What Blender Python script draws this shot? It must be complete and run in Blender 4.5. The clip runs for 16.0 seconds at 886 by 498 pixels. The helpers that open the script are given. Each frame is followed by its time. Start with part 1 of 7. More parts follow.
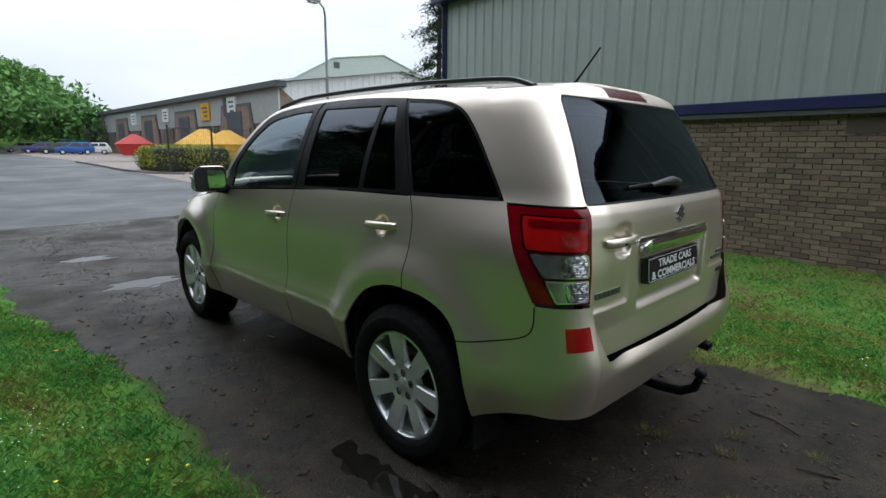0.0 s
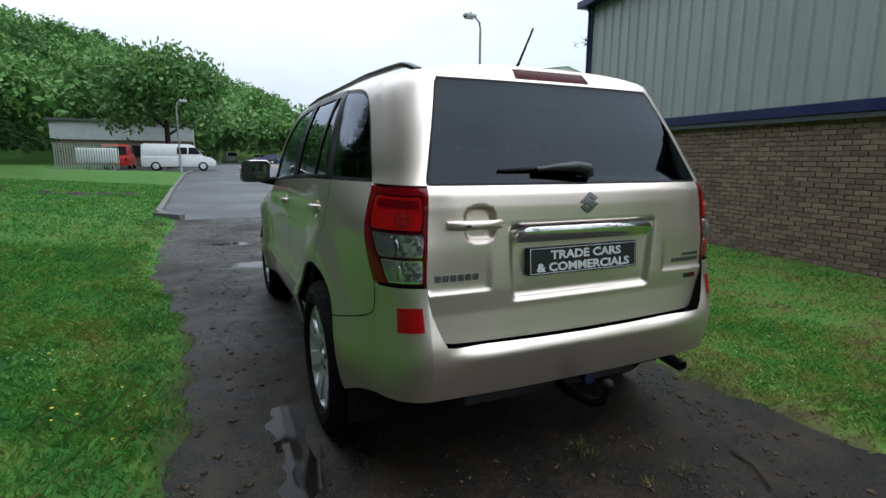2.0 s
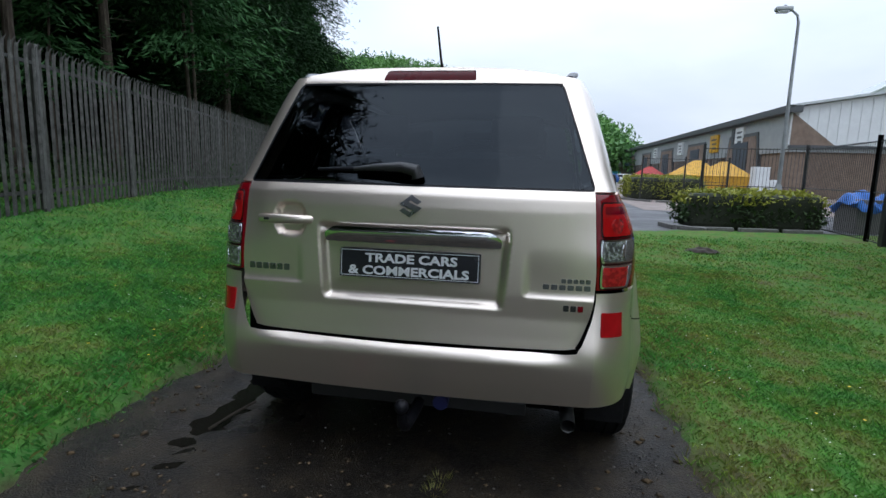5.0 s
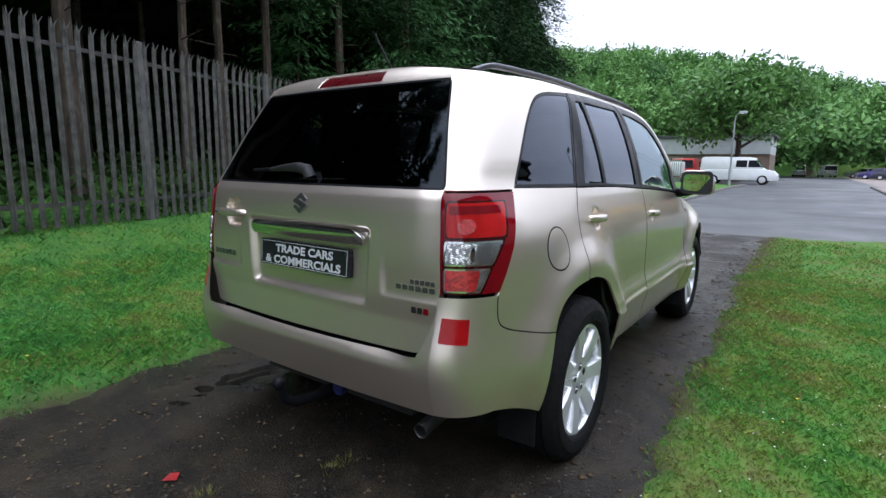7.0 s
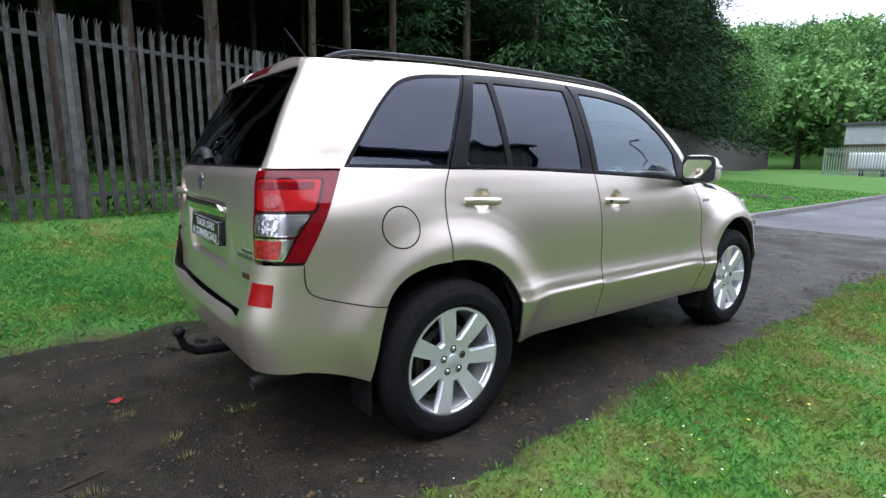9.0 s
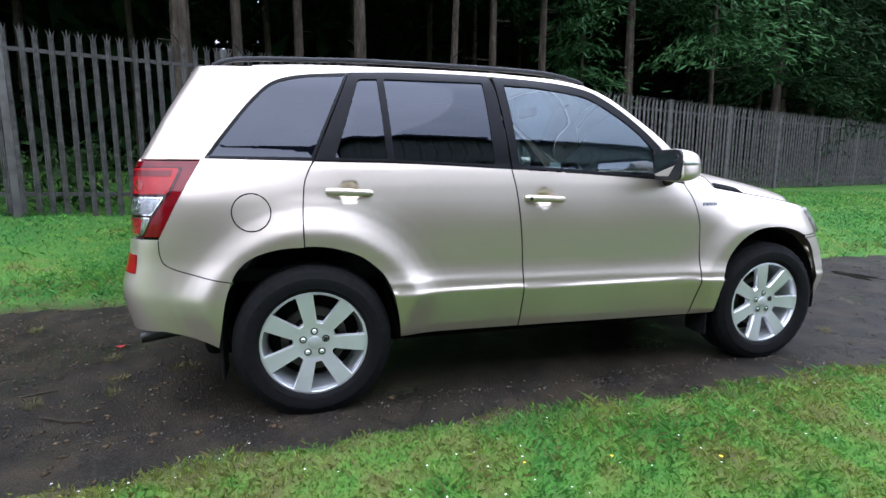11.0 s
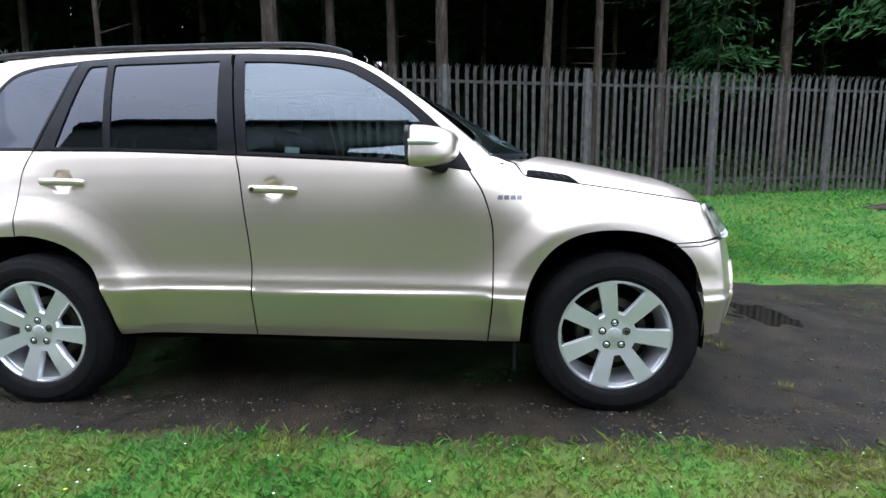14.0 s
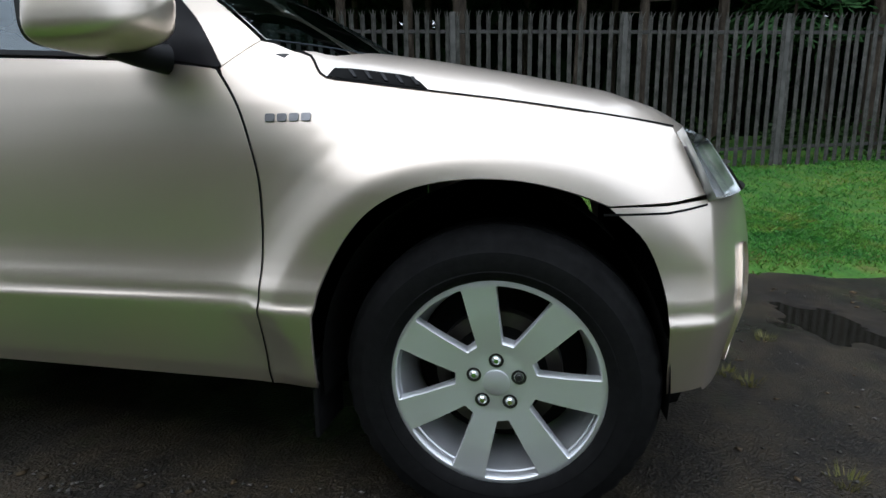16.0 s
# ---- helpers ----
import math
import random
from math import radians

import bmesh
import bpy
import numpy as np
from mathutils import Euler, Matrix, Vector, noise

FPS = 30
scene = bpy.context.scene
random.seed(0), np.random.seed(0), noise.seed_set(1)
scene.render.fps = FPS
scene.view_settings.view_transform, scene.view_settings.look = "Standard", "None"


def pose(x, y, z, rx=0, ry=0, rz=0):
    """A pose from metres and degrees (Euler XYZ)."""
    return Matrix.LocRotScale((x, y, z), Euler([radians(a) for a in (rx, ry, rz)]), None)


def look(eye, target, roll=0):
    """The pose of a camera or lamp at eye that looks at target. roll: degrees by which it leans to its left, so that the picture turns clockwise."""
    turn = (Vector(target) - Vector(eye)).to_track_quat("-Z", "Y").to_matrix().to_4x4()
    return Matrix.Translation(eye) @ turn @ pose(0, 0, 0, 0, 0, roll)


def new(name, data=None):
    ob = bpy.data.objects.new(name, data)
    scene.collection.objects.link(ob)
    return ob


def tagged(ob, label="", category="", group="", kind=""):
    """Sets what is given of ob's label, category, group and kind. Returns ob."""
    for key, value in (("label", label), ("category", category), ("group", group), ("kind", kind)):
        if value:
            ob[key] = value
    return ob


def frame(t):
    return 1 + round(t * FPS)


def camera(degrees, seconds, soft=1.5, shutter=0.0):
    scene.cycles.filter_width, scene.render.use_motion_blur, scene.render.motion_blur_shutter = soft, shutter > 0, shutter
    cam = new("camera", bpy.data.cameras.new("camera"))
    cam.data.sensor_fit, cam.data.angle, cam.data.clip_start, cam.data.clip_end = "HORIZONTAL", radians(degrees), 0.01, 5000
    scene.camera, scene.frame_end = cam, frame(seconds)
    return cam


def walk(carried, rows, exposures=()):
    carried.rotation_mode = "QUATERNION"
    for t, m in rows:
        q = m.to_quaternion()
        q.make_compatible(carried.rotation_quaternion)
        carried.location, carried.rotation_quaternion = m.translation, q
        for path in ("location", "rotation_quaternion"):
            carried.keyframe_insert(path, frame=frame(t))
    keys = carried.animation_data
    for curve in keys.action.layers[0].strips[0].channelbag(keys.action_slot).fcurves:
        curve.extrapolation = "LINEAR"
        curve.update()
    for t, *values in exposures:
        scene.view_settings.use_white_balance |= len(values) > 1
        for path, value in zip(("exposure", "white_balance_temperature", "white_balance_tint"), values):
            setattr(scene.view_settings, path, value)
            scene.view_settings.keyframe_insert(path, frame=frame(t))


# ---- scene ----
cam = camera(81.1, 16.0)
PATH = [
    (0, (-2.264, -1.677, 1.394), (-0.893, -0.274, 1.008), 0.4),
    (0.5, (-2.069, -1.942, 1.394), (-0.798, -0.45, 0.997), 0.2),
    (1, (-1.882, -2.111, 1.362), (-0.75, -0.511, 0.963), 0.3),
    (1.5, (-1.608, -2.236, 1.34), (-0.614, -0.545, 0.951), 0.3),
    (2, (-1.341, -2.39, 1.289), (-0.52, -0.599, 0.943), 0.4),
    (2.5, (-1.045, -2.538, 1.288), (-0.421, -0.658, 1.016), 0.6),
    (3, (-0.772, -2.581, 1.242), (-0.303, -0.656, 0.967), 0.8),
    (3.5, (-0.483, -2.63, 1.248), (-0.168, -0.675, 0.969), 0.9),
    (4, (-0.154, -2.701, 1.254), (-0.046, -0.723, 0.976), 0.9),
    (4.2, (-0.044, -2.709, 1.249), (-0.016, -0.729, 0.967), 1.1),
    (6.3, (1.225, -2.305, 1.257), (0.321, -0.549, 0.942), 1.0),
    (6.5, (1.329, -2.265, 1.273), (0.358, -0.546, 0.956), 0.8),
    (7, (1.64, -2.144, 1.274), (0.498, -0.532, 0.957), 0.7),
    (7.5, (1.899, -1.982, 1.257), (0.616, -0.48, 0.943), 0.5),
    (8, (2.127, -1.749, 1.233), (0.736, -0.346, 0.922), 0.3),
    (8.5, (2.41, -1.558, 1.215), (0.917, -0.262, 0.913), 0.2),
    (8.7, (2.478, -1.487, 1.236), (0.956, -0.23, 0.914), 0.3),
    (10.8, (3.274, -0.201, 1.16), (1.383, 0.378, 0.859), 0.3),
    (11, (3.285, -0.05, 1.159), (1.379, 0.474, 0.852), 0.3),
    (11.5, (3.364, 0.29, 1.139), (1.429, 0.698, 0.839), 0.1),
    (12, (3.436, 0.677, 1.153), (1.478, 0.948, 0.852), -0.1),
    (12.5, (3.408, 1.034, 1.124), (1.436, 1.185, 0.827), -0.2),
    (13, (3.353, 1.4, 1.111), (1.375, 1.458, 0.826), -0.4),
    (13.5, (3.267, 1.78, 1.097), (1.288, 1.723, 0.819), -0.5),
    (14, (3.081, 2.078, 1.076), (1.109, 1.922, 0.784), -0.5),
    (14.5, (2.819, 2.401, 1.077), (0.859, 2.153, 0.768), -0.7),
    (15, (2.536, 2.627, 1.005), (0.588, 2.34, 0.657), -1.0),
    (15.5, (2.264, 2.719, 0.924), (0.317, 2.389, 0.608), -1.1),
    (16, (1.949, 2.748, 0.889), (0.019, 2.375, 0.519), -0.9),
]
EXPOSURES = [(0, 0.12, 6300, 10), (2, 0.06, 6100, 9), (4.2, -0.13, 5850, 10), (6.3, 0.25, 6000, 14), (8.5, 0.76, 6000, 18), (11, 0.93, 5750, 18), (14.5, 0.88, 5900, 15), (15.5, 0.42, 6000, 12), (16, 0.0, 6050, 10)]
walk(cam, [(t, look(eye, target, roll)) for t, eye, target, roll in PATH], EXPOSURES)

# ---- world and light ----
world = bpy.data.worlds.new("overcast_sky")
scene.world = world
world.use_nodes = True
wn, wl = world.node_tree.nodes, world.node_tree.links
wn.clear()
SUN_EL, SUN_AZ = 50, 120
sky = wn.new("ShaderNodeTexSky")
sky.sky_type, sky.sun_disc = "NISHITA", False
sky.sun_elevation, sky.sun_rotation = radians(SUN_EL), radians(SUN_AZ)
sky.air_density, sky.dust_density = 1.0, 3.0
tc = wn.new("ShaderNodeTexCoord")
mp = wn.new("ShaderNodeMapping")
mp.inputs["Scale"].default_value = (1.0, 1.0, 2.6)
cn = wn.new("ShaderNodeTexNoise")
cn.inputs["Scale"].default_value, cn.inputs["Detail"].default_value, cn.inputs["Roughness"].default_value = 2.2, 5, 0.5
cr = wn.new("ShaderNodeValToRGB")
cr.color_ramp.elements[0].position, cr.color_ramp.elements[0].color = 0.3, (0.74, 0.81, 0.9, 1)
cr.color_ramp.elements[1].position, cr.color_ramp.elements[1].color = 0.62, (0.94, 0.99, 1.05, 1)
# overcast: three times brighter overhead than at the horizon
sp = wn.new("ShaderNodeSeparateXYZ")
gr = wn.new("ShaderNodeMapRange")
gr.inputs["From Min"].default_value, gr.inputs["From Max"].default_value = 0.12, 0.95
gr.inputs["To Min"].default_value, gr.inputs["To Max"].default_value = 9.0, 24.0
sc = wn.new("ShaderNodeVectorMath")
sc.operation = "SCALE"
mx = wn.new("ShaderNodeMixRGB")
mx.inputs["Fac"].default_value = 0.92
bg = wn.new("ShaderNodeBackground")
bg.inputs["Strength"].default_value = 0.112
wo = wn.new("ShaderNodeOutputWorld")
wl.new(tc.outputs["Generated"], mp.inputs["Vector"])
wl.new(tc.outputs["Generated"], sp.inputs[0])
wl.new(sp.outputs["Z"], gr.inputs["Value"])
wl.new(mp.outputs["Vector"], cn.inputs["Vector"])
wl.new(cn.outputs["Fac"], cr.inputs["Fac"])
wl.new(cr.outputs["Color"], sc.inputs[0])
wl.new(gr.outputs["Result"], sc.inputs["Scale"])
wl.new(sky.outputs["Color"], mx.inputs["Color1"])
wl.new(sc.outputs["Vector"], mx.inputs["Color2"])
wl.new(mx.outputs["Color"], bg.inputs["Color"])
wl.new(bg.outputs["Background"], wo.inputs["Surface"])
sun_data = bpy.data.lights.new("sun", "SUN")
sun_data.energy, sun_data.angle, sun_data.color = 0.5, radians(70), (1.0, 0.97, 0.92)
sun = new("sun", sun_data)
a, e = radians(SUN_AZ), radians(SUN_EL)
sun.matrix_world = look((30 * math.sin(a) * math.cos(e), 30 * math.cos(a) * math.cos(e), 30 * math.sin(e)), (0, 0, 0))


# ---- materials ----
class Mat:
    """A node material with a Principled shader and short calls for its textures."""

    def __init__(self, name, color=(0.5, 0.5, 0.5), rough=0.5, metal=0.0, spec=0.5):
        self.m = bpy.data.materials.new(name)
        self.m.use_nodes = True
        self.n, self.l = self.m.node_tree.nodes, self.m.node_tree.links
        self.b = self.n["Principled BSDF"]
        self.out = self.n["Material Output"]
        self.b.inputs["Base Color"].default_value = (*color, 1)
        self.b.inputs["Roughness"].default_value = rough
        self.b.inputs["Metallic"].default_value = metal
        self.b.inputs["Specular IOR Level"].default_value = spec

    def node(self, kind, **props):
        nd = self.n.new(kind)
        for k, v in props.items():
            nd.inputs[k.replace("_", " ")].default_value = v
        return nd

    def coord(self, scale=(1, 1, 1), which="Object"):
        c = self.n.new("ShaderNodeTexCoord")
        m = self.n.new("ShaderNodeMapping")
        m.inputs["Scale"].default_value = scale
        self.l.new(c.outputs[which], m.inputs["Vector"])
        return m.outputs["Vector"]

    def world_coord(self, scale=(1, 1, 1)):
        c = self.n.new("ShaderNodeNewGeometry")
        m = self.n.new("ShaderNodeMapping")
        m.inputs["Scale"].default_value = scale
        self.l.new(c.outputs["Position"], m.inputs["Vector"])
        return m.outputs["Vector"]

    def noise(self, scale, detail=4, rough=0.55, vec=None, dist=0.0):
        nd = self.node("ShaderNodeTexNoise", Scale=scale, Detail=detail, Roughness=rough, Distortion=dist)
        self.l.new(vec if vec is not None else self.world_coord(), nd.inputs["Vector"])
        return nd.outputs["Fac"]

    def voronoi(self, scale, vec=None, feature="F1", out="Distance"):
        nd = self.n.new("ShaderNodeTexVoronoi")
        nd.feature = feature
        nd.inputs["Scale"].default_value = scale
        self.l.new(vec if vec is not None else self.world_coord(), nd.inputs["Vector"])
        return nd.outputs[out]

    def ramp(self, fac, stops):
        nd = self.n.new("ShaderNodeValToRGB")
        el = nd.color_ramp.elements
        while len(el) < len(stops):
            el.new(0.5)
        for s, (p, c) in zip(el, stops):
            s.position = p
            s.color = (*c, 1) if isinstance(c, tuple) else (c, c, c, 1)
        self.l.new(fac, nd.inputs["Fac"])
        return nd.outputs["Color"]

    def mix(self, fac, a, b, mode="MIX"):
        nd = self.n.new("ShaderNodeMixRGB")
        nd.blend_type = mode
        for v, s in ((fac, "Fac"), (a, "Color1"), (b, "Color2")):
            if isinstance(v, tuple):
                nd.inputs[s].default_value = (*v, 1)
            elif isinstance(v, (int, float)):
                nd.inputs[s].default_value = v if s == "Fac" else (v, v, v, 1)
            else:
                self.l.new(v, nd.inputs[s])
        return nd.outputs["Color"]

    def math(self, op, a, b=0.0):
        nd = self.n.new("ShaderNodeMath")
        nd.operation = op
        for v, i in ((a, 0), (b, 1)):
            if isinstance(v, (int, float)):
                nd.inputs[i].default_value = v
            else:
                self.l.new(v, nd.inputs[i])
        return nd.outputs[0]

    def random(self):
        return self.n.new("ShaderNodeObjectInfo").outputs["Random"]

    def island(self):
        return self.n.new("ShaderNodeNewGeometry").outputs["Random Per Island"]

    def set(self, name, value):
        if isinstance(value, (int, float)):
            self.b.inputs[name].default_value = value
        elif isinstance(value, tuple):
            self.b.inputs[name].default_value = (*value, 1)
        else:
            self.l.new(value, self.b.inputs[name])
        return self

    def bump(self, height, strength=0.3, distance=0.01):
        nd = self.node("ShaderNodeBump", Strength=strength, Distance=distance)
        self.l.new(height, nd.inputs["Height"])
        self.l.new(nd.outputs["Normal"], self.b.inputs["Normal"])
        return self


def simple(name, color, rough=0.5, metal=0.0, spec=0.5, vary=0.12, scale=30.0, bump=0.0):
    """A plain surface with slight unevenness of tone and gloss."""
    k = Mat(name, color, rough, metal, spec)
    f = k.noise(scale, 5)
    k.set("Base Color", k.ramp(f, [(0.3, tuple(c * (1 - vary) for c in color)), (0.7, tuple(min(1, c * (1 + vary)) for c in color))]))
    k.set("Roughness", k.ramp(k.noise(scale * 0.4, 3), [(0.3, max(0.02, rough * 0.85)), (0.7, min(1, rough * 1.15))]))
    if bump:
        k.bump(f, bump, 0.003)
    return k.m


def paint_material():
    k = Mat("champagne_paint", (0.685, 0.61, 0.545), 0.3, 0.9)
    f = k.noise(900, 2)
    k.set("Base Color", k.ramp(f, [(0.3, (0.71, 0.622, 0.535)), (0.7, (0.75, 0.658, 0.568))]))
    k.set("Roughness", k.ramp(k.noise(3, 3), [(0.3, 0.35), (0.7, 0.39)]))
    k.b.inputs["Coat Weight"].default_value = 0.8
    k.b.inputs["Coat Roughness"].default_value = 0.05
    k.b.inputs["Coat IOR"].default_value = 1.45
    return k.m


def glass_material(name, tint, ior=1.6, rough=0.0, gloss=(0.50, 0.57, 0.64)):
    """Flat pane: mirror gloss by Fresnel over see-through tint."""
    m = bpy.data.materials.new(name)
    m.use_nodes = True
    n, l = m.node_tree.nodes, m.node_tree.links
    n.clear()
    out, mixs = n.new("ShaderNodeOutputMaterial"), n.new("ShaderNodeMixShader")
    tr, gl, fr = n.new("ShaderNodeBsdfTransparent"), n.new("ShaderNodeBsdfGlossy"), n.new("ShaderNodeFresnel")
    tr.inputs["Color"].default_value = (*tint, 1)
    gl.inputs["Color"].default_value = (*gloss, 1)
    gl.inputs["Roughness"].default_value = rough
    fr.inputs["IOR"].default_value = ior
    l.new(fr.outputs[0], mixs.inputs[0])
    l.new(tr.outputs[0], mixs.inputs[1])
    l.new(gl.outputs[0], mixs.inputs[2])
    l.new(mixs.outputs[0], out.inputs["Surface"])
    return m


PAINT = paint_material()
SIDE_PRIVACY = glass_material("side_privacy_glass", (0.05, 0.055, 0.06), 1.68, 0.0, (0.72, 0.77, 0.88))
PRIVACY = glass_material("privacy_glass", (0.06, 0.066, 0.07), 1.47)
CLEAR = glass_material("clear_glass", (0.50, 0.60, 0.60), 1.95, 0.0, (0.78, 0.90, 0.98))
BLACK = simple("black_plastic", (0.018, 0.018, 0.019), 0.42)
SATIN = simple("satin_black_trim", (0.007, 0.007, 0.009), 0.4, spec=0.14)
RUBBER = simple("tyre_rubber", (0.007, 0.007, 0.0075), 0.8, spec=0.14, vary=0.25, scale=60, bump=0.1)
ALLOY = simple("alloy_silver", (0.78, 0.795, 0.82), 0.3, 0.62, vary=0.02, scale=2)
CHROME = simple("chrome", (0.75, 0.76, 0.77), 0.06, 1.0, vary=0.03)
DARKMETAL = simple("dark_metal", (0.05, 0.05, 0.05), 0.45, 0.7)
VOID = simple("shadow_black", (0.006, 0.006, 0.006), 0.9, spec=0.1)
CLOTH = simple("grey_cloth", (0.05, 0.05, 0.055), 0.9)
DASH = simple("grey_dashboard", (0.09, 0.09, 0.09), 0.6)


def lens_material(name, color, rough=0.08):
    k = Mat(name, color, rough, 0.0)
    k.b.inputs["Specular IOR Level"].default_value = 0.3
    k.b.inputs["Coat Weight"].default_value = 0.22
    k.b.inputs["Coat Roughness"].default_value = 0.02
    f = k.noise(14, 3)
    k.set("Base Color", k.ramp(f, [(0.3, tuple(c * 0.7 for c in color)), (0.7, color)]))
    return k.m


def ribbed_material(name, dark, light, metal=0.7, ribs=(40, 40, 420), rough=0.14):
    """Clear lamp cover over a mirror bowl pressed in fine ribs, its sparkle painted in."""
    k = Mat(name, light, rough, metal)
    w = k.n.new("ShaderNodeTexWave")
    w.wave_type, w.bands_direction = "BANDS", "DIAGONAL"
    w.inputs["Scale"].default_value = 0.35
    w.inputs["Distortion"].default_value = 0.6
    k.l.new(k.world_coord(ribs), w.inputs["Vector"])
    # dark and light speckle in the colour stands for the bowl's glints
    f = k.noise(80, 2, 0.4)
    col = k.ramp(f, [(0.42, dark), (0.5, tuple((a_ + b_) * 0.4 for a_, b_ in zip(dark, light))), (0.57, light)])
    k.set("Base Color", k.mix(k.ramp(w.outputs["Fac"], [(0.2, 0.45), (0.8, 0.0)]), col, dark))
    k.b.inputs["Coat Weight"].default_value = 1.0
    k.b.inputs["Coat Roughness"].default_value = 0.02
    return k.bump(w.outputs["Fac"], 0.35, 0.003).m


RED_LENS = lens_material("red_lens", (0.17, 0.002, 0.006), 0.05)
DEEP_RED = lens_material("deep_red_lens", (0.42, 0.006, 0.006), 0.15)
SEAM_RED = lens_material("dark_red_seam", (0.035, 0.001, 0.002), 0.1)
BULB_RED = ribbed_material("red_bulb_facets", (0.26, 0.005, 0.007), (0.46, 0.014, 0.014), 0.2)
DARK_RED = simple("dark_red_lens", (0.055, 0.002, 0.004), 0.3, spec=0.06)
REFLECTOR = lens_material("reflector_red", (0.36, 0.006, 0.008), 0.15)
CLEAR_LENS = ribbed_material("clear_lens", (0.13, 0.132, 0.136), (0.80, 0.81, 0.82), 0.75, (60, 60, 300))
BOWL = simple("silver_bowl", (0.42, 0.43, 0.44), 0.2, 0.85, vary=0.35, scale=18)


# ---- mesh helpers ----
from mathutils.geometry import delaunay_2d_cdt


def mesh_object(name, V, F, mat, parent=None, label="", smooth=False, normals=None, kind="", category="", group=""):
    me = bpy.data.meshes.new(name)
    if normals is not None:
        # weld the rim to the face, but keep each corner's own normal
        V = np.asarray(V, float)
        _, first, back_ = np.unique(np.round(V, 6), axis=0, return_index=True, return_inverse=True)
        back_ = np.asarray(back_).ravel()
        G = [tuple(int(back_[i]) for i in f) for f in F]
        keep_ = [i for i, g in enumerate(G) if len(set(g)) == len(g)]
        corner_n = [tuple(map(float, normals[i])) for j in keep_ for i in F[j]]
        V, F = V[first], [G[j] for j in keep_]
    me.from_pydata([tuple(map(float, v)) for v in V], [], [tuple(int(i) for i in f) for f in F])
    me.materials.append(mat)
    if smooth or normals is not None:
        me.polygons.foreach_set("use_smooth", [True] * len(me.polygons))
    if normals is not None:
        me.normals_split_custom_set(corner_n)
    me.update()
    ob = new(name, me)
    if parent is not None:
        ob.parent = parent
    return tagged(ob, label, category, group, kind)


def fast_mesh(name, V, F, mat, parent=None, label="", kind="", category="", smooth=False):
    """A mesh from numpy arrays, all faces with the same number of corners."""
    me = bpy.data.meshes.new(name)
    n, k = F.shape
    me.vertices.add(len(V))
    me.vertices.foreach_set("co", np.ascontiguousarray(V, dtype=np.float32).ravel())
    me.loops.add(n * k)
    me.loops.foreach_set("vertex_index", np.ascontiguousarray(F, dtype=np.int32).ravel())
    me.polygons.add(n)
    me.polygons.foreach_set("loop_start", np.arange(0, n * k, k, dtype=np.int32))
    if smooth:
        me.polygons.foreach_set("use_smooth", np.ones(n, dtype=bool))
    me.update(calc_edges=True)
    me.materials.append(mat)
    ob = new(name, me)
    if parent is not None:
        ob.parent = parent
    return tagged(ob, label, category, "", kind)


def part(name, bm, mat, parent=None, label="", smooth=False):
    me = bpy.data.meshes.new(name)
    bm.normal_update()
    bm.to_mesh(me)
    bm.free()
    me.materials.append(mat)
    if smooth:
        me.polygons.foreach_set("use_smooth", [True] * len(me.polygons))
        me.set_sharp_from_angle(angle=radians(38))
    ob = new(name, me)
    if parent is not None:
        ob.parent = parent
    if label:
        ob["label"] = label
    return ob


def thing(name, at, label, category, group="", kind="", rz=0.0):
    ob = new(name)
    ob.empty_display_size = 0.1
    ob.matrix_basis = pose(*at, 0, 0, rz)
    return tagged(ob, label, category, group, kind)


def box(x0, y0, z0, x1, y1, z1, bevel=0.0, seg=2, bm=None):
    bm = bm or bmesh.new()
    r = bmesh.ops.create_cube(bm, size=1, matrix=Matrix.Translation(((x0 + x1) / 2, (y0 + y1) / 2, (z0 + z1) / 2)) @ Matrix.Diagonal((abs(x1 - x0), abs(y1 - y0), abs(z1 - z0), 1)))
    if bevel:
        ed = list({e for v in r["verts"] for e in v.link_edges})
        bmesh.ops.bevel(bm, geom=ed, offset=bevel, segments=seg, profile=0.5, affect="EDGES")
    return bm


def tube(points, radius, n=10, bm=None, caps=True):
    """A round bar along points; radius is one number or one for each point."""
    bm = bm or bmesh.new()
    P = [Vector(p) for p in points]
    rad = [float(r) for r in radius] if isinstance(radius, (list, tuple)) else [radius] * len(P)
    rings, side = [], None
    for i, p in enumerate(P):
        d = (P[min(i + 1, len(P) - 1)] - P[max(i - 1, 0)]).normalized()
        if side is None or abs(side.dot(d)) > 0.95:
            side = d.orthogonal().normalized()
        side = (side - d * side.dot(d)).normalized()
        up = d.cross(side)
        rings.append([bm.verts.new(p + rad[i] * (side * math.cos(2 * math.pi * k / n) + up * math.sin(2 * math.pi * k / n))) for k in range(n)])
    for r0, r1 in zip(rings, rings[1:]):
        for k in range(n):
            bm.faces.new((r0[k], r0[(k + 1) % n], r1[(k + 1) % n], r1[k]))
    if caps:
        bm.faces.new(rings[0][::-1])
        bm.faces.new(rings[-1])
    return bm


def lathe(profile, n=48, axis="x", bm=None):
    """Turns (radius, along) pairs about an axis."""
    bm = bm or bmesh.new()
    rings = []
    for r, h in profile:
        ring = []
        for k in range(n):
            c, s = r * math.cos(2 * math.pi * k / n), r * math.sin(2 * math.pi * k / n)
            ring.append(bm.verts.new((h, c, s) if axis == "x" else (c, s, h)))
        rings.append(ring)
    for r0, r1 in zip(rings, rings[1:]):
        for k in range(n):
            bm.faces.new((r0[k], r0[(k + 1) % n], r1[(k + 1) % n], r1[k]))
    return bm


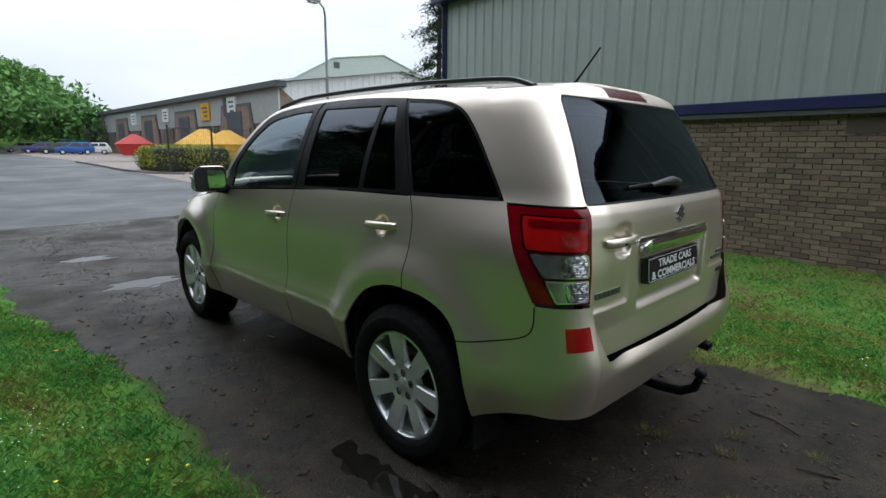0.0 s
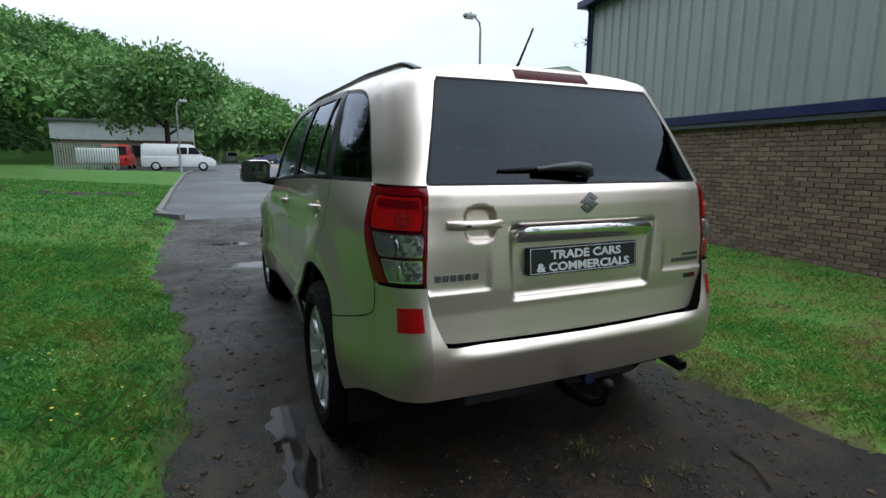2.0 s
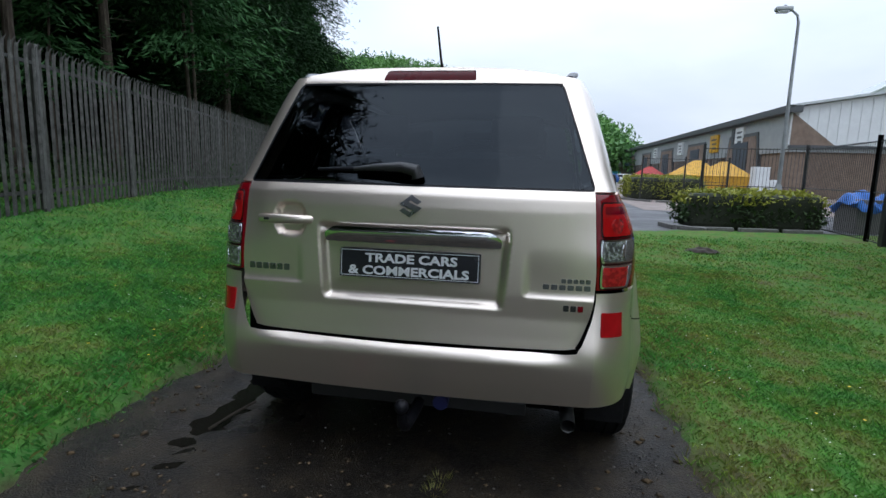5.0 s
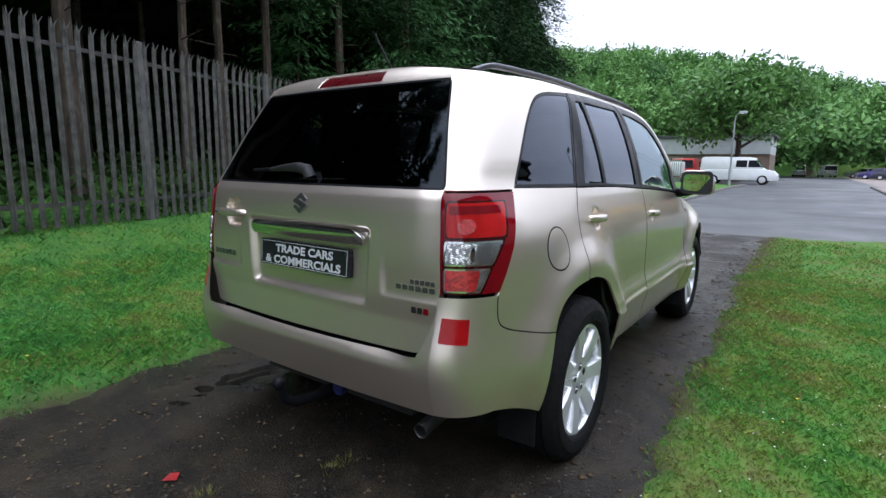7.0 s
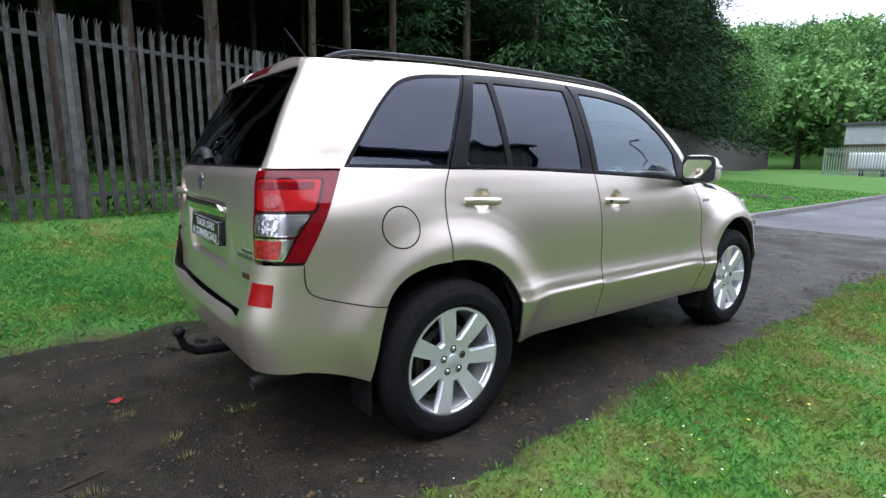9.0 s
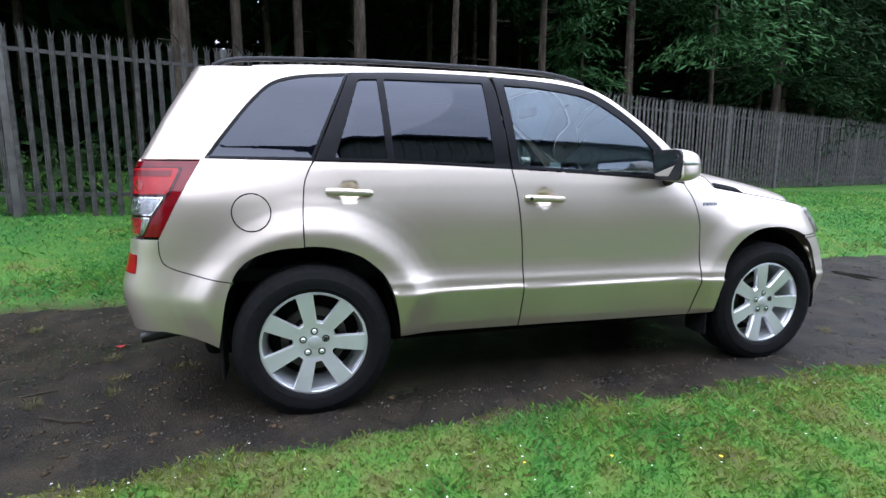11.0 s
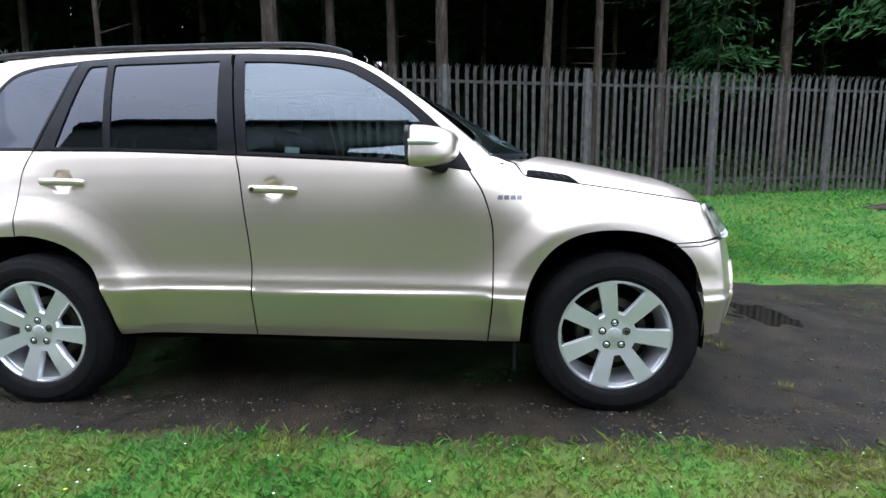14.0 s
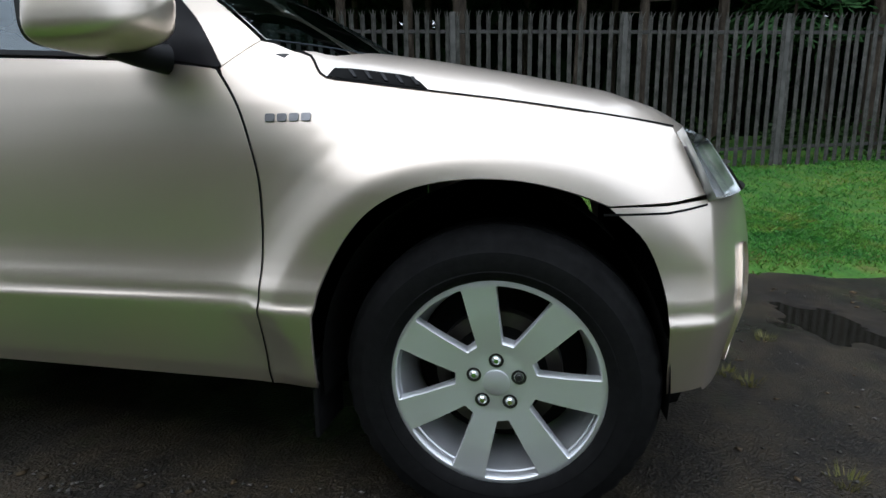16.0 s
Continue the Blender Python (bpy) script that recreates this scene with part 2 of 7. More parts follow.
def spline(points, step=0.02):
    """A smooth open line through points (Catmull-Rom)."""
    P = np.array(points, float)
    P = np.vstack([2 * P[0] - P[1], P, 2 * P[-1] - P[-2]])
    out = []
    for i in range(1, len(P) - 2):
        n = max(2, int(np.linalg.norm(P[i + 1] - P[i]) / step))
        for k in range(n):
            t = k / n
            out.append(0.5 * (2 * P[i] + (P[i + 1] - P[i - 1]) * t + (2 * P[i - 1] - 5 * P[i] + 4 * P[i + 1] - P[i + 2]) * t * t + (3 * P[i] - P[i - 1] - 3 * P[i + 1] + P[i + 2]) * t ** 3))
    out.append(P[-2])
    return [tuple(o) for o in out]


def rounded(points, r, n=5):
    """A closed outline with its corners rounded; r is one radius or one for each corner."""
    P = [np.array(p, float) for p in points]
    R = r if isinstance(r, (list, tuple)) else [r] * len(P)
    out = []
    for i, p in enumerate(P):
        a, b = P[i - 1] - p, P[(i + 1) % len(P)] - p
        k = min(R[i], 0.45 * np.linalg.norm(a), 0.45 * np.linalg.norm(b))
        if k < 1e-5:
            out.append(tuple(p))
            continue
        s, e = p + a / np.linalg.norm(a) * k, p + b / np.linalg.norm(b) * k
        for j in range(n + 1):
            t = j / n
            out.append(tuple((1 - t) ** 2 * s + 2 * t * (1 - t) * p + t * t * e))
    return out


def dense(loop, step):
    out = []
    for i, p in enumerate(loop):
        q = loop[(i + 1) % len(loop)]
        d = math.dist(p, q)
        if d < 1e-6:
            continue
        for k in range(max(1, math.ceil(d / step))):
            t = k / max(1, math.ceil(d / step))
            out.append((p[0] + (q[0] - p[0]) * t, p[1] + (q[1] - p[1]) * t))
    return out


def shrink(loop, d):
    P = np.array(loop)
    area = 0.5 * np.sum(P[:, 0] * np.roll(P[:, 1], -1) - np.roll(P[:, 0], -1) * P[:, 1])
    t = np.roll(P, -1, 0) - np.roll(P, 1, 0)
    t /= np.linalg.norm(t, axis=1)[:, None] + 1e-9
    n = np.stack([-t[:, 1], t[:, 0]], 1) * np.sign(area)
    return [tuple(p) for p in P + n * d]


def inside(Q, loop):
    Q, L = np.asarray(Q), np.asarray(loop)
    x, y = Q[:, 0], Q[:, 1]
    res = np.zeros(len(Q), bool)
    for (x0, y0), (x1, y1) in zip(L, np.roll(L, -1, 0)):
        c = (y0 > y) != (y1 > y)
        if y1 != y0:
            res ^= c & (x < (x1 - x0) * (y - y0) / (y1 - y0) + x0)
    return res


def region(loop, holes, step, edge_step=None):
    """Triangles that fill an outline with holes."""
    es = edge_step or step
    loops = [dense(loop, es)] + [dense(h, es) for h in holes]
    pts = [p for lp in loops for p in lp]
    edges, at = [], 0
    for lp in loops:
        edges += [(at + i, at + (i + 1) % len(lp)) for i in range(len(lp))]
        at += len(lp)
    B = np.array(pts)
    lo, hi = B.min(0), B.max(0)
    gx, gy = np.meshgrid(np.arange(lo[0], hi[0], step), np.arange(lo[1], hi[1], step * 0.87))
    gx = gx + (np.arange(gx.shape[0]) % 2)[:, None] * step * 0.5
    G = np.stack([gx.ravel(), gy.ravel()], 1)
    ok = inside(G, loops[0])
    for h in loops[1:]:
        ok &= ~inside(G, h)
    G = G[ok]
    if len(G):
        far = np.ones(len(G), bool)
        for i in range(0, len(B), 200):
            far &= (((G[:, None] - B[None, i:i + 200]) ** 2).sum(2).min(1) > (0.55 * min(step, es * 1.5)) ** 2)
        pts = pts + [tuple(g) for g in G[far]]
    res = delaunay_2d_cdt([Vector(p) for p in pts], edges, [], 0, 1e-7)
    V, T = np.array([tuple(v) for v in res[0]]), np.array([tuple(f) for f in res[2]])
    C = V[T].mean(1)
    ok = inside(C, loops[0])
    for h in loops[1:]:
        ok &= ~inside(C, h)
    return V, T[ok]


def sheet(surf, loop, holes=(), step=0.03, flange=0.012, gap=0.0, lift=0.0, edge_step=None, mirror=False, flip=False):
    """A curved panel: the outline filled, laid on surf(u, v), with its rim turned inwards. Gives vertices, faces, normals."""
    if gap:
        loop = shrink(dense(loop, edge_step or step), gap)
    V2, T = region(loop, holes, step, edge_step)
    h = 0.003
    P = surf(V2[:, 0], V2[:, 1])
    N = np.cross(surf(V2[:, 0] + h, V2[:, 1]) - surf(V2[:, 0] - h, V2[:, 1]), surf(V2[:, 0], V2[:, 1] + h) - surf(V2[:, 0], V2[:, 1] - h))
    N /= np.linalg.norm(N, axis=1)[:, None] + 1e-12
    if flip:
        N = -N
    P = P + N * lift
    F = [tuple(t) for t in T]
    fn = np.cross(P[T[:, 1]] - P[T[:, 0]], P[T[:, 2]] - P[T[:, 0]])
    if (fn * N[T[:, 0]]).sum() < 0:
        F = [f[::-1] for f in F]
    if flange:
        count = {}
        for f in F:
            for a_, b_ in zip(f, f[1:] + f[:1]):
                count[(a_, b_)] = 1
        rim = [(a_, b_) for a_, b_ in count if (b_, a_) not in count]
        ids, extra, en = {}, [], []
        base = len(P)
        cen = {}
        for a_, b_ in rim:
            d = P[b_] - P[a_]
            o = np.cross(d, N[a_])
            o /= np.linalg.norm(o) + 1e-12
            for i in (a_, b_):
                cen[i] = cen.get(i, 0) + o
        for i, o in cen.items():
            o = o / (np.linalg.norm(o) + 1e-12)
            ids[i] = base + len(extra)
            extra += [P[i], P[i] - N[i] * flange]
            en += [o * 0.8 + N[i] * 0.6, o]
        P, N = np.vstack([P, np.array(extra)]), np.vstack([N, np.array(en)])
        F += [(ids[b_], ids[a_], ids[a_] + 1, ids[b_] + 1) for a_, b_ in rim]
    if mirror:
        P, N, F = P * (-1, 1, 1), N * (-1, 1, 1), [f[::-1] for f in F]
    return P, F, N


def join(*pieces):
    V, F, N, at = [], [], [], 0
    for P, f, n in pieces:
        V.append(P)
        N.append(n)
        F += [tuple(i + at for i in q) for q in f]
        at += len(P)
    return np.vstack(V), F, np.vstack(N)


def lut(points, sigma=0.0, lo=-2.0, hi=5.0, step=0.002):
    """A smoothed table as a function."""
    xs = np.arange(lo, hi, step)
    ys = np.interp(xs, [p[0] for p in points], [p[1] for p in points])
    if sigma:
        k = np.arange(-int(4 * sigma / step), int(4 * sigma / step) + 1) * step
        g = np.exp(-0.5 * (k / sigma) ** 2)
        ys = np.convolve(np.pad(ys, len(k) // 2, mode="edge"), g / g.sum(), mode="valid")
    return lambda v: np.interp(v, xs, ys)


def smooth01(v):
    v = np.clip(v, 0, 1)
    return v * v * (3 - 2 * v)

# ---- surface materials of the place ----
def turf_drift(k):
    """Where the turf is lush, mossy or bare: lusher on the fence side."""
    at = k.n.new("ShaderNodeSeparateXYZ")
    k.l.new(k.world_coord(), at.inputs[0])
    lush = k.ramp(k.math("DIVIDE", k.math("ADD", at.outputs["X"], 4.0), 8.0), [(0.25, 0.07), (0.45, 0.06), (0.60, 0.0)])
    mixed = k.math("ADD", k.math("MULTIPLY", k.noise(1.0, 3, 0.5), 0.35), k.math("MULTIPLY", k.noise(4.2, 5, 0.62), 0.65))
    return k.math("SUBTRACT", mixed, lush)


def grass_soil():
    k = Mat("lawn_soil", (0.05, 0.09, 0.02), 0.95, spec=0.2)
    fine = k.noise(40, 4)
    base = k.ramp(turf_drift(k), [(0.36, (0.045, 0.145, 0.024)), (0.46, (0.07, 0.18, 0.026)), (0.52, (0.105, 0.18, 0.032)), (0.58, (0.115, 0.14, 0.038)), (0.66, (0.09, 0.068, 0.035))])
    # bare earth worn along both sides of the track
    at = k.n.new("ShaderNodeSeparateXYZ")
    k.l.new(k.world_coord(), at.inputs[0])
    off = k.math("ABSOLUTE", k.math("ADD", at.outputs["X"], 0.16))
    off = k.math("ADD", off, k.math("MULTIPLY", k.noise(2.6, 5, 0.65), 0.6))
    base = k.mix(k.ramp(k.math("DIVIDE", off, 4.0), [(0.40, 1.0), (0.455, 0.0)]), base, (0.045, 0.034, 0.02))
    k.set("Base Color", k.mix(k.ramp(fine, [(0.35, 0.0), (0.75, 0.55)]), base, (0.03, 0.04, 0.012)))
    return k.bump(fine, 0.6, 0.02).m


def track_surface():
    k = Mat("wet_track_grit", (0.03, 0.03, 0.03), 0.5, spec=0.17)
    patch, grit, fine = k.noise(0.9, 5, 0.6), k.voronoi(120), k.noise(60, 5, 0.7)
    stones = k.voronoi(55)
    col = k.ramp(fine, [(0.3, (0.005, 0.0045, 0.0038)), (0.5, (0.0135, 0.0115, 0.0095)), (0.72, (0.05, 0.042, 0.033))])
    col = k.mix(k.ramp(stones, [(0.05, 0.45), (0.16, 0.0)]), col, (0.085, 0.08, 0.075))
    dirt = k.ramp(k.noise(3.4, 7, 0.72), [(0.44, 0.0), (0.62, 0.75)])
    col = k.mix(dirt, col, k.ramp(k.noise(150, 3, 0.7), [(0.35, (0.018, 0.014, 0.009)), (0.7, (0.078, 0.06, 0.039))]))
    moss = k.ramp(k.noise(2.3, 6, 0.65), [(0.60, 0.0), (0.74, 0.55)])
    col = k.mix(moss, col, (0.035, 0.04, 0.016))
    k.set("Base Color", col)
    k.set("Roughness", k.ramp(patch, [(0.36, 0.16), (0.46, 0.36), (0.64, 0.68)]))
    h = k.mix(0.5, fine, grit)
    return k.bump(h, 0.65, 0.014).m


def road_surface():
    k = Mat("damp_asphalt", (0.06, 0.06, 0.062), 0.4)
    patch, fine = k.noise(0.35, 5, 0.6), k.noise(90, 4, 0.7)
    col = k.ramp(fine, [(0.3, (0.024, 0.025, 0.028)), (0.7, (0.05, 0.051, 0.055))])
    k.set("Base Color", k.mix(k.ramp(patch, [(0.35, 0.35), (0.65, 0.0)]), col, (0.035, 0.036, 0.04)))
    k.set("Roughness", k.ramp(patch, [(0.35, 0.4), (0.65, 0.7)]))
    return k.bump(fine, 0.3, 0.006).m


def brick_material():
    k = Mat("brown_brick", (0.15, 0.12, 0.085), 0.85, spec=0.3)
    r = k.random()
    col = k.ramp(r, [(0.0, (0.12, 0.09, 0.066)), (0.4, (0.185, 0.14, 0.10)), (0.75, (0.245, 0.185, 0.132)), (1.0, (0.16, 0.105, 0.08))])
    f = k.noise(60, 5, 0.7)
    k.set("Base Color", k.mix(k.ramp(f, [(0.35, 0.35), (0.7, 0.0)]), col, (0.06, 0.05, 0.037)))
    return k.bump(f, 0.5, 0.004).m


def island_brick():
    k = Mat("brown_brick_far", (0.15, 0.12, 0.085), 0.85, spec=0.3)
    col = k.ramp(k.island(), [(0.0, (0.12, 0.09, 0.066)), (0.4, (0.185, 0.14, 0.10)), (0.75, (0.245, 0.185, 0.132)), (1.0, (0.16, 0.105, 0.08))])
    f = k.noise(60, 5, 0.7)
    k.set("Base Color", k.mix(k.ramp(f, [(0.35, 0.35), (0.7, 0.0)]), col, (0.06, 0.05, 0.037)))
    return k.bump(f, 0.5, 0.004).m


def leaf_material(name, a, b, rough=0.6, spec=0.25, trans=0.0):
    k = Mat(name, a, rough, spec=spec)
    k.set("Base Color", k.ramp(k.island(), [(0.0, a), (1.0, b)]))
    if trans:
        tl = k.n.new("ShaderNodeBsdfTranslucent")
        k.l.new(k.ramp(k.island(), [(0.0, a), (1.0, b)]), tl.inputs["Color"])
        ms = k.n.new("ShaderNodeMixShader")
        ms.inputs[0].default_value = trans
        k.l.new(k.b.outputs[0], ms.inputs[1])
        k.l.new(tl.outputs[0], ms.inputs[2])
        k.l.new(ms.outputs[0], k.out.inputs["Surface"])
    return k.m


def grass_blade():
    """Blades from blue-green through olive to straw, in drifts over the lawn."""
    k = Mat("grass_blades", (0.1, 0.2, 0.05), 0.55, spec=0.3)
    col = k.ramp(turf_drift(k), [(0.34, (0.05, 0.20, 0.036)), (0.46, (0.088, 0.235, 0.034)), (0.53, (0.145, 0.24, 0.04)), (0.60, (0.19, 0.225, 0.045)), (0.71, (0.17, 0.15, 0.05))])
    col = k.mix(1.0, col, k.ramp(k.island(), [(0.0, 0.5), (0.6, 1.0), (1.0, 1.55)]), "MULTIPLY")
    k.set("Base Color", col)
    tl = k.n.new("ShaderNodeBsdfTranslucent")
    k.l.new(col, tl.inputs["Color"])
    ms = k.n.new("ShaderNodeMixShader")
    ms.inputs[0].default_value = 0.3
    k.l.new(k.b.outputs[0], ms.inputs[1])
    k.l.new(tl.outputs[0], ms.inputs[2])
    k.l.new(ms.outputs[0], k.out.inputs["Surface"])
    return k.m


def bark_material():
    k = Mat("conifer_bark", (0.12, 0.09, 0.065), 0.9, spec=0.2)
    v = k.world_coord((1, 1, 0.25))
    f = k.noise(9, 8, 0.75, v)
    k.set("Base Color", k.ramp(f, [(0.3, (0.018, 0.014, 0.011)), (0.5, (0.052, 0.041, 0.031)), (0.66, (0.10, 0.082, 0.062)), (0.8, (0.16, 0.14, 0.10))]))
    return k.bump(f, 0.8, 0.03).m


def clad_material():
    k = Mat("grey_green_cladding", (0.33, 0.37, 0.34), 0.42)
    v = k.world_coord((1, 1, 0.12))
    f = k.noise(3.5, 5, 0.6, v)
    k.set("Base Color", k.ramp(f, [(0.3, (0.27, 0.31, 0.285)), (0.7, (0.33, 0.37, 0.34))]))
    return k.m


SOIL, TRACK, ROAD, BRICK, BRICK_FAR, BARK, CLAD = grass_soil(), track_surface(), road_surface(), brick_material(), island_brick(), bark_material(), clad_material()
MORTAR = simple("mortar", (0.42, 0.39, 0.33), 0.9, vary=0.25, scale=12, bump=0.3)
BLUE = simple("blue_trim", (0.014, 0.018, 0.075), 0.4, vary=0.1, scale=3)
STEEL = simple("weathered_galvanised", (0.075, 0.074, 0.068), 0.5, 0.45, vary=0.5, scale=9)
RAILSTEEL = simple("dull_rail_steel", (0.035, 0.034, 0.032), 0.6, 0.3, vary=0.4, scale=9)
POSTSTEEL = simple("pale_post_steel", (0.075, 0.074, 0.068), 0.55, 0.3, vary=0.4, scale=6)
GREENSTEEL = simple("pale_green_steel", (0.22, 0.30, 0.22), 0.6)
CONCRETE = simple("concrete_kerb", (0.14, 0.135, 0.125), 0.85, vary=0.25, scale=14, bump=0.3)
PAVING = simple("reddish_paving", (0.20, 0.16, 0.14), 0.7, vary=0.2, scale=3, bump=0.1)
BLADE = grass_blade()
DRYBLADE = leaf_material("dry_grass_blades", (0.11, 0.13, 0.03), (0.22, 0.19, 0.07), 0.6, 0.3, 0.3)
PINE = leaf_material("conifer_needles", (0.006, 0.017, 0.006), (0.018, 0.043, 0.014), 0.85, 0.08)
LEAF = leaf_material("broad_leaves", (0.045, 0.12, 0.025), (0.12, 0.25, 0.06), 0.5, 0.3, 0.25)
FARLEAF = leaf_material("far_leaves", (0.078, 0.18, 0.045), (0.14, 0.275, 0.074), 0.6, 0.2, 0.15)
LIGHTPINE = leaf_material("light_conifer_needles", (0.018, 0.055, 0.018), (0.055, 0.125, 0.045), 0.85, 0.08)
UNDER = leaf_material("undergrowth_leaves", (0.016, 0.04, 0.010), (0.04, 0.085, 0.02), 0.6, 0.2, 0.2)
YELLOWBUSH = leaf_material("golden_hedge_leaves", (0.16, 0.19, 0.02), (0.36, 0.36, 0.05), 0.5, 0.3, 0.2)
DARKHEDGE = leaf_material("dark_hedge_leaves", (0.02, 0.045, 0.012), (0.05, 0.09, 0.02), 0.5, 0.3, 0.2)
WHITE = simple("white_paint", (0.62, 0.64, 0.64), 0.35, vary=0.05, scale=3)
PALECLAD = simple("pale_grey_cladding", (0.42, 0.45, 0.45), 0.5, vary=0.08, scale=2)
GREYCLAD = simple("mid_grey_cladding", (0.27, 0.29, 0.29), 0.5, vary=0.08, scale=2)
FASCIA = simple("dark_fascia", (0.06, 0.065, 0.07), 0.5)
DARKGLASS = simple("dark_window", (0.015, 0.017, 0.02), 0.08)
REDPAINT = simple("red_paint", (0.42, 0.02, 0.015), 0.4, vary=0.15, scale=4)
YELLOWPAINT = simple("yellow_paint", (0.55, 0.30, 0.02), 0.45, vary=0.2, scale=4)
BLUEPAINT = simple("blue_paint", (0.02, 0.09, 0.30), 0.3)
TARP = simple("blue_tarpaulin", (0.03, 0.16, 0.55), 0.45, vary=0.2, scale=4)
rng = np.random.default_rng(7)

# ---- ground ----
EDGE_L, EDGE_R = -1.33, 0.96
FENCE_O, FENCE_D = np.array([-5.57, 0.14]), np.array([-0.2652, 0.9642])
FENCE_N = np.array([-0.9642, -0.2652])
WALL_O, WALL_A = (6.56, 0.0), math.atan(0.115)
fence_h = lut([(-40, 0.5), (-4.5, 0.5), (-0.5, 0.41), (1.4, 0.44), (5, 0.55), (8.5, 0.65), (13, 0.62), (34, 0.6), (60, 0.8)], 0.8, -60, 90, 0.1)
skyline = lut([(-180, 3), (-60, 9), (-30, 11.5), (-18, 11.3), (-10, 10.4), (-2, 8.2), (3.6, 6.8), (6, 5.7), (8.5, 4.2), (9.8, 2.4), (10.8, 0.2), (60, 0.0), (180, 2)], 1.0, -200, 200, 0.2)


def wobble(x, y, s=1.0):
    return np.sin(1.7 * y * s + 0.6 * np.sin(2.3 * x * s)) * 0.5 + np.sin(4.1 * y * s + 1.3 * x * s + 1.0) * 0.3 + np.sin(9.7 * y * s - 3.1 * x * s) * 0.2


def edge_l(y):
    """Where the track ends on the fence side."""
    return EDGE_L - 0.02 - 0.45 * smooth01((y - 1.5) / 3.3)


def edge_r(y):
    """Where the track ends on the workshop side."""
    return EDGE_R + 0.22 * smooth01((-0.2 - y) / 1.6) - 0.10 * smooth01((y - 1.5) / 2.0)


def rise(y):
    """The estate road climbs a little."""
    return 0.22 * smooth01((y - 14) / 26)


def terrain(x, y):
    """Height of the grass ground."""
    el = edge_l(y) + 0.07 * wobble(0.0 * x, y)
    er = edge_r(y) + 0.07 * wobble(0.0 * x + 3.0, y + 5)
    left, right_ = el - x, x - er
    fx = FENCE_O[0] + (y - FENCE_O[1]) * (-0.275)
    s = (y - FENCE_O[1]) / 0.9642
    up = fence_h(s) * np.clip(left / np.maximum(EDGE_L - fx, 0.5), 0, 3.0)
    up = np.minimum(up, fence_h(s) + 0.5)
    h = np.where(left > 0, 0.03 + up, np.where(right_ > 0, 0.04 - 0.052 * np.clip(right_ - 0.6, 0, 5.2) * smooth01((9.2 - y) / 4), 0.0))
    lip = smooth01((np.maximum(left, right_) + 0.05 * wobble(x * 3, y * 3, 1.9)) / 0.34)
    h = np.where(np.maximum(left, right_) > 0, h * lip - 0.035 * (1 - lip), -0.06)
    h = h + np.where(np.maximum(left, right_) > 0, 0.012 * wobble(x * 1.3, y * 1.1, 1.7), 0)
    # beyond the track's end the lawn settles, and roads lie in the sheet
    far = smooth01((y - 26) / 20)
    h = h * (1 - far) + np.where(left > 0, 0.10, 0.02) * far + rise(y)
    start = road_start(x)
    road = (y > start - 0.05) & (x > -2.45) & (x < 60)
    h = np.where(road, -0.08 + rise(y), h)
    park = (y > 38) & (x > -16) & (x <= -2.4) & (y < 47)
    h = np.where(park, -0.08 + rise(y), h)
    h = np.where((y > 47) & (x > -9) & (x <= -2.4) & (y < 150), -0.08 + rise(y), h)
    r = np.hypot(x, y)
    b = np.degrees(np.arctan2(x, y))
    hill = np.tan(np.radians(skyline(b))) * r * smooth01((r - 75) / 110) - 6.0 * smooth01((r - 75) / 60) * (skyline(b) > 2.5)
    return h + np.maximum(hill, 0) * (r > 75)


def road_start(x):
    return np.interp(x, [-3, 1.2, 1.6, 4.2, 7.6, 60], [9.50, 9.50, 9.30, 10.50, 11.0, 11.0])


def axis(lo, hi, step, far, growth=1.16):
    a = list(np.arange(lo, hi, step))
    s, v, head = step, lo, []
    while v > -far:
        s *= growth
        v -= s
        head.append(v)
    s, v = step, a[-1]
    tail = []
    while v < far:
        s *= growth
        v += s
        tail.append(v)
    return np.array(head[::-1] + a + tail)


gx, gy = axis(-9.0, 8.0, 0.09, 900), axis(-9.0, 13.0, 0.11, 900)
X, Y = np.meshgrid(gx, gy)
V = np.stack([X.ravel(), Y.ravel(), terrain(X.ravel(), Y.ravel())], 1)
nx, ny = len(gx), len(gy)
i0 = (np.arange(ny - 1)[:, None] * nx + np.arange(nx - 1)[None]).ravel()
ground = fast_mesh("ground", V, np.stack([i0, i0 + 1, i0 + nx + 1, i0 + nx], 1), SOIL, smooth=True, kind="structure", label="mown grass ground rising to a wooded hill", category="ground")


def flat_grid(name, x0, x1, y0, y1, step, zf, mat, keep=None, **tags):
    xs, ys = np.arange(x0, x1 + step, step), np.arange(y0, y1 + step, step)
    A, B = np.meshgrid(xs, ys)
    V = np.stack([A.ravel(), B.ravel(), zf(A.ravel(), B.ravel())], 1)
    n, m = len(xs), len(ys)
    q = (np.arange(m - 1)[:, None] * n + np.arange(n - 1)[None]).ravel()
    F = np.stack([q, q + 1, q + n + 1, q + n], 1)
    if keep is not None:
        c = V[F].mean(1)
        F = F[keep(c[:, 0], c[:, 1])]
    return fast_mesh(name, V, F, mat, smooth=True, **tags)


# hollows in the track hold water
HOLLOWS = ((-1.06, -0.12, 0.10, 0.60), (-0.88, 4.15, 0.40, 0.28), (-1.05, 5.98, 0.34, 0.22))


def swell(y):
    """The track stands slightly higher along the parked car."""
    return (0.013 + 0.007 * smooth01((y - 1.0) / 1.5)) * smooth01((y + 1.2) / 0.8) * (1 - smooth01((y - 3.6) / 2.4))


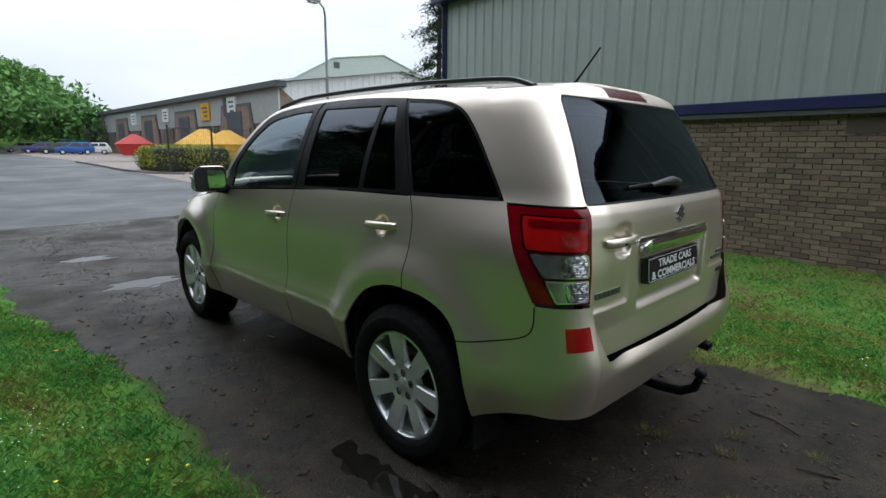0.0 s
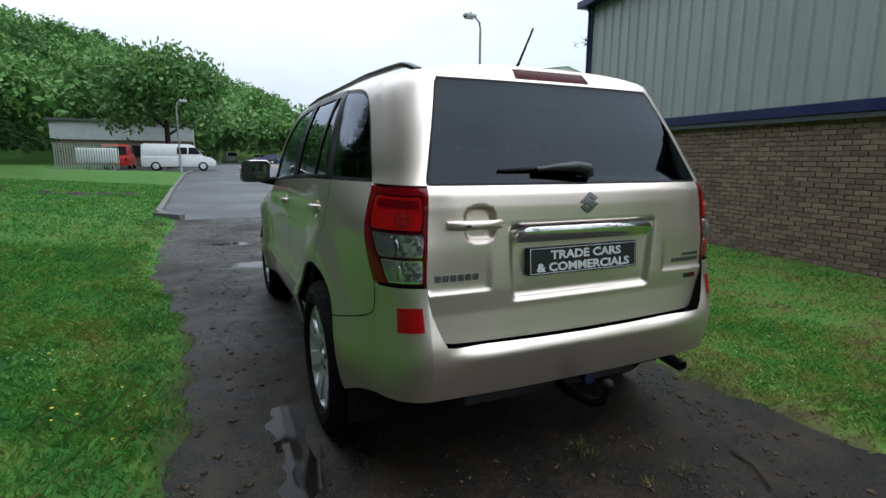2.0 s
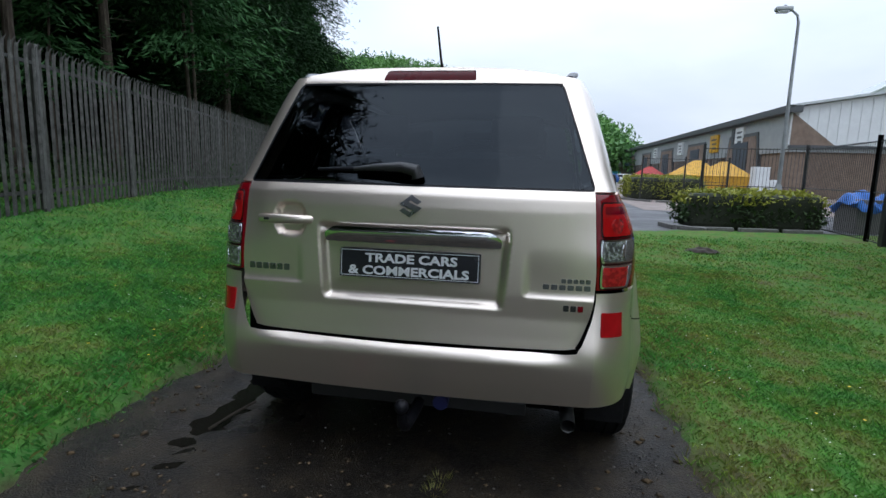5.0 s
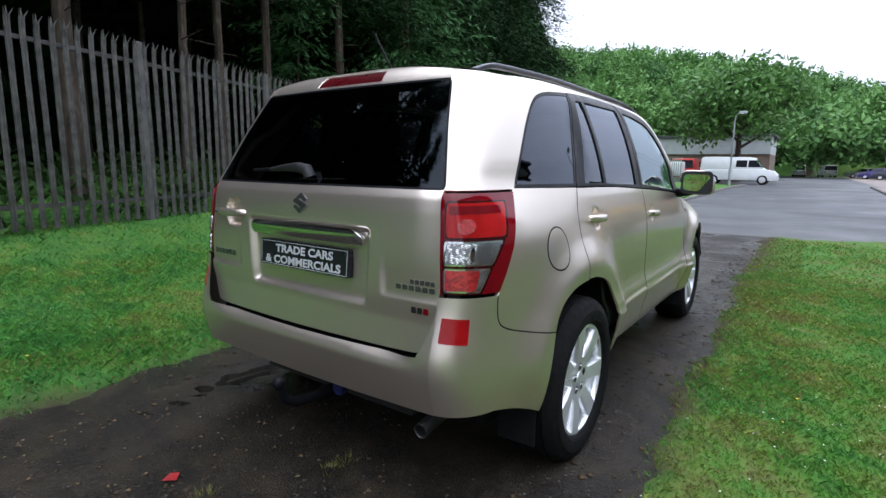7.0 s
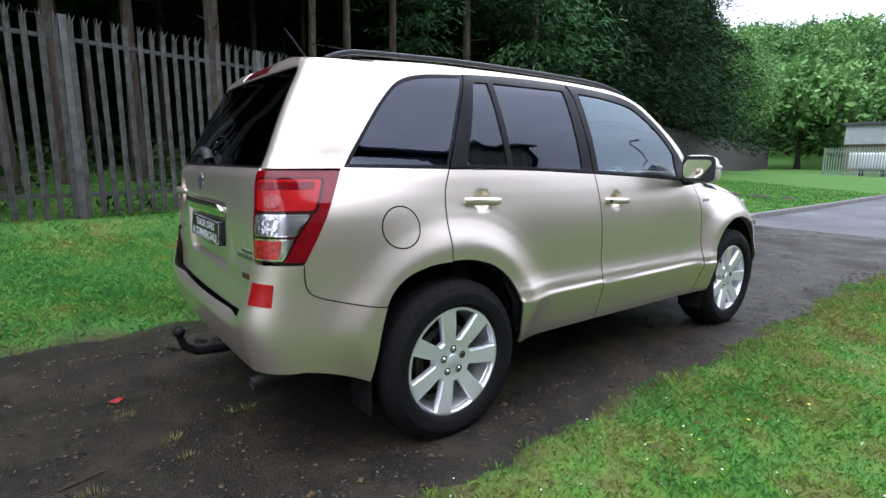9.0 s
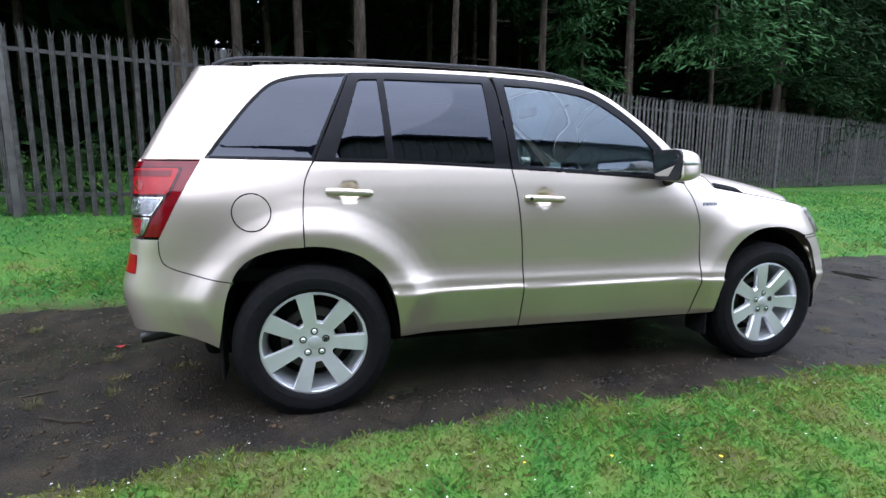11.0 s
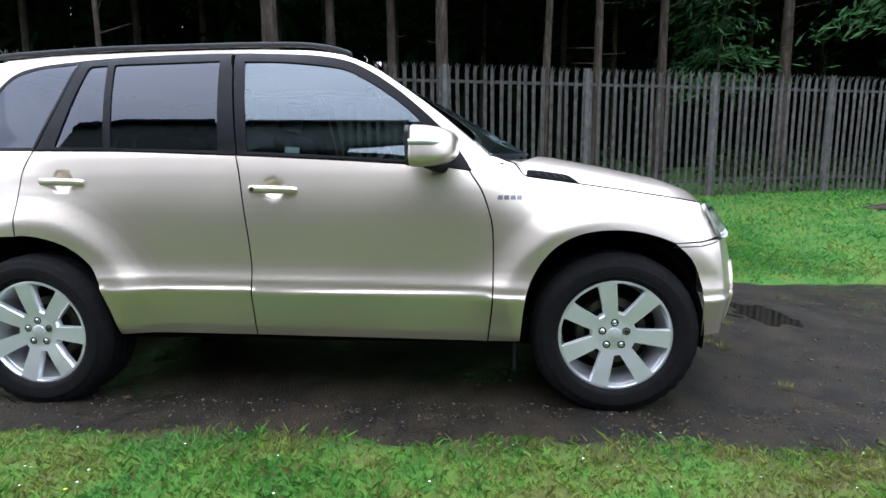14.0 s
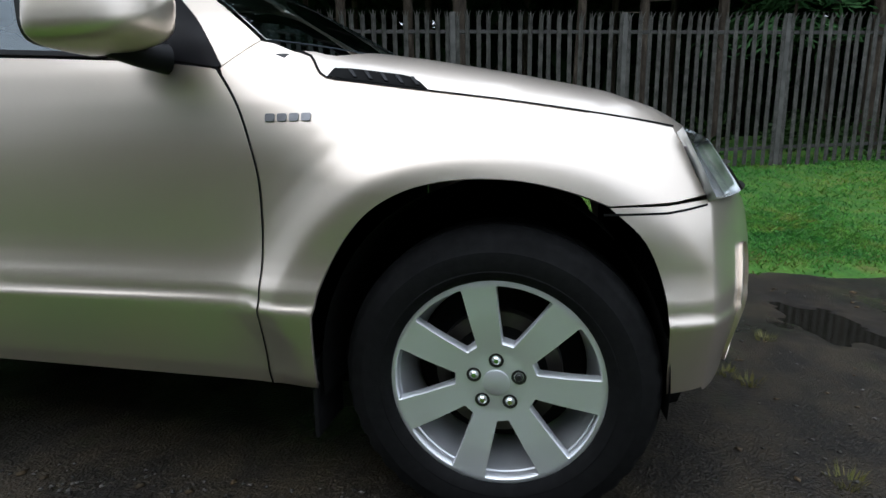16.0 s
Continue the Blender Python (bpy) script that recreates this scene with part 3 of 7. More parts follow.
def track_z(x, y):
    h = 0.005 * wobble(x * 2, y * 2) + 0.002 * wobble(x * 5, y * 4, 1.7) - 0.004 * np.exp(-((np.abs(x) - 0.78) / 0.22) ** 2)
    h = h + swell(y)
    for cx, cy, rx, ry in HOLLOWS:
        ragged = 0.36 * wobble(x * 6 + cx, y * 5, 1.3) + 0.30 * wobble(x * 13, y * 11 + cy, 1.9)
        h = h - 0.019 * smooth01(1.35 + ragged - np.hypot((x - cx) / rx, (y - cy) / ry))
    return h


flat_grid("track", -2.15, 1.55, -16, 9.55, 0.05, track_z, TRACK, kind="structure", label="wet dark gritty track between grass verges", category="track")
flat_grid("road", -2.42, 4.6, 9.0, 40.25, 0.35, lambda x, y: 0.003 + rise(y), ROAD, keep=lambda x, y: y > road_start(x) + 0.0, kind="structure", label="damp grey asphalt estate road", category="road")
for name_, xa, xb, ya, yb, lift_, mat_, lab_ in (("road_far", -14, 5.2, 40.2, 150, 0.004, ROAD, "damp grey asphalt estate road"), ("road_side", 4.6, 30, 11.4, 18.2, 0.005, ROAD, "damp asphalt side entrance"), ("parking", -16, -2.42, 38.0, 40.2, 0.002, ROAD, "asphalt parking bay"),
                                               ("forecourt", 4.6, 40, 18.2, 40.2, 0.012, PAVING, "reddish paved forecourt"), ("forecourt_far", 5.2, 40, 40.2, 150, 0.012, PAVING, "reddish paved forecourt")):
    flat_grid(name_, xa, xb, ya, yb, 1.1, lambda x, y, lift_=lift_: lift_ + rise(y), mat_, kind="structure", label=lab_, category="road")


def kerb_run(points, name="kerb"):
    """A kerb as single stones end to end."""
    k = thing(name, (0, 0, 0), "worn grey concrete kerb stones along the road", "kerb", kind="structure")
    me = None
    for (xa, ya), (xb, yb) in zip(points, points[1:]):
        d, ang = math.dist((xa, ya), (xb, yb)), math.atan2(yb - ya, xb - xa)
        n = max(1, round(d / 0.915))
        for i in range(n):
            if me is None:
                st = part("kerb_stone", box(0, -0.065, -0.1, 0.905, 0.065, 0.11, 0.018), CONCRETE, k)
                me = st.data
            else:
                st = new("kerb_stone", me)
                st.parent = k
            t = i / n
            st.matrix_basis = pose(xa + (xb - xa) * t, ya + (yb - ya) * t, random.uniform(-0.004, 0.004) + float(rise(ya + (yb - ya) * t)), 0, 0, math.degrees(ang))
    return k


kerb_run([(-1.80, 9.50), (-2.1, 9.9), (-2.32, 10.8), (-2.45, 20), (-2.40, 33), (-2.1, 38.0)])
kerb_run([(3.75, 11.8), (3.85, 11.15), (4.3, 10.7), (7.4, 11.1)])
kerb_run([(8.2, 23.4), (6.0, 23.8), (4.9, 25.2), (4.5, 28.0), (4.6, 40)])
edging = part("track_edging", box(-1.80, 9.42, -0.05, 1.42, 9.505, 0.012, 0.01), CONCRETE, label="flush concrete edging where the track meets the road")
edging["kind"], edging["category"] = "structure", "edging"

# ---- workshop wall beside the track ----
wall = thing("wall_east", (*WALL_O, 0), "brown brick wall under grey-green ribbed metal cladding", "wall", kind="structure", rz=-math.degrees(WALL_A))
W_LO, W_HI, BRICK_TOP = -6.00, 8.22, 1.87
part("mortar_bed", box(0.006, W_LO, -0.5, 0.25, W_HI, BRICK_TOP), MORTAR, wall, "pale mortar behind the bricks")
pitch, course = 0.225, 0.075
proto = None
rest_V, rest_F, nb = [], [], 0


def brick_mesh():
    bm = box(-0.02, 0, 0, 0.05, 0.215, 0.065)
    bmesh.ops.bevel(bm, geom=[e_ for e_ in bm.edges if all(v.co.x < 0 for v in e_.verts)], offset=0.004, segments=1, affect="EDGES")
    me = bpy.data.meshes.new("brick")
    bm.to_mesh(me)
    bm.free()
    me.materials.append(BRICK)
    return me


bricks = []
for r in range(-5, 26):
    z = r * course + 0.004
    if z + 0.065 > BRICK_TOP:
        continue
    y = W_LO + (pitch / 2 if r % 2 else 0)
    while y + 0.215 <= W_HI:
        bricks.append((y, z))
        y += pitch
near = [b for b in bricks if 0.5 < b[1] and -1.6 < b[0] < 2.6][:298]
near_set = set(near)
bvm = brick_mesh()
cv = np.array([tuple(v.co) for v in bvm.vertices])
cf = [tuple(p.vertices) for p in bvm.polygons]
BV, BF = [], []
for y, z in bricks:
    if (y, z) in near_set:
        continue
    at = len(BV)
    off = random.uniform(-0.003, 0.003)
    BV += [(v[0] + off, v[1] + y, v[2] + z) for v in cv]
    BF += [tuple(i + at for i in f_) for f_ in cf]
far_bricks = mesh_object("bricks", BV, BF, BRICK_FAR, wall, "brown facing bricks in stretcher bond", kind="stuff")
# ribbed sheets
rib, ys_, prof = 0.30, [], []
y = W_LO
while y < W_HI - 0.01:
    prof += [(y, 0.0), (y + 0.20, 0.0), (y + 0.225, -0.032), (y + 0.265, -0.032)]
    y += rib
prof += [(y, 0.0)]
prof = [(min(p[0], W_HI), p[1]) for p in prof]
V = [(-0.055 + dx, yy, zz) for zz in (2.09, 4.90) for yy, dx in prof]
n = len(prof)
clad = mesh_object("cladding", V, [(i + 1, i, n + i, n + i + 1) for i in range(n - 1)], CLAD, wall, "grey-green ribbed metal cladding")
part("wall_core", box(0.0, W_LO, 1.88, 0.25, W_HI, 4.9), GREYCLAD, wall)
part("blue_sill", box(-0.12, W_LO, 1.935, 0.02, W_HI + 0.14, 2.10, 0.008), BLUE, wall, "dark blue metal sill trim")
part("sill_soffit", box(-0.10, W_LO, 1.86, 0.0, W_HI, 1.933), FASCIA, wall)
part("corner_trim", box(-0.09, W_HI - 0.02, -0.4, 0.25, W_HI + 0.10, 4.9, 0.01), BLUE, wall, "dark blue corner flashing")
dp = part("downpipe", tube([(-0.14, W_HI + 0.02, -0.3), (-0.14, W_HI + 0.02, 4.75), (-0.24, W_HI + 0.02, 4.93)], 0.04, 12), BLUE, wall, "dark blue rainwater downpipe", smooth=True)
for z in (3.05, 4.1):
    part("pipe_bracket", box(-0.19, W_HI - 0.03, z, -0.09, W_HI + 0.07, z + 0.05, 0.006), BLUE, dp)
part("eaves_gutter", box(-0.34, W_LO, 4.88, 0.0, W_HI + 0.30, 5.04, 0.02), BLUE, wall, "dark blue eaves gutter")
V = [(-0.2, W_LO, 5.05), (-0.2, W_HI + 0.2, 5.05), (12, W_HI + 0.2, 7.3), (12, W_LO, 7.3)]
mesh_object("workshop_roof", V + [(a_, b_, c_ - 0.08) for a_, b_, c_ in V], [(0, 1, 2, 3), (7, 6, 5, 4), (0, 4, 5, 1), (1, 5, 6, 2), (2, 6, 7, 3), (3, 7, 4, 0)], GREYCLAD, wall, "grey sheet roof")
part("gable_wall", box(0.25, W_HI - 0.25, -0.4, 12, W_HI, 4.9), PALECLAD, wall)
part("gable_wall", box(0.25, W_LO, -0.4, 12, W_LO + 0.25, 4.9), PALECLAD, wall)
part("vent_grille", box(-0.026, -0.78, 1.60, 0.0, -0.36, 1.82, 0.006), simple("vent_brown", (0.06, 0.045, 0.035), 0.8), wall, "dark brown wall vent")

# ---- palisade fence ----
fence = thing("palisade_fence", (FENCE_O[0], FENCE_O[1], 0), "weathered galvanised steel palisade fence with splayed triple points", "fence", kind="structure", rz=math.degrees(math.atan2(0.2652, 0.9642)))
TOP = 2.90


def fence_ground(s):
    x, y = FENCE_O + FENCE_D * s
    return float(terrain(np.array([x]), np.array([y]))[0])


def pale_mesh(length):
    """A pressed W section with three splayed points."""
    sec = [(-0.033, 0.0), (-0.022, 0.016), (-0.011, 0.003), (0.0, 0.010), (0.011, 0.003), (0.022, 0.016), (0.033, 0.0)]
    V, F = [], []
    n = len(sec)
    levels = [(0.0, 1.0, 0.0), (length - 0.22, 1.0, 0.0), (length - 0.10, 1.0, 0.012)]
    for z, sc, out in levels:
        V += [(dx + out, dy * sc, z) for dy, dx in sec]
    for L in range(2):
        F += [(L * n + i, L * n + i + 1, (L + 1) * n + i + 1, (L + 1) * n + i) for i in range(n - 1)]
    for a_, b_, tip in ((0, 2, (0.055, -0.050, length - 0.02)), (2, 4, (0.012, 0.0, length)), (4, 6, (0.055, 0.050, length - 0.02))):
        at = len(V)
        V.append(tip)
        base = 2 * n
        F += [(base + a_, base + a_ + 1, at), (base + a_ + 1, base + b_, at)]
    me = bpy.data.meshes.new("pale")
    # thickness: second skin behind
    m = len(V)
    V2 = [(x - 0.004, y_, z) for x, y_, z in V]
    F2 = [tuple(i + m for i in f_[::-1]) for f_ in F]
    me.from_pydata(V + V2, [], F + F2)
    me.materials.append(STEEL)
    return me


BAY, NP = 2.58, 17
S0 = 1.33 - 10 * 2.58
pale_me = {}
spare_V, spare_F, made = [], [], 0
for bay in range(36):
    s0 = S0 + bay * BAY
    g0, g1 = fence_ground(s0), fence_ground(s0 + BAY)
    part("fence_post", box(-0.075, s0 - 0.045, g0 - 0.3, 0.006, s0 + 0.045, TOP - 0.03, 0.006), POSTSTEEL, fence, "steel joist fence post")
    for zr0, zr1 in ((TOP - 0.30, TOP - 0.30), (g0 + 0.30, g1 + 0.30)):
        bm = box(-0.04, 0.04, -0.025, 0.0, BAY - 0.04, 0.025, 0.003)
        rail = part("fence_rail", bm, RAILSTEEL, fence)
        rail.matrix_basis = pose(0.0, s0, zr0, math.degrees(math.atan2(zr1 - zr0, BAY)), 0, 0)
    for i in range(NP):
        s = s0 + BAY * (i + 0.5) / NP
        g = g0 + (g1 - g0) * (i + 0.5) / NP + 0.03
        L = round((TOP - g) / 0.05) * 0.05
        if L not in pale_me:
            pale_me[L] = pale_mesh(L)
        z = TOP - L + random.uniform(-0.012, 0.012)
        if -16 < s < 28 and made < 298:
            ob = new("pale", pale_me[L])
            ob.parent = fence
            ob.matrix_basis = pose(0.004, s + random.uniform(-0.006, 0.006), z, random.uniform(-0.5, 0.5), random.uniform(-0.4, 0.4), random.uniform(-4, 4))
            made += 1
        else:
            at = len(spare_V)
            spare_V += [(v.co.x + 0.004, v.co.y + s, v.co.z + z) for v in pale_me[L].vertices]
            spare_F += [tuple(q + at for q in p.vertices) for p in pale_me[L].polygons]
mesh_object("pales", spare_V, spare_F, STEEL, fence, "palisade pales farther off", kind="stuff")


# ---- plants: leaf clouds ----
def leaf_quads(P, size, up=0.0, stretch=1.0, direction=None):
    """One small diamond leaf at each point, turned at random."""
    n = len(P)
    d = rng.normal(size=(n, 3)) if direction is None else direction + 0.5 * rng.normal(size=(n, 3))
    d /= np.linalg.norm(d, axis=1)[:, None] + 1e-9
    nrm = rng.normal(size=(n, 3))
    nrm[:, 2] = np.abs(nrm[:, 2]) + up
    sd = np.cross(d, nrm)
    sd /= np.linalg.norm(sd, axis=1)[:, None] + 1e-9
    s = (size * rng.uniform(0.6, 1.3, n))[:, None]
    V = np.stack([P - d * s * stretch, P + sd * s * 0.55, P + d * s * stretch, P - sd * s * 0.55], 1).reshape(-1, 3)
    return V, np.arange(4 * n).reshape(n, 4)


def ball_points(c, r, n, shell=0.55):
    d = rng.normal(size=(n, 3))
    d /= np.linalg.norm(d, axis=1)[:, None]
    rad = rng.uniform(shell, 1.0, n) ** 0.6
    return np.asarray(c) + d * rad[:, None] * np.asarray(r)


def crown_points(c, r, lumps, per, lump=0.42):
    """A crown of uneven lumps on an ellipsoid, with gaps between."""
    out = []
    d = rng.normal(size=(lumps, 3))
    d /= np.linalg.norm(d, axis=1)[:, None]
    d[:, 2] = np.where(d[:, 2] < -0.45, -d[:, 2], d[:, 2])
    for k_ in d:
        cc = np.asarray(c) + k_ * np.asarray(r) * rng.uniform(0.5, 0.85)
        out.append(ball_points(cc, np.asarray(r) * lump * rng.uniform(0.6, 1.2), per, 0.2))
    return np.vstack(out)


def trunk_bm(x, y, z0, h, r0, r1, lean=(0, 0), n=9):
    pts = [(x + lean[0] * t + 0.03 * math.sin(5 * t + x), y + lean[1] * t + 0.03 * math.cos(4 * t + y), z0 + h * t) for t in np.linspace(0, 1, 7)]
    rad = [r0 + (r1 - r0) * t + (0.35 * r0 if t == 0 else 0) for t in np.linspace(0, 1, 7)]
    return tube(pts, rad, n)


def conifer(x, y, h, r, foot, label, dense_=1.0, light=False, spread_=1.0):
    z0 = float(terrain(np.array([x]), np.array([y]))[0])
    t = thing("conifer", (0, 0, 0), label, "tree", "conifers behind the fence")
    part("trunk", trunk_bm(x, y, z0 - 0.2, h, r, r * 0.25, (random.uniform(-0.3, 0.3), random.uniform(-0.3, 0.3))), BARK, t, "scaly brown bark", smooth=True)
    P, D = [], []
    z = foot
    while z < h - 0.3:
        reach = spread_ * (0.5 + 2.4 * (1 - (z - foot) / (h - foot)) ** 0.7)
        for b_ in range(5):
            a_ = rng.uniform(0, 2 * math.pi)
            L = reach * rng.uniform(0.55, 1.1)
            m = int((64 + 48 * L) * dense_)
            u = rng.uniform(0.1, 1, m)
            spread = 0.16 + 0.22 * u
            px = x + math.cos(a_) * L * u + rng.normal(size=m) * spread
            py = y + math.sin(a_) * L * u + rng.normal(size=m) * spread
            pz = z0 + z - 0.45 * L * u ** 1.5 + rng.normal(size=m) * 0.09
            P.append(np.stack([px, py, pz], 1))
            D.append(np.tile([math.cos(a_), math.sin(a_), -0.45], (m, 1)))
        z += rng.uniform(0.45, 0.7)
    P, D = np.vstack(P), np.vstack(D)
    V, F = leaf_quads(P, 0.048, 0.4, 2.9, D)
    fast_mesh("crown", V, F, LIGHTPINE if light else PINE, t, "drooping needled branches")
    # a few bare dead stubs below the crown
    bm = bmesh.new()
    for _ in range(5):
        zz, a_ = rng.uniform(foot * 0.4, foot), rng.uniform(0, 2 * math.pi)
        L = rng.uniform(0.3, 0.9)
        tube([(x, y, z0 + zz), (x + math.cos(a_) * L, y + math.sin(a_) * L, z0 + zz + 0.12 * L)], [0.014, 0.005], 5, bm)
    part("deadwood", bm, BARK, t, "bare dead lower branches")["kind"] = "stuff"


# the front row of trunks: along the fence, behind it, thickness
ROW = [(-14.2, 2.2, 0.16), (-12.0, 1.6, 0.18), (-10.3, 2.8, 0.15), (-8.2, 1.7, 0.17), (-4.2, 0.9, 0.05), (-1.66, 1.75, 0.19), (-0.58, 2.78, 0.12), (0.73, 3.19, 0.12), (1.66, 1.91, 0.15), (3.8, 1.8, 0.10), (5.2, 2.2, 0.11),
       (6.8, 2.3, 0.12), (9.9, 2.0, 0.15), (17.0, 2.2, 0.09)]
for s_, back_, r_ in ROW:
    x, y = FENCE_O + FENCE_D * s_ + FENCE_N * back_
    conifer(float(x), float(y), random.uniform(11, 14), r_, random.uniform(5.2, 6.4), "tall dark conifer with bare lower trunk behind the fence")
for s_, back_, r_ in ((11.7, 0.6, 0.06), (12.2, 0.9, 0.085)):
    x, y = FENCE_O + FENCE_D * s_ + FENCE_N * back_
    conifer(float(x), float(y), random.uniform(8, 9), r_, 4.1, "slender light green larch behind the fence", 0.5, True)
x, y = FENCE_O + FENCE_D * 8.5 + FENCE_N * 2.6
conifer(float(x), float(y), 5.6, 0.05, 2.4, "small light green conifer under the tall trees", 0.7, True, 0.6)
for i in range(40):
    s_, back_ = random.uniform(-24, 40), random.uniform(7.5, 16)
    x, y = FENCE_O + FENCE_D * s_ + FENCE_N * back_
    conifer(float(x), float(y), random.uniform(11, 15), random.uniform(0.10, 0.17), random.uniform(5.0, 6.6) if s_ < 12 else random.uniform(3.0, 4.6), "tall dark conifer standing deep in the wood", 0.26)
# farther along, branches sweep down to the fence
for i in range(18):
    s_, back_ = 15.5 + i * 1.25 + random.uniform(-0.4, 0.4), random.uniform(0.7, 2.0)
    x, y = FENCE_O + FENCE_D * s_ + FENCE_N * back_
    conifer(float(x), float(y), random.uniform(11, 14), random.uniform(0.12, 0.19), random.uniform(2.9, 3.8), "dark conifer with branches sweeping low over the fence", 1.0, i >= 8)
# wide old trees whose limbs reach out over the fence
for s_, back_, h_ in ((21.5, 1.0, 14), (25.0, 0.6, 15), (28.5, 0.5, 14.5), (32.0, 0.8, 14)):
    x, y = FENCE_O + FENCE_D * s_ + FENCE_N * back_
    conifer(float(x), float(y), h_, 0.2, 3.2, "wide dark conifer with limbs reaching over the fence", 1.1, False, 1.75)

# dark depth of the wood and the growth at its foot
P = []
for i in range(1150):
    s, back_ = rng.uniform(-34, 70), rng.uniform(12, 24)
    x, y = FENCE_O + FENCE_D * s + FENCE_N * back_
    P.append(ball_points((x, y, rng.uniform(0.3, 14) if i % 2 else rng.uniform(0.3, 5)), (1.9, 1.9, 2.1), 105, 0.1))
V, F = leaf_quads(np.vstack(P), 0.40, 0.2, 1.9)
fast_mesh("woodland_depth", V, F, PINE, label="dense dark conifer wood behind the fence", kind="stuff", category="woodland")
# unseen layer of big leaves added over the inner wood to keep skylight out
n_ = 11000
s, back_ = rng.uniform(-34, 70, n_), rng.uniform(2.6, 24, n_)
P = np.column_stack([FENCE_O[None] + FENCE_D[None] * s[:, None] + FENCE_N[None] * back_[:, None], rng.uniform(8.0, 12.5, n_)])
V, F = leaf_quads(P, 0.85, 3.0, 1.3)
fast_mesh("wood_canopy", V, F, PINE, label="unseen leaf layer added to shade the conifer wood", kind="stuff", category="woodland")
P = []
for i in range(420):
    s, back_ = rng.uniform(-24, 40), rng.uniform(0.15, 5) ** 1.0
    x, y = FENCE_O + FENCE_D * s + FENCE_N * back_
    z0 = float(terrain(np.array([x]), np.array([y]))[0])
    hh = rng.uniform(0.15, 0.55)
    P.append(ball_points((x, y, z0 + hh * 0.7), (0.45, 0.45, hh), 46, 0.1))
V, F = leaf_quads(np.vstack(P), 0.06, 0.5, 1.5)
fast_mesh("undergrowth", V, F, UNDER, label="low green undergrowth at the foot of the fence", kind="stuff", category="undergrowth")


def broadleaf(name, x, y, h, cr, lumps, per, size, label, mat=None, group="", trunk_r=0.2, base=None):
    z0 = float(terrain(np.array([x]), np.array([y]))[0]) if base is None else base
    t = thing(name, (0, 0, 0), label, "tree", group)
    bm = trunk_bm(x, y, z0 - 0.1, h * 0.6, trunk_r, trunk_r * 0.45)
    for i in range(7):
        a_ = i * 2.4
        zz = h * (0.28 + 0.05 * i)
        tube([(x, y, z0 + zz), (x + math.cos(a_) * cr[0] * 0.35, y + math.sin(a_) * cr[1] * 0.35, z0 + zz + h * 0.12), (x + math.cos(a_) * cr[0] * 0.7, y + math.sin(a_) * cr[1] * 0.7, z0 + zz + h * 0.22)], [trunk_r * 0.45, trunk_r * 0.28, 0.02], 6, bm)
    part("trunk", bm, BARK, t, "grey-brown bark", smooth=True)
    V, F = leaf_quads(crown_points((x, y, z0 + h - cr[2]), cr, lumps, per), size, 0.3, 1.1)
    fast_mesh("crown", V, F, mat or LEAF, t, "green leafy crown with gaps")
    return t


# lighter young trees at the wood's edge
for s, back_, h, rr in ((30, 1.6, 9.5, 2.8), (35, 1.2, 10, 3.0), (40, 1.5, 11, 3.2), (46, 1.5, 11, 3.4), (52, 1.5, 12, 3.4), (58, 2, 12, 3.6)):
    x, y = FENCE_O + FENCE_D * s + FENCE_N * back_
    broadleaf("young_tree", float(x), float(y), h, (rr, rr, h * 0.42), 26, int(70 + 50 * rr), 0.055 + 0.02 * rr, "light green young tree leaning over the fence", LEAF, "young trees by the fence", 0.07 + 0.02 * rr)

# wooded hill
P, P2 = [], []
for i in range(1500):
    b = rng.uniform(-62, 9.8) if i < 1450 else rng.uniform(-20, 8.5)
    r_ = rng.uniform(70, 250) if i < 1450 else rng.uniform(86, 150)
    el = float(skyline(b))
    if el < 2.0 and r_ < 150:
        continue
    x, y = r_ * math.sin(math.radians(b)), r_ * math.cos(math.radians(b))
    if x > -10 and y < 86:
        continue
    z = float(terrain(np.array([x]), np.array([y]))[0])
    w_ = rng.uniform(3.0, 5.0)
    hh = rng.uniform(3.4, 5.6)
    dest = P if rng.random() < 0.6 else P2
    dest.append(crown_points((x, y, z + hh), (w_, w_, hh), 12, 17, 0.45))
for pts, mat in ((P, FARLEAF), (P2, leaf_material("far_dark_leaves", (0.046, 0.118, 0.031), (0.075, 0.168, 0.047), 0.6, 0.2, 0.15))):
    V, F = leaf_quads(np.vstack(pts), 0.50, 0.5, 1.0)
    fast_mesh("hill_wood", V, F, mat, label="dense broadleaf wood covering the hill", kind="stuff", category="woodland")

broadleaf("roadside_tree", -4.0, 50, 10.5, (5.2, 5.2, 4.4), 60, 150, 0.24, "broad green tree standing behind the parked van", LEAF, "", 0.3)
for x, y, h, c in ((-9, 62, 11, 5.5), (2, 135, 14, 7), (-6, 110, 12, 6), (14, 150, 13, 7), (-22, 70, 12, 6)):
    broadleaf("far_tree", x, y, h, (c, c, h * 0.42), 40, 90, 0.42, "green tree at the far end of the road", FARLEAF, "far trees", 0.3)
for x, y, h, c in ((48, 78, 11, 4), (56, 78, 12, 5), (33, 62, 7, 3), (66, 72, 13, 5)):
    broadleaf("far_tree", x, y, h, (c, c, h * 0.45), 36, 80, 0.4, "green tree beyond the workshops", FARLEAF, "far trees", 0.3)
conifer(22.5, 24.2, 14.5, 0.25, 1.0, "dark conifer beyond the workshop corner")
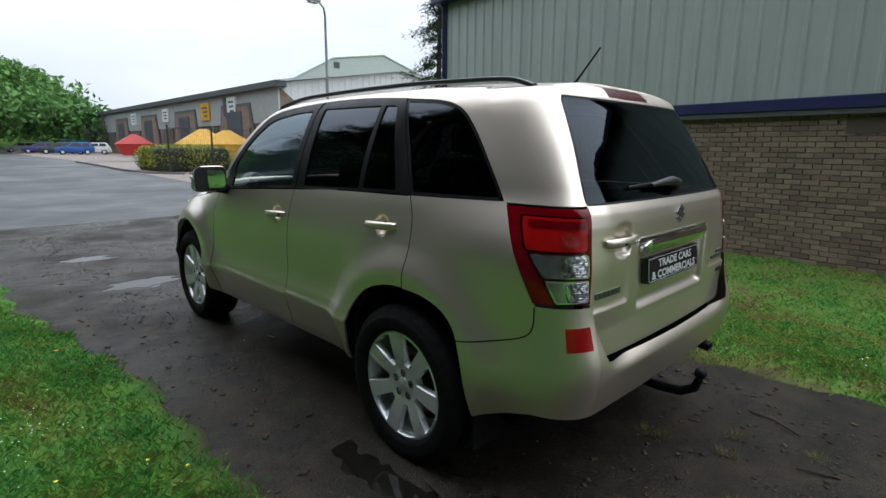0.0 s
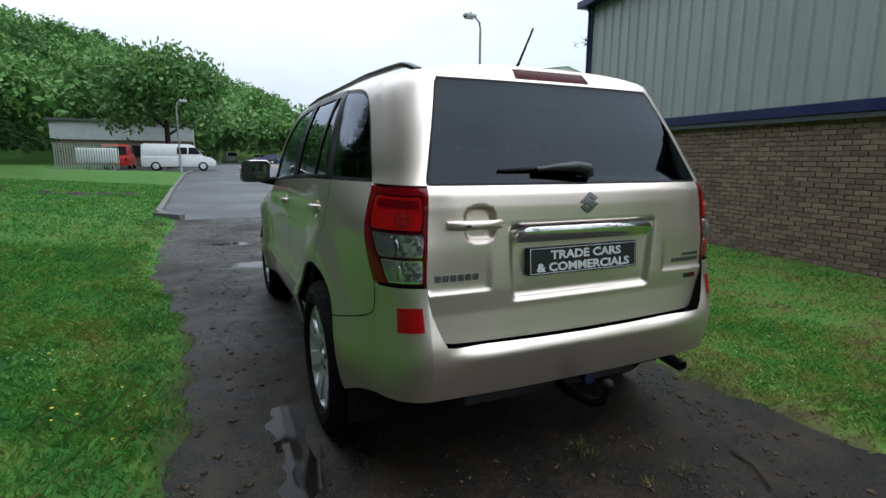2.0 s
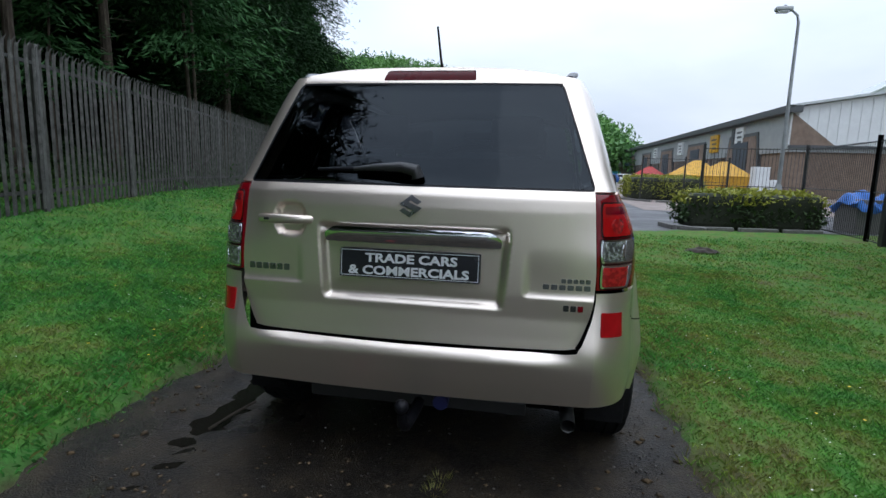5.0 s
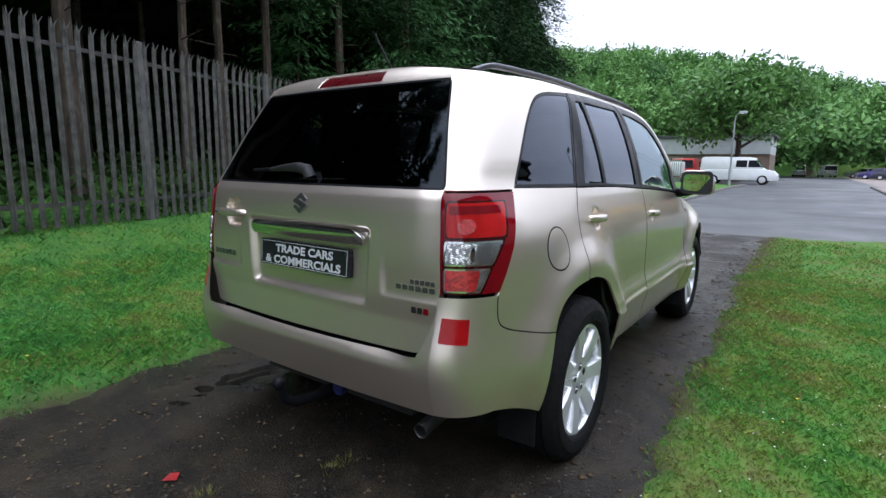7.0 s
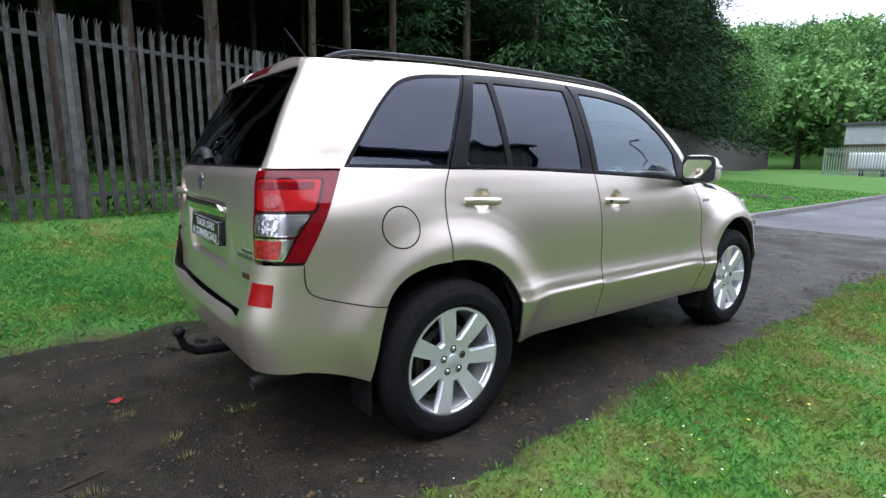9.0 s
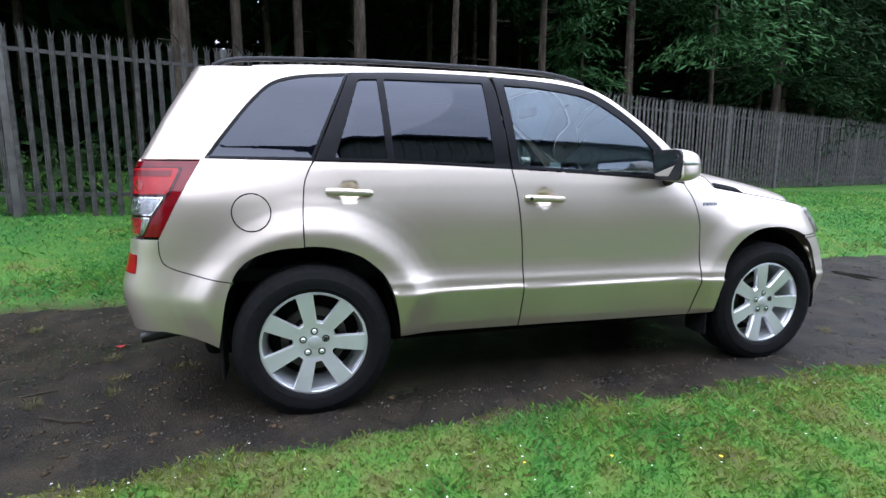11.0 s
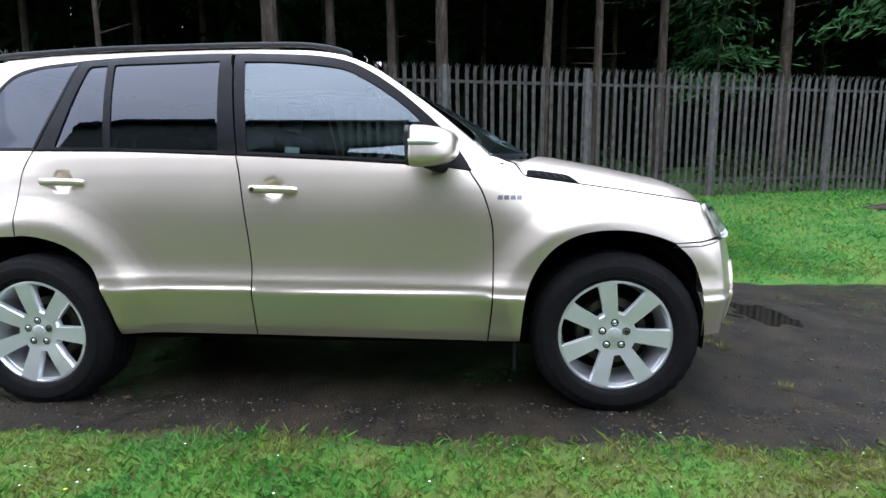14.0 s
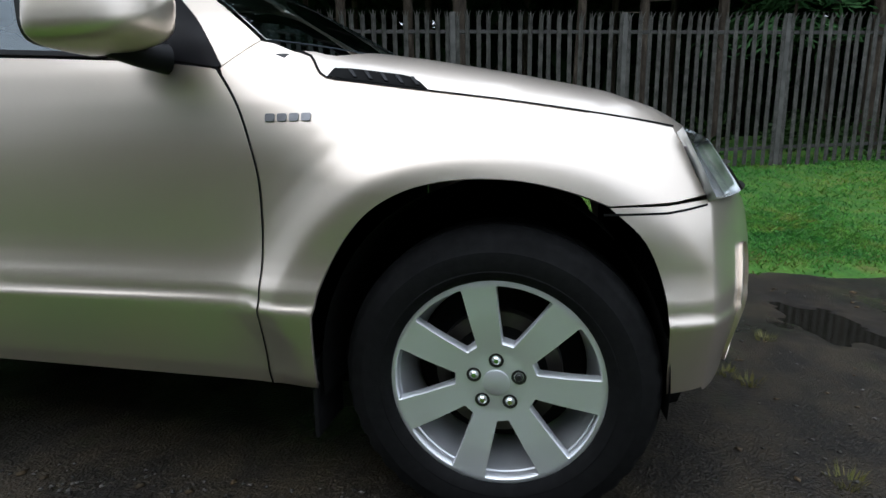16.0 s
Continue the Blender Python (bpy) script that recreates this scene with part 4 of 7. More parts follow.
# the wood goes on round the near end of the track; the car's glass and paint mirror it
for i in range(13):
    q = math.radians(100 + 12.5 * i)
    r_ = random.uniform(20, 25)
    conifer(r_ * math.sin(q), r_ * math.cos(q), random.uniform(7.5, 10), 0.16, random.uniform(0.6, 1.2), "dark conifer at the near end of the track", 0.4)


def hedge(name, x0, y0, x1, y1, h, mat_top, mat_side, label):
    t = thing(name, ((x0 + x1) / 2, (y0 + y1) / 2, float(rise((y0 + y1) / 2))), label, "hedge")
    c, r = np.array([0, 0, h * 0.5]), np.array([abs(x1 - x0) / 2, abs(y1 - y0) / 2, h * 0.5])
    n = int(2600 * (r[0] * r[1]) ** 0.5 * 1.6)
    d = rng.uniform(-1, 1, size=(n, 3))
    p = d / (np.abs(d) ** 4).sum(1)[:, None] ** 0.25 * rng.uniform(0.82, 1.0, n)[:, None]
    p = p * (1 + 0.07 * np.sin(7 * p[:, :1] + 5 * p[:, 1:2]))
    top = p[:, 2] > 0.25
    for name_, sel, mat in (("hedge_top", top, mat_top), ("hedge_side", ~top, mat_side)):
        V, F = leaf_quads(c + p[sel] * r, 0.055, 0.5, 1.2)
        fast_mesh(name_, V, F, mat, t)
    bm = box(-r[0] * 0.86, -r[1] * 0.86, 0.0, r[0] * 0.86, r[1] * 0.86, h * 0.88, 0.15, 3)
    part("hedge_core", bm, simple("hedge_twigs", (0.02, 0.025, 0.012), 0.9), t)


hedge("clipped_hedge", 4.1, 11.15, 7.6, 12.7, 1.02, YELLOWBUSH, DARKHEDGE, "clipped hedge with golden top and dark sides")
hedge("golden_bush", 5.2, 25.4, 9.2, 29.4, 1.3, YELLOWBUSH, YELLOWBUSH, "rounded golden-green bush on a kerbed island")

# ---- the car ----
# Origin on the ground under the rear axle; y runs forwards, half-widths are along x.
width_z = lut([(0.2, 0.775), (0.32, 0.830), (0.38, 0.853), (0.545, 0.892), (0.556, 0.896), (0.566, 0.882), (0.60, 0.8805), (0.625, 0.872), (0.66, 0.866), (0.70, 0.8645), (0.78, 0.867), (0.86, 0.869), (0.91, 0.8685), (0.95, 0.866), (1.0, 0.8605), (1.08, 0.8475), (1.15, 0.832), (1.19, 0.820),
               (1.24, 0.8105), (1.30, 0.7966), (1.36, 0.7800), (1.42, 0.7605), (1.48, 0.7383), (1.54, 0.7133), (1.57, 0.6998), (1.61, 0.674), (1.64, 0.64), (1.66, 0.605), (1.7, 0.52)], 0.007)
width_plain = lut([(0.2, 0.80), (0.32, 0.845), (0.40, 0.866), (0.50, 0.878), (0.58, 0.880), (0.66, 0.874), (0.74, 0.868), (0.82, 0.869), (0.9, 0.8685), (0.95, 0.866), (1.0, 0.8605), (1.08, 0.8475), (1.15, 0.832), (1.19, 0.820), (1.3, 0.788), (1.45, 0.737), (1.56, 0.70), (1.61, 0.674), (1.64, 0.64), (1.66, 0.605), (1.7, 0.52)], 0.012)
taper_low = lut([(-0.8, -0.10), (-0.58, -0.035), (-0.42, -0.020), (-0.2, -0.008), (0.2, 0), (2.0, 0), (2.4, -0.004), (2.7, -0.014), (2.88, -0.034), (3.05, -0.075), (3.3, -0.2)], 0.06)
taper_high = lut([(-0.8, -0.13), (-0.58, -0.085), (-0.42, -0.056), (-0.2, -0.026), (0.1, 0), (1.2, 0), (1.6, -0.004), (2.1, -0.02), (3.0, -0.1)], 0.08)
BONNET_LINE = [(2.13, 1.145), (2.178, 1.125), (2.215, 1.112), (2.236, 1.082), (2.262, 1.058), (2.339, 1.046), (2.48, 1.025), (2.643, 1.001), (2.755, 0.983), (2.865, 0.965), (2.95, 0.951), (3.03, 0.936)]


shoulder_z = lut([(1.8, 1.16), (2.2, 1.09), (2.5, 1.015), (2.9, 0.945), (3.3, 0.80)], 0.12)
flare = lut([(0, 1.0), (0.515, 1.0), (0.536, 0.94), (0.60, 0.42), (0.64, 0.17), (0.69, 0.04), (0.75, 0.0)], 0.007)


def W(y, z):
    up = smooth01((z - 1.0) / 0.25)
    # the sill crease falls slightly towards the front
    zc = z + 0.0157 * (y - 1.4) * (1 - smooth01((z - 0.62) / 0.2))
    x = width_z(zc) + (width_plain(z) - width_z(zc)) * smooth01((-0.15 + 0.36 * smooth01((z - 1.16) / 0.06) - y) / 0.12)
    x = x + taper_low(y) * (1 - up) + taper_high(y) * up
    for cy in (0.0, 2.65):
        r = np.hypot(y - cy, z - 0.36) + 0.09 * smooth01((0.60 - z) / 0.22)
        x = x + 0.046 * flare(r + 0.018 if cy < 1 else r) * smooth01((z - 0.25) / 0.12)
    for cy, cz in ((0.17, 1.047), (1.157, 1.009)):
        x = x - 0.02 * smooth01(1.6 - 1.5 * np.hypot((y - cy) / 0.055, (z - cz) / 0.048))
    drop = smooth01((y - 1.88) / 0.55)
    s = np.clip((z - (shoulder_z(y) - 0.24)) / 0.24, 0, 1.3)
    return x - drop * 0.075 * s ** 1.8


def side(y, z):
    return np.stack([W(y, z), y, z], 1)


rear_z = lut([(0.55, -0.812), (0.62, -0.811), (0.662, -0.806), (0.74, -0.80), (0.82, -0.806), (1.0, -0.806), (1.12, -0.806), (1.165, -0.80), (1.192, -0.782), (1.205, -0.772),
              (1.4, -0.662), (1.585, -0.549), (1.60, -0.545), (1.63, -0.522), (1.655, -0.49), (1.668, -0.45), (1.70, -0.40)], 0.006)


def soft_box(x, z, x0, z0, x1, z1, e):
    return smooth01((x - x0) / e + 0.5) * smooth01((x1 - x) / e + 0.5) * smooth01((z - z0) / e + 0.5) * smooth01((z1 - z) / e + 0.5)


def bow(z):
    """The tailgate is rounder at window height than below."""
    return 0.22 + 0.78 * smooth01((z - 0.80) / 0.38)


def rear(x, z):
    y = rear_z(z) + (0.03 * np.abs(x / 0.65) ** 2.4 + 0.012 * smooth01((np.abs(x) - 0.55) / 0.12)) * bow(z)
    low = 1 - smooth01((z - 1.15) / 0.03)
    slant = 0.03 * np.clip((1.0 - z) / 0.25, 0, 1)
    y = y + 0.026 * soft_box(np.abs(x - 0.008) + slant * 0.6, z, -1, 0.775, 0.345, 1.045, 0.032) * low
    y = y + 0.024 * smooth01((1.14 - (np.abs((x + 0.465) / 0.056) ** 3.5 + np.abs((z - 1.06) / 0.058) ** 3.5) ** (1 / 3.5)) / 0.3) * low
    step_in = smooth01((np.abs(x) - 0.41) / 0.03) * smooth01((z - 0.819) / 0.012) * smooth01((1.0 - z) / 0.16)
    y = y + 0.010 * step_in * low
    return np.stack([x, y, z], 1)


gate_x = lut([(0.5, 0.66), (0.84, 0.668), (0.9, 0.667), (1.19, 0.648), (1.585, 0.527), (1.64, 0.505), (1.7, 0.48)], 0.01)
lamp_y = lut([(0.4, -0.66), (0.82, -0.66), (0.845, -0.652), (1.19, -0.472), (1.25, -0.44), (1.6, -0.255), (1.7, -0.21)], 0.01)
bumper_z = lut([(0.40, -0.808), (0.44, -0.822), (0.50, -0.842), (0.55, -0.856), (0.585, -0.866), (0.604, -0.862), (0.622, -0.838), (0.634, -0.815), (0.70, -0.812), (0.84, -0.806)], 0.006)


bumper_soft = lut([(0.40, -0.81), (0.50, -0.840), (0.58, -0.858), (0.64, -0.855), (0.72, -0.830), (0.80, -0.810), (0.84, -0.806)], 0.02)


def bumper_y(x, z):
    """The ridge of the bumper fades towards its corners."""
    f = smooth01((np.abs(x) - 0.42) / 0.22)
    return bumper_z(z) * (1 - f) + bumper_soft(z) * f + 0.03 * np.abs(x / 0.65) ** 2.4 * bow(z)


def hermite(p0, p1, t0, t1, t):
    a, b = 2 * t ** 3 - 3 * t ** 2 + 1, t ** 3 - 2 * t ** 2 + t
    c, d = -2 * t ** 3 + 3 * t ** 2, t ** 3 - t ** 2
    return p0 * a + t0 * b + p1 * c + t1 * d


def rear_end(z, bumper):
    xg = gate_x(z) * np.ones_like(z)
    if bumper:
        return xg, bumper_y(xg, z)
    p = rear(xg, z)
    return xg, p[:, 1]


def corner(t, z, bumper=False):
    y0 = lamp_y(z)
    x0 = W(y0, z)
    h = 0.01
    sx = (W(y0 + h, z) - W(y0 - h, z)) / (2 * h)
    x1, y1 = rear_end(z, bumper)
    L = np.hypot(x0 - x1, y0 - y1) * 1.15
    n0 = np.hypot(sx, 1)
    x = hermite(x0, x1, -sx / n0 * L, -0.95 * L, t)
    y = hermite(y0, y1, -1 / n0 * L, -0.18 * L, t)
    return np.stack([x, y, z], 1)


def corner_bumper(t, z):
    return corner(t, z, True)


def rear_bumper(x, z):
    return np.stack([x, bumper_y(x, z), z], 1)


BELT = [(-0.468, 1.195), (0.015, 1.191), (0.47, 1.183), (0.98, 1.160), (1.41, 1.137), (1.83, 1.108), (2.02, 1.085)]
R_SEAM = [(0.010, 1.189), (-0.018, 1.13), (-0.033, 1.078), (-0.042, 0.955), (-0.042, 0.88), (-0.040, 0.805)]
B_SEAM = [(0.982, 1.160), (1.004, 1.051), (1.028, 0.85), (1.038, 0.726), (1.042, 0.566), (1.036, 0.338)]
F_SEAM = [(2.015, 1.083), (2.071, 0.996), (2.108, 0.884), (2.119, 0.785), (2.116, 0.541), (2.097, 0.326)]
R_ARCH = [(0.399, 0.342), (0.382, 0.467), (0.350, 0.595), (0.299, 0.680), (0.200, 0.757), (0.075, 0.797), (-0.037, 0.806), (-0.16, 0.798), (-0.262, 0.766), (-0.330, 0.710), (-0.357, 0.659)]
R_ARCH_LOW = [(-0.357, 0.659), (-0.385, 0.57), (-0.405, 0.46), (-0.425, 0.36)]
F_ARCH = [(2.238, 0.342), (2.257, 0.54), (2.298, 0.652), (2.372, 0.750), (2.465, 0.806), (2.572, 0.828), (2.69, 0.826), (2.795, 0.804), (2.882, 0.772)]
F_ARCH_LOW = [(2.882, 0.772), (2.955, 0.702), (2.998, 0.604), (3.012, 0.50), (3.017, 0.40)]
FRAME_TOP = [(0.194, 1.614), (0.446, 1.630), (0.725, 1.637), (1.011, 1.631), (1.299, 1.611), (1.442, 1.585), (1.526, 1.553), (1.637, 1.487), (1.747, 1.404), (1.853, 1.310), (1.95, 1.205), (2.026, 1.088)]
Q_GLASS = [(-0.460, 1.197), (-0.410, 1.268), (-0.345, 1.356), (-0.262, 1.460), (-0.184, 1.538), (-0.118, 1.572), (-0.030, 1.592), (0.060, 1.601), (0.194, 1.612)]
roof_edge = lut([(-0.6, 1.60), (-0.42, 1.612), (-0.3, 1.628), (0, 1.648), (0.45, 1.658), (0.75, 1.66), (1.0, 1.656), (1.3, 1.636), (1.45, 1.606), (1.6, 1.56)], 0.03)

car = thing("car", (0, 0, 0), "champagne gold metallic five-door off-road estate car parked on the wet track", "car")
for mirrored in (False, True):
    k = dict(mirror=mirrored)
    # body side with the rear quarter, cant rail and screen pillar
    ys = np.arange(-0.23, 1.44, 0.03)
    up = [(float(lamp_y(z)), float(z)) for z in np.arange(1.195, 1.621, 0.02)]
    top = [(float(y), float(roof_edge(y))) for y in ys]
    pillar = [(1.45, 1.606), (1.586, 1.545), (1.724, 1.452), (1.861, 1.352), (1.994, 1.243), (2.10, 1.15)]
    lamp_side = [(float(lamp_y(z)), float(z)) for z in np.arange(0.85, 1.19, 0.02)]
    bump_seam = [(-0.357, 0.659), (-0.43, 0.672), (-0.515, 0.692), (-0.600, 0.718), (-0.640, 0.745), (-0.652, 0.79), (-0.652, 0.843)]
    outline = up + top + spline(pillar) + spline(FRAME_TOP)[::-1] + spline(Q_GLASS)[::-1][1:] + [(0.008, 1.189)] + spline(R_SEAM)[1:] + spline(R_ARCH)[:: 1][[i for i, p in enumerate(spline(R_ARCH)) if p[0] < -0.043][0]:] + spline(bump_seam)[1:] + lamp_side
    quarter = sheet(side, outline, step=0.028, edge_step=0.018, gap=0.0, flange=0.015, **k)
    ts = np.linspace(0, 1, 9)
    pillar_loop = [(0.0, float(z)) for z in np.arange(1.622, 1.194, -0.02)] + [(float(t), 1.195) for t in ts] + [(1.0, float(z)) for z in np.arange(1.2, 1.622, 0.02)] + [(float(t), 1.622) for t in ts[::-1]]
    dpillar = sheet(corner, pillar_loop, step=0.07, edge_step=0.03, flange=0.01, flip=True, **k)
    mesh_object("body_side", *join(quarter, dpillar)[:2], PAINT, car, "champagne painted rear quarter and roof side", normals=join(quarter, dpillar)[2])
    # doors
    door_r = spline(BELT[1:4])[:-1] + spline(B_SEAM)[:-1] + [(1.036, 0.338), (0.399, 0.342)] + [p for p in spline(R_ARCH) if p[0] > -0.039][1:] + spline(R_SEAM)[::-1][:-1]
    V, F, N = sheet(side, door_r, step=0.022, edge_step=0.018, gap=0.0036, **k)
    rear_door = mesh_object("rear_door", V, F, PAINT, car, normals=N)
    door_f = spline(BELT[3:])[:-1] + spline(F_SEAM)[:-1] + [(2.097, 0.326), (1.036, 0.338)] + spline(B_SEAM)[::-1][1:-1]
    V, F, N = sheet(side, door_f, step=0.022, edge_step=0.018, gap=0.0036, **k)
    front_door = mesh_object("front_door", V, F, PAINT, car, normals=N)
    fender = [(2.02, 1.085), (2.10, 1.15)] + spline(BONNET_LINE) + [(3.048, 0.90), (3.073, 0.84), (3.098, 0.787), (3.02, 0.776)] + spline(F_ARCH)[::-1] + [(2.097, 0.326)] + spline(F_SEAM)[::-1][1:-1]
    V, F, N = sheet(side, fender, step=0.017, edge_step=0.018, gap=0.0036, **k)
    fend = mesh_object("front_wing", V, F, PAINT, car, normals=N)
    sides = -1 if mirrored else 1
    # window glass and black frames
    q_loop = spline(Q_GLASS) + [(0.194, 1.613), (0.012, 1.193)]
    V, F, N = sheet(side, q_loop, step=0.06, edge_step=0.03, lift=-0.004, flange=0.004, gap=0.006, **k)
    qg = mesh_object("quarter_window", V, F, SIDE_PRIVACY, car, "dark privacy glass", normals=N)
    qg.visible_shadow = False
    V, F, N = sheet(side, q_loop, [shrink(dense(q_loop, 0.02), 0.014)], step=0.05, edge_step=0.02, flange=0.01, gap=0.002, lift=-0.002, **k)
    mesh_object("quarter_seal", V, F, SATIN, qg, normals=N)
    top_r = [p for p in spline(FRAME_TOP) if p[0] < 0.925]
    frame_r = top_r + [(0.935, 1.55), (0.982, 1.163)] + spline([(0.982, 1.163), (0.47, 1.186), (0.018, 1.194)])[1:]
    g1 = rounded([(0.236, 1.582), (0.326, 1.586), (0.354, 1.203), (0.112, 1.207)], [0.02, 0.004, 0.004, 0.008])
    g2 = rounded([(0.358, 1.588), (0.868, 1.594), (0.896, 1.182), (0.388, 1.200)], 0.012)
    V, F, N = sheet(side, frame_r, [g1, g2], step=0.04, edge_step=0.02, gap=0.002, flange=0.012, lift=-0.001, **k)
    mesh_object("window_frame", V, F, SATIN, rear_door, "satin black window frame", normals=N)
    for g in (g1, g2):
        V, F, N = sheet(side, g, step=0.06, edge_step=0.03, lift=-0.007, flange=0.003, **k)
        ob = mesh_object("window_pane", V, F, SIDE_PRIVACY, rear_door, "dark privacy glass", normals=N)
        ob.visible_shadow = False
    top_f = [p for p in spline(FRAME_TOP) if p[0] > 0.925]
    frame_f = top_f + [(2.026, 1.087)] + spline([(2.015, 1.085), (1.83, 1.112), (1.41, 1.141), (0.988, 1.163)]) + [(0.94, 1.55)]
    g3 = spline([(0.985, 1.588), (1.152, 1.582), (1.295, 1.567), (1.438, 1.543), (1.522, 1.507), (1.633, 1.440), (1.742, 1.358), (1.832, 1.270)]) + [(1.836, 1.125), (1.41, 1.155), (1.030, 1.177)]
    V, F, N = sheet(side, frame_f, [g3], step=0.04, edge_step=0.02, gap=0.002, flange=0.012, lift=-0.001, **k)
    mesh_object("window_frame", V, F, SATIN, front_door, "satin black window frame", normals=N)
    V, F, N = sheet(side, g3, step=0.06, edge_step=0.03, lift=-0.007, flange=0.003, **k)
    ob = mesh_object("window_pane", V, F, CLEAR, front_door, "lightly tinted glass", normals=N)
    ob.visible_shadow = False
    # inner door lining
    lining = [(0.02, 1.17), (0.98, 1.15), (2.0, 1.08), (2.08, 0.95), (2.08, 0.36), (0.42, 0.36), (0.30, 0.74), (0.0, 0.85), (-0.4, 0.85), (-0.40, 1.17)]
    V, F, N = sheet(side, lining, step=0.12, lift=-0.055, flange=0.02, **k)
    mesh_object("door_lining", V, F, BLACK, car, normals=N)
    # door handles
    for door, cy, cz, half in ((rear_door, 0.170, 1.049, 0.107), (front_door, 1.157, 1.009, 0.110)):
        xs = float(W(np.array([cy - 0.09]), np.array([cz]))[0])
        prof = [(cy - half, 0.006, 0.012), (cy - half + 0.012, 0.016, 0.016), (cy - half * 0.5, 0.027, 0.017), (cy, 0.031, 0.017), (cy + half * 0.5, 0.028, 0.016), (cy + half - 0.012, 0.017, 0.015), (cy + half, 0.006, 0.010)]
        bm, rings = bmesh.new(), []
        for yy, off, hh in prof:
            sl = -0.036 * (yy - cy)
            ring = [bm.verts.new((sides * (xs + off + 0.011 * math.cos(q) - 0.004), yy, cz + sl + hh * math.sin(q))) for q in np.linspace(0, 2 * math.pi, 13)[:-1]]
            rings.append(ring)
        for r0, r1 in zip(rings, rings[1:]):
            for q in range(12):
                bm.faces.new((r0[q], r0[(q + 1) % 12], r1[(q + 1) % 12], r1[q]))
        bm.faces.new(rings[0])
        bm.faces.new(rings[-1])
        bmesh.ops.recalc_face_normals(bm, faces=bm.faces)
        h = part("door_handle", bm, PAINT, door, "champagne painted grab handle", smooth=True)
        if door is front_door:
            part("keyhole", lathe([(0.0001, 0.004), (0.009, 0.004), (0.010, 0.0)], 16), DARKMETAL, h, smooth=True).matrix_basis = pose(sides * (xs + 0.028), cy - half + 0.024, cz + 0.003, 0, 0, 0 if sides > 0 else 180)
            part("lock_button", box(-0.004, -0.008, -0.005, 0.004, 0.008, 0.005, 0.003), BLACK, h).matrix_basis = pose(sides * (xs + 0.030), cy - half + 0.062, cz + 0.002)
    # rear lamp
    lamp_loop = rounded([(0.0, 0.856), (0.0, 1.187), (1.0, 1.187), (1.0, 0.853)], 0.0)
    V, F, N = sheet(corner, lamp_loop, step=0.05, edge_step=0.02, gap=0.002, lift=0.002, flange=0.02, flip=True, **k)
    lamp = mesh_object("rear_lamp", V, F, RED_LENS, car, "red and clear wraparound rear lamp", normals=N)

    def lens(loop, mat, name, label, lift):
        V, F, N = sheet(corner, loop, step=0.05, edge_step=0.02, lift=lift, flange=0.008, flip=True, **k)
        return mesh_object(name, V, F, mat, lamp, label, normals=N)

    # brake chamber: dark seam, bright inner lens with a stepped band, ribbed bulb bowl
    lens(rounded([(0.13, 1.036), (0.15, 1.160), (0.95, 1.160), (0.95, 1.036)], 0.03), SEAM_RED, "lens_seam", "dark red seam of the brake lens", 0.0035)
    lens(rounded([(0.17, 1.042), (0.18, 1.154), (0.93, 1.154), (0.93, 1.042)], 0.03), DEEP_RED, "brake_lens", "bright red brake lens", 0.005)
    lens(rounded([(0.24, 1.118), (0.25, 1.144), (0.90, 1.144), (0.90, 1.118)], 0.008), RED_LENS, "lens_band", "deep red band across the brake lens", 0.0065)
    lens([(0.70 + 0.11 * math.cos(q), 1.078 + 0.026 * math.sin(q)) for q in np.linspace(0, 2 * math.pi, 25)[:-1]], BULB_RED, "brake_bulb", "bright red ribbed bulb bowl", 0.007)
    for z0, z1, tl, tr, fog in ((0.950, 1.030, 0.29, 0.20, False), (0.862, 0.942, 0.37, 0.30, True)):
        lens(rounded([(tl - 0.035, z0 - 0.005), (tr - 0.035, z1 + 0.004), (0.965, z1 + 0.004), (0.965, z0 - 0.005)], 0.02), SEAM_RED, "lens_seam", "dark red seam round the lens", 0.0035)
        lens(rounded([(tl, z0), (tr, z1), (0.95, z1), (0.95, z0)], 0.03), CHROME, "lens_surround", "chrome lens rim", 0.005)
        red = fog and not mirrored
        name = "reversing_lens" if fog and mirrored else "fog_lens" if fog else "indicator_lens"
        split = 0.46 if red else 0.56
        lens(rounded([(tl + 0.025, z0 + 0.006), (tr + 0.03, z1 - 0.006), (split - 0.01, z1 - 0.006), (split - 0.01, z0 + 0.006)], 0.02), BOWL, "lens_side", "smooth silver side of the lens", 0.007)
        lens(rounded([(split, z0 + 0.006), (split, z1 - 0.006), (0.925, z1 - 0.006), (0.925, z0 + 0.006)], 0.02), BULB_RED if red else CLEAR_LENS, name, "red ribbed lens" if red else "clear ribbed lens", 0.008)
        if not red:
            lens([(0.60 + 0.03 * math.cos(q), (z0 + z1) / 2 + 0.022 * math.sin(q)) for q in np.linspace(0, 2 * math.pi, 17)[:-1]], CHROME, "bulb", "silvered bulb", 0.010)
    # fuel flap
    if not mirrored:
        cap = [(-0.262 + 0.080 * math.cos(q), 0.962 + 0.080 * math.sin(q)) for q in np.linspace(0, 2 * math.pi, 41)[:-1]]
        ring = [(-0.262 + 0.0855 * math.cos(q), 0.962 + 0.0855 * math.sin(q)) for q in np.linspace(0, 2 * math.pi, 41)[:-1]]
        # black ring laid on the panel stands for the shade in the flap's gap
        V, F, N = sheet(side, ring, [cap], step=0.03, edge_step=0.012, lift=0.0014, flange=0.002)
        mesh_object("fuel_flap_gap", V, F, VOID, car, "thin dark ring standing for the shaded gap round the fuel flap", normals=N)
        V, F, N = sheet(side, cap, step=0.02, edge_step=0.012, lift=0.0016, flange=0.002)
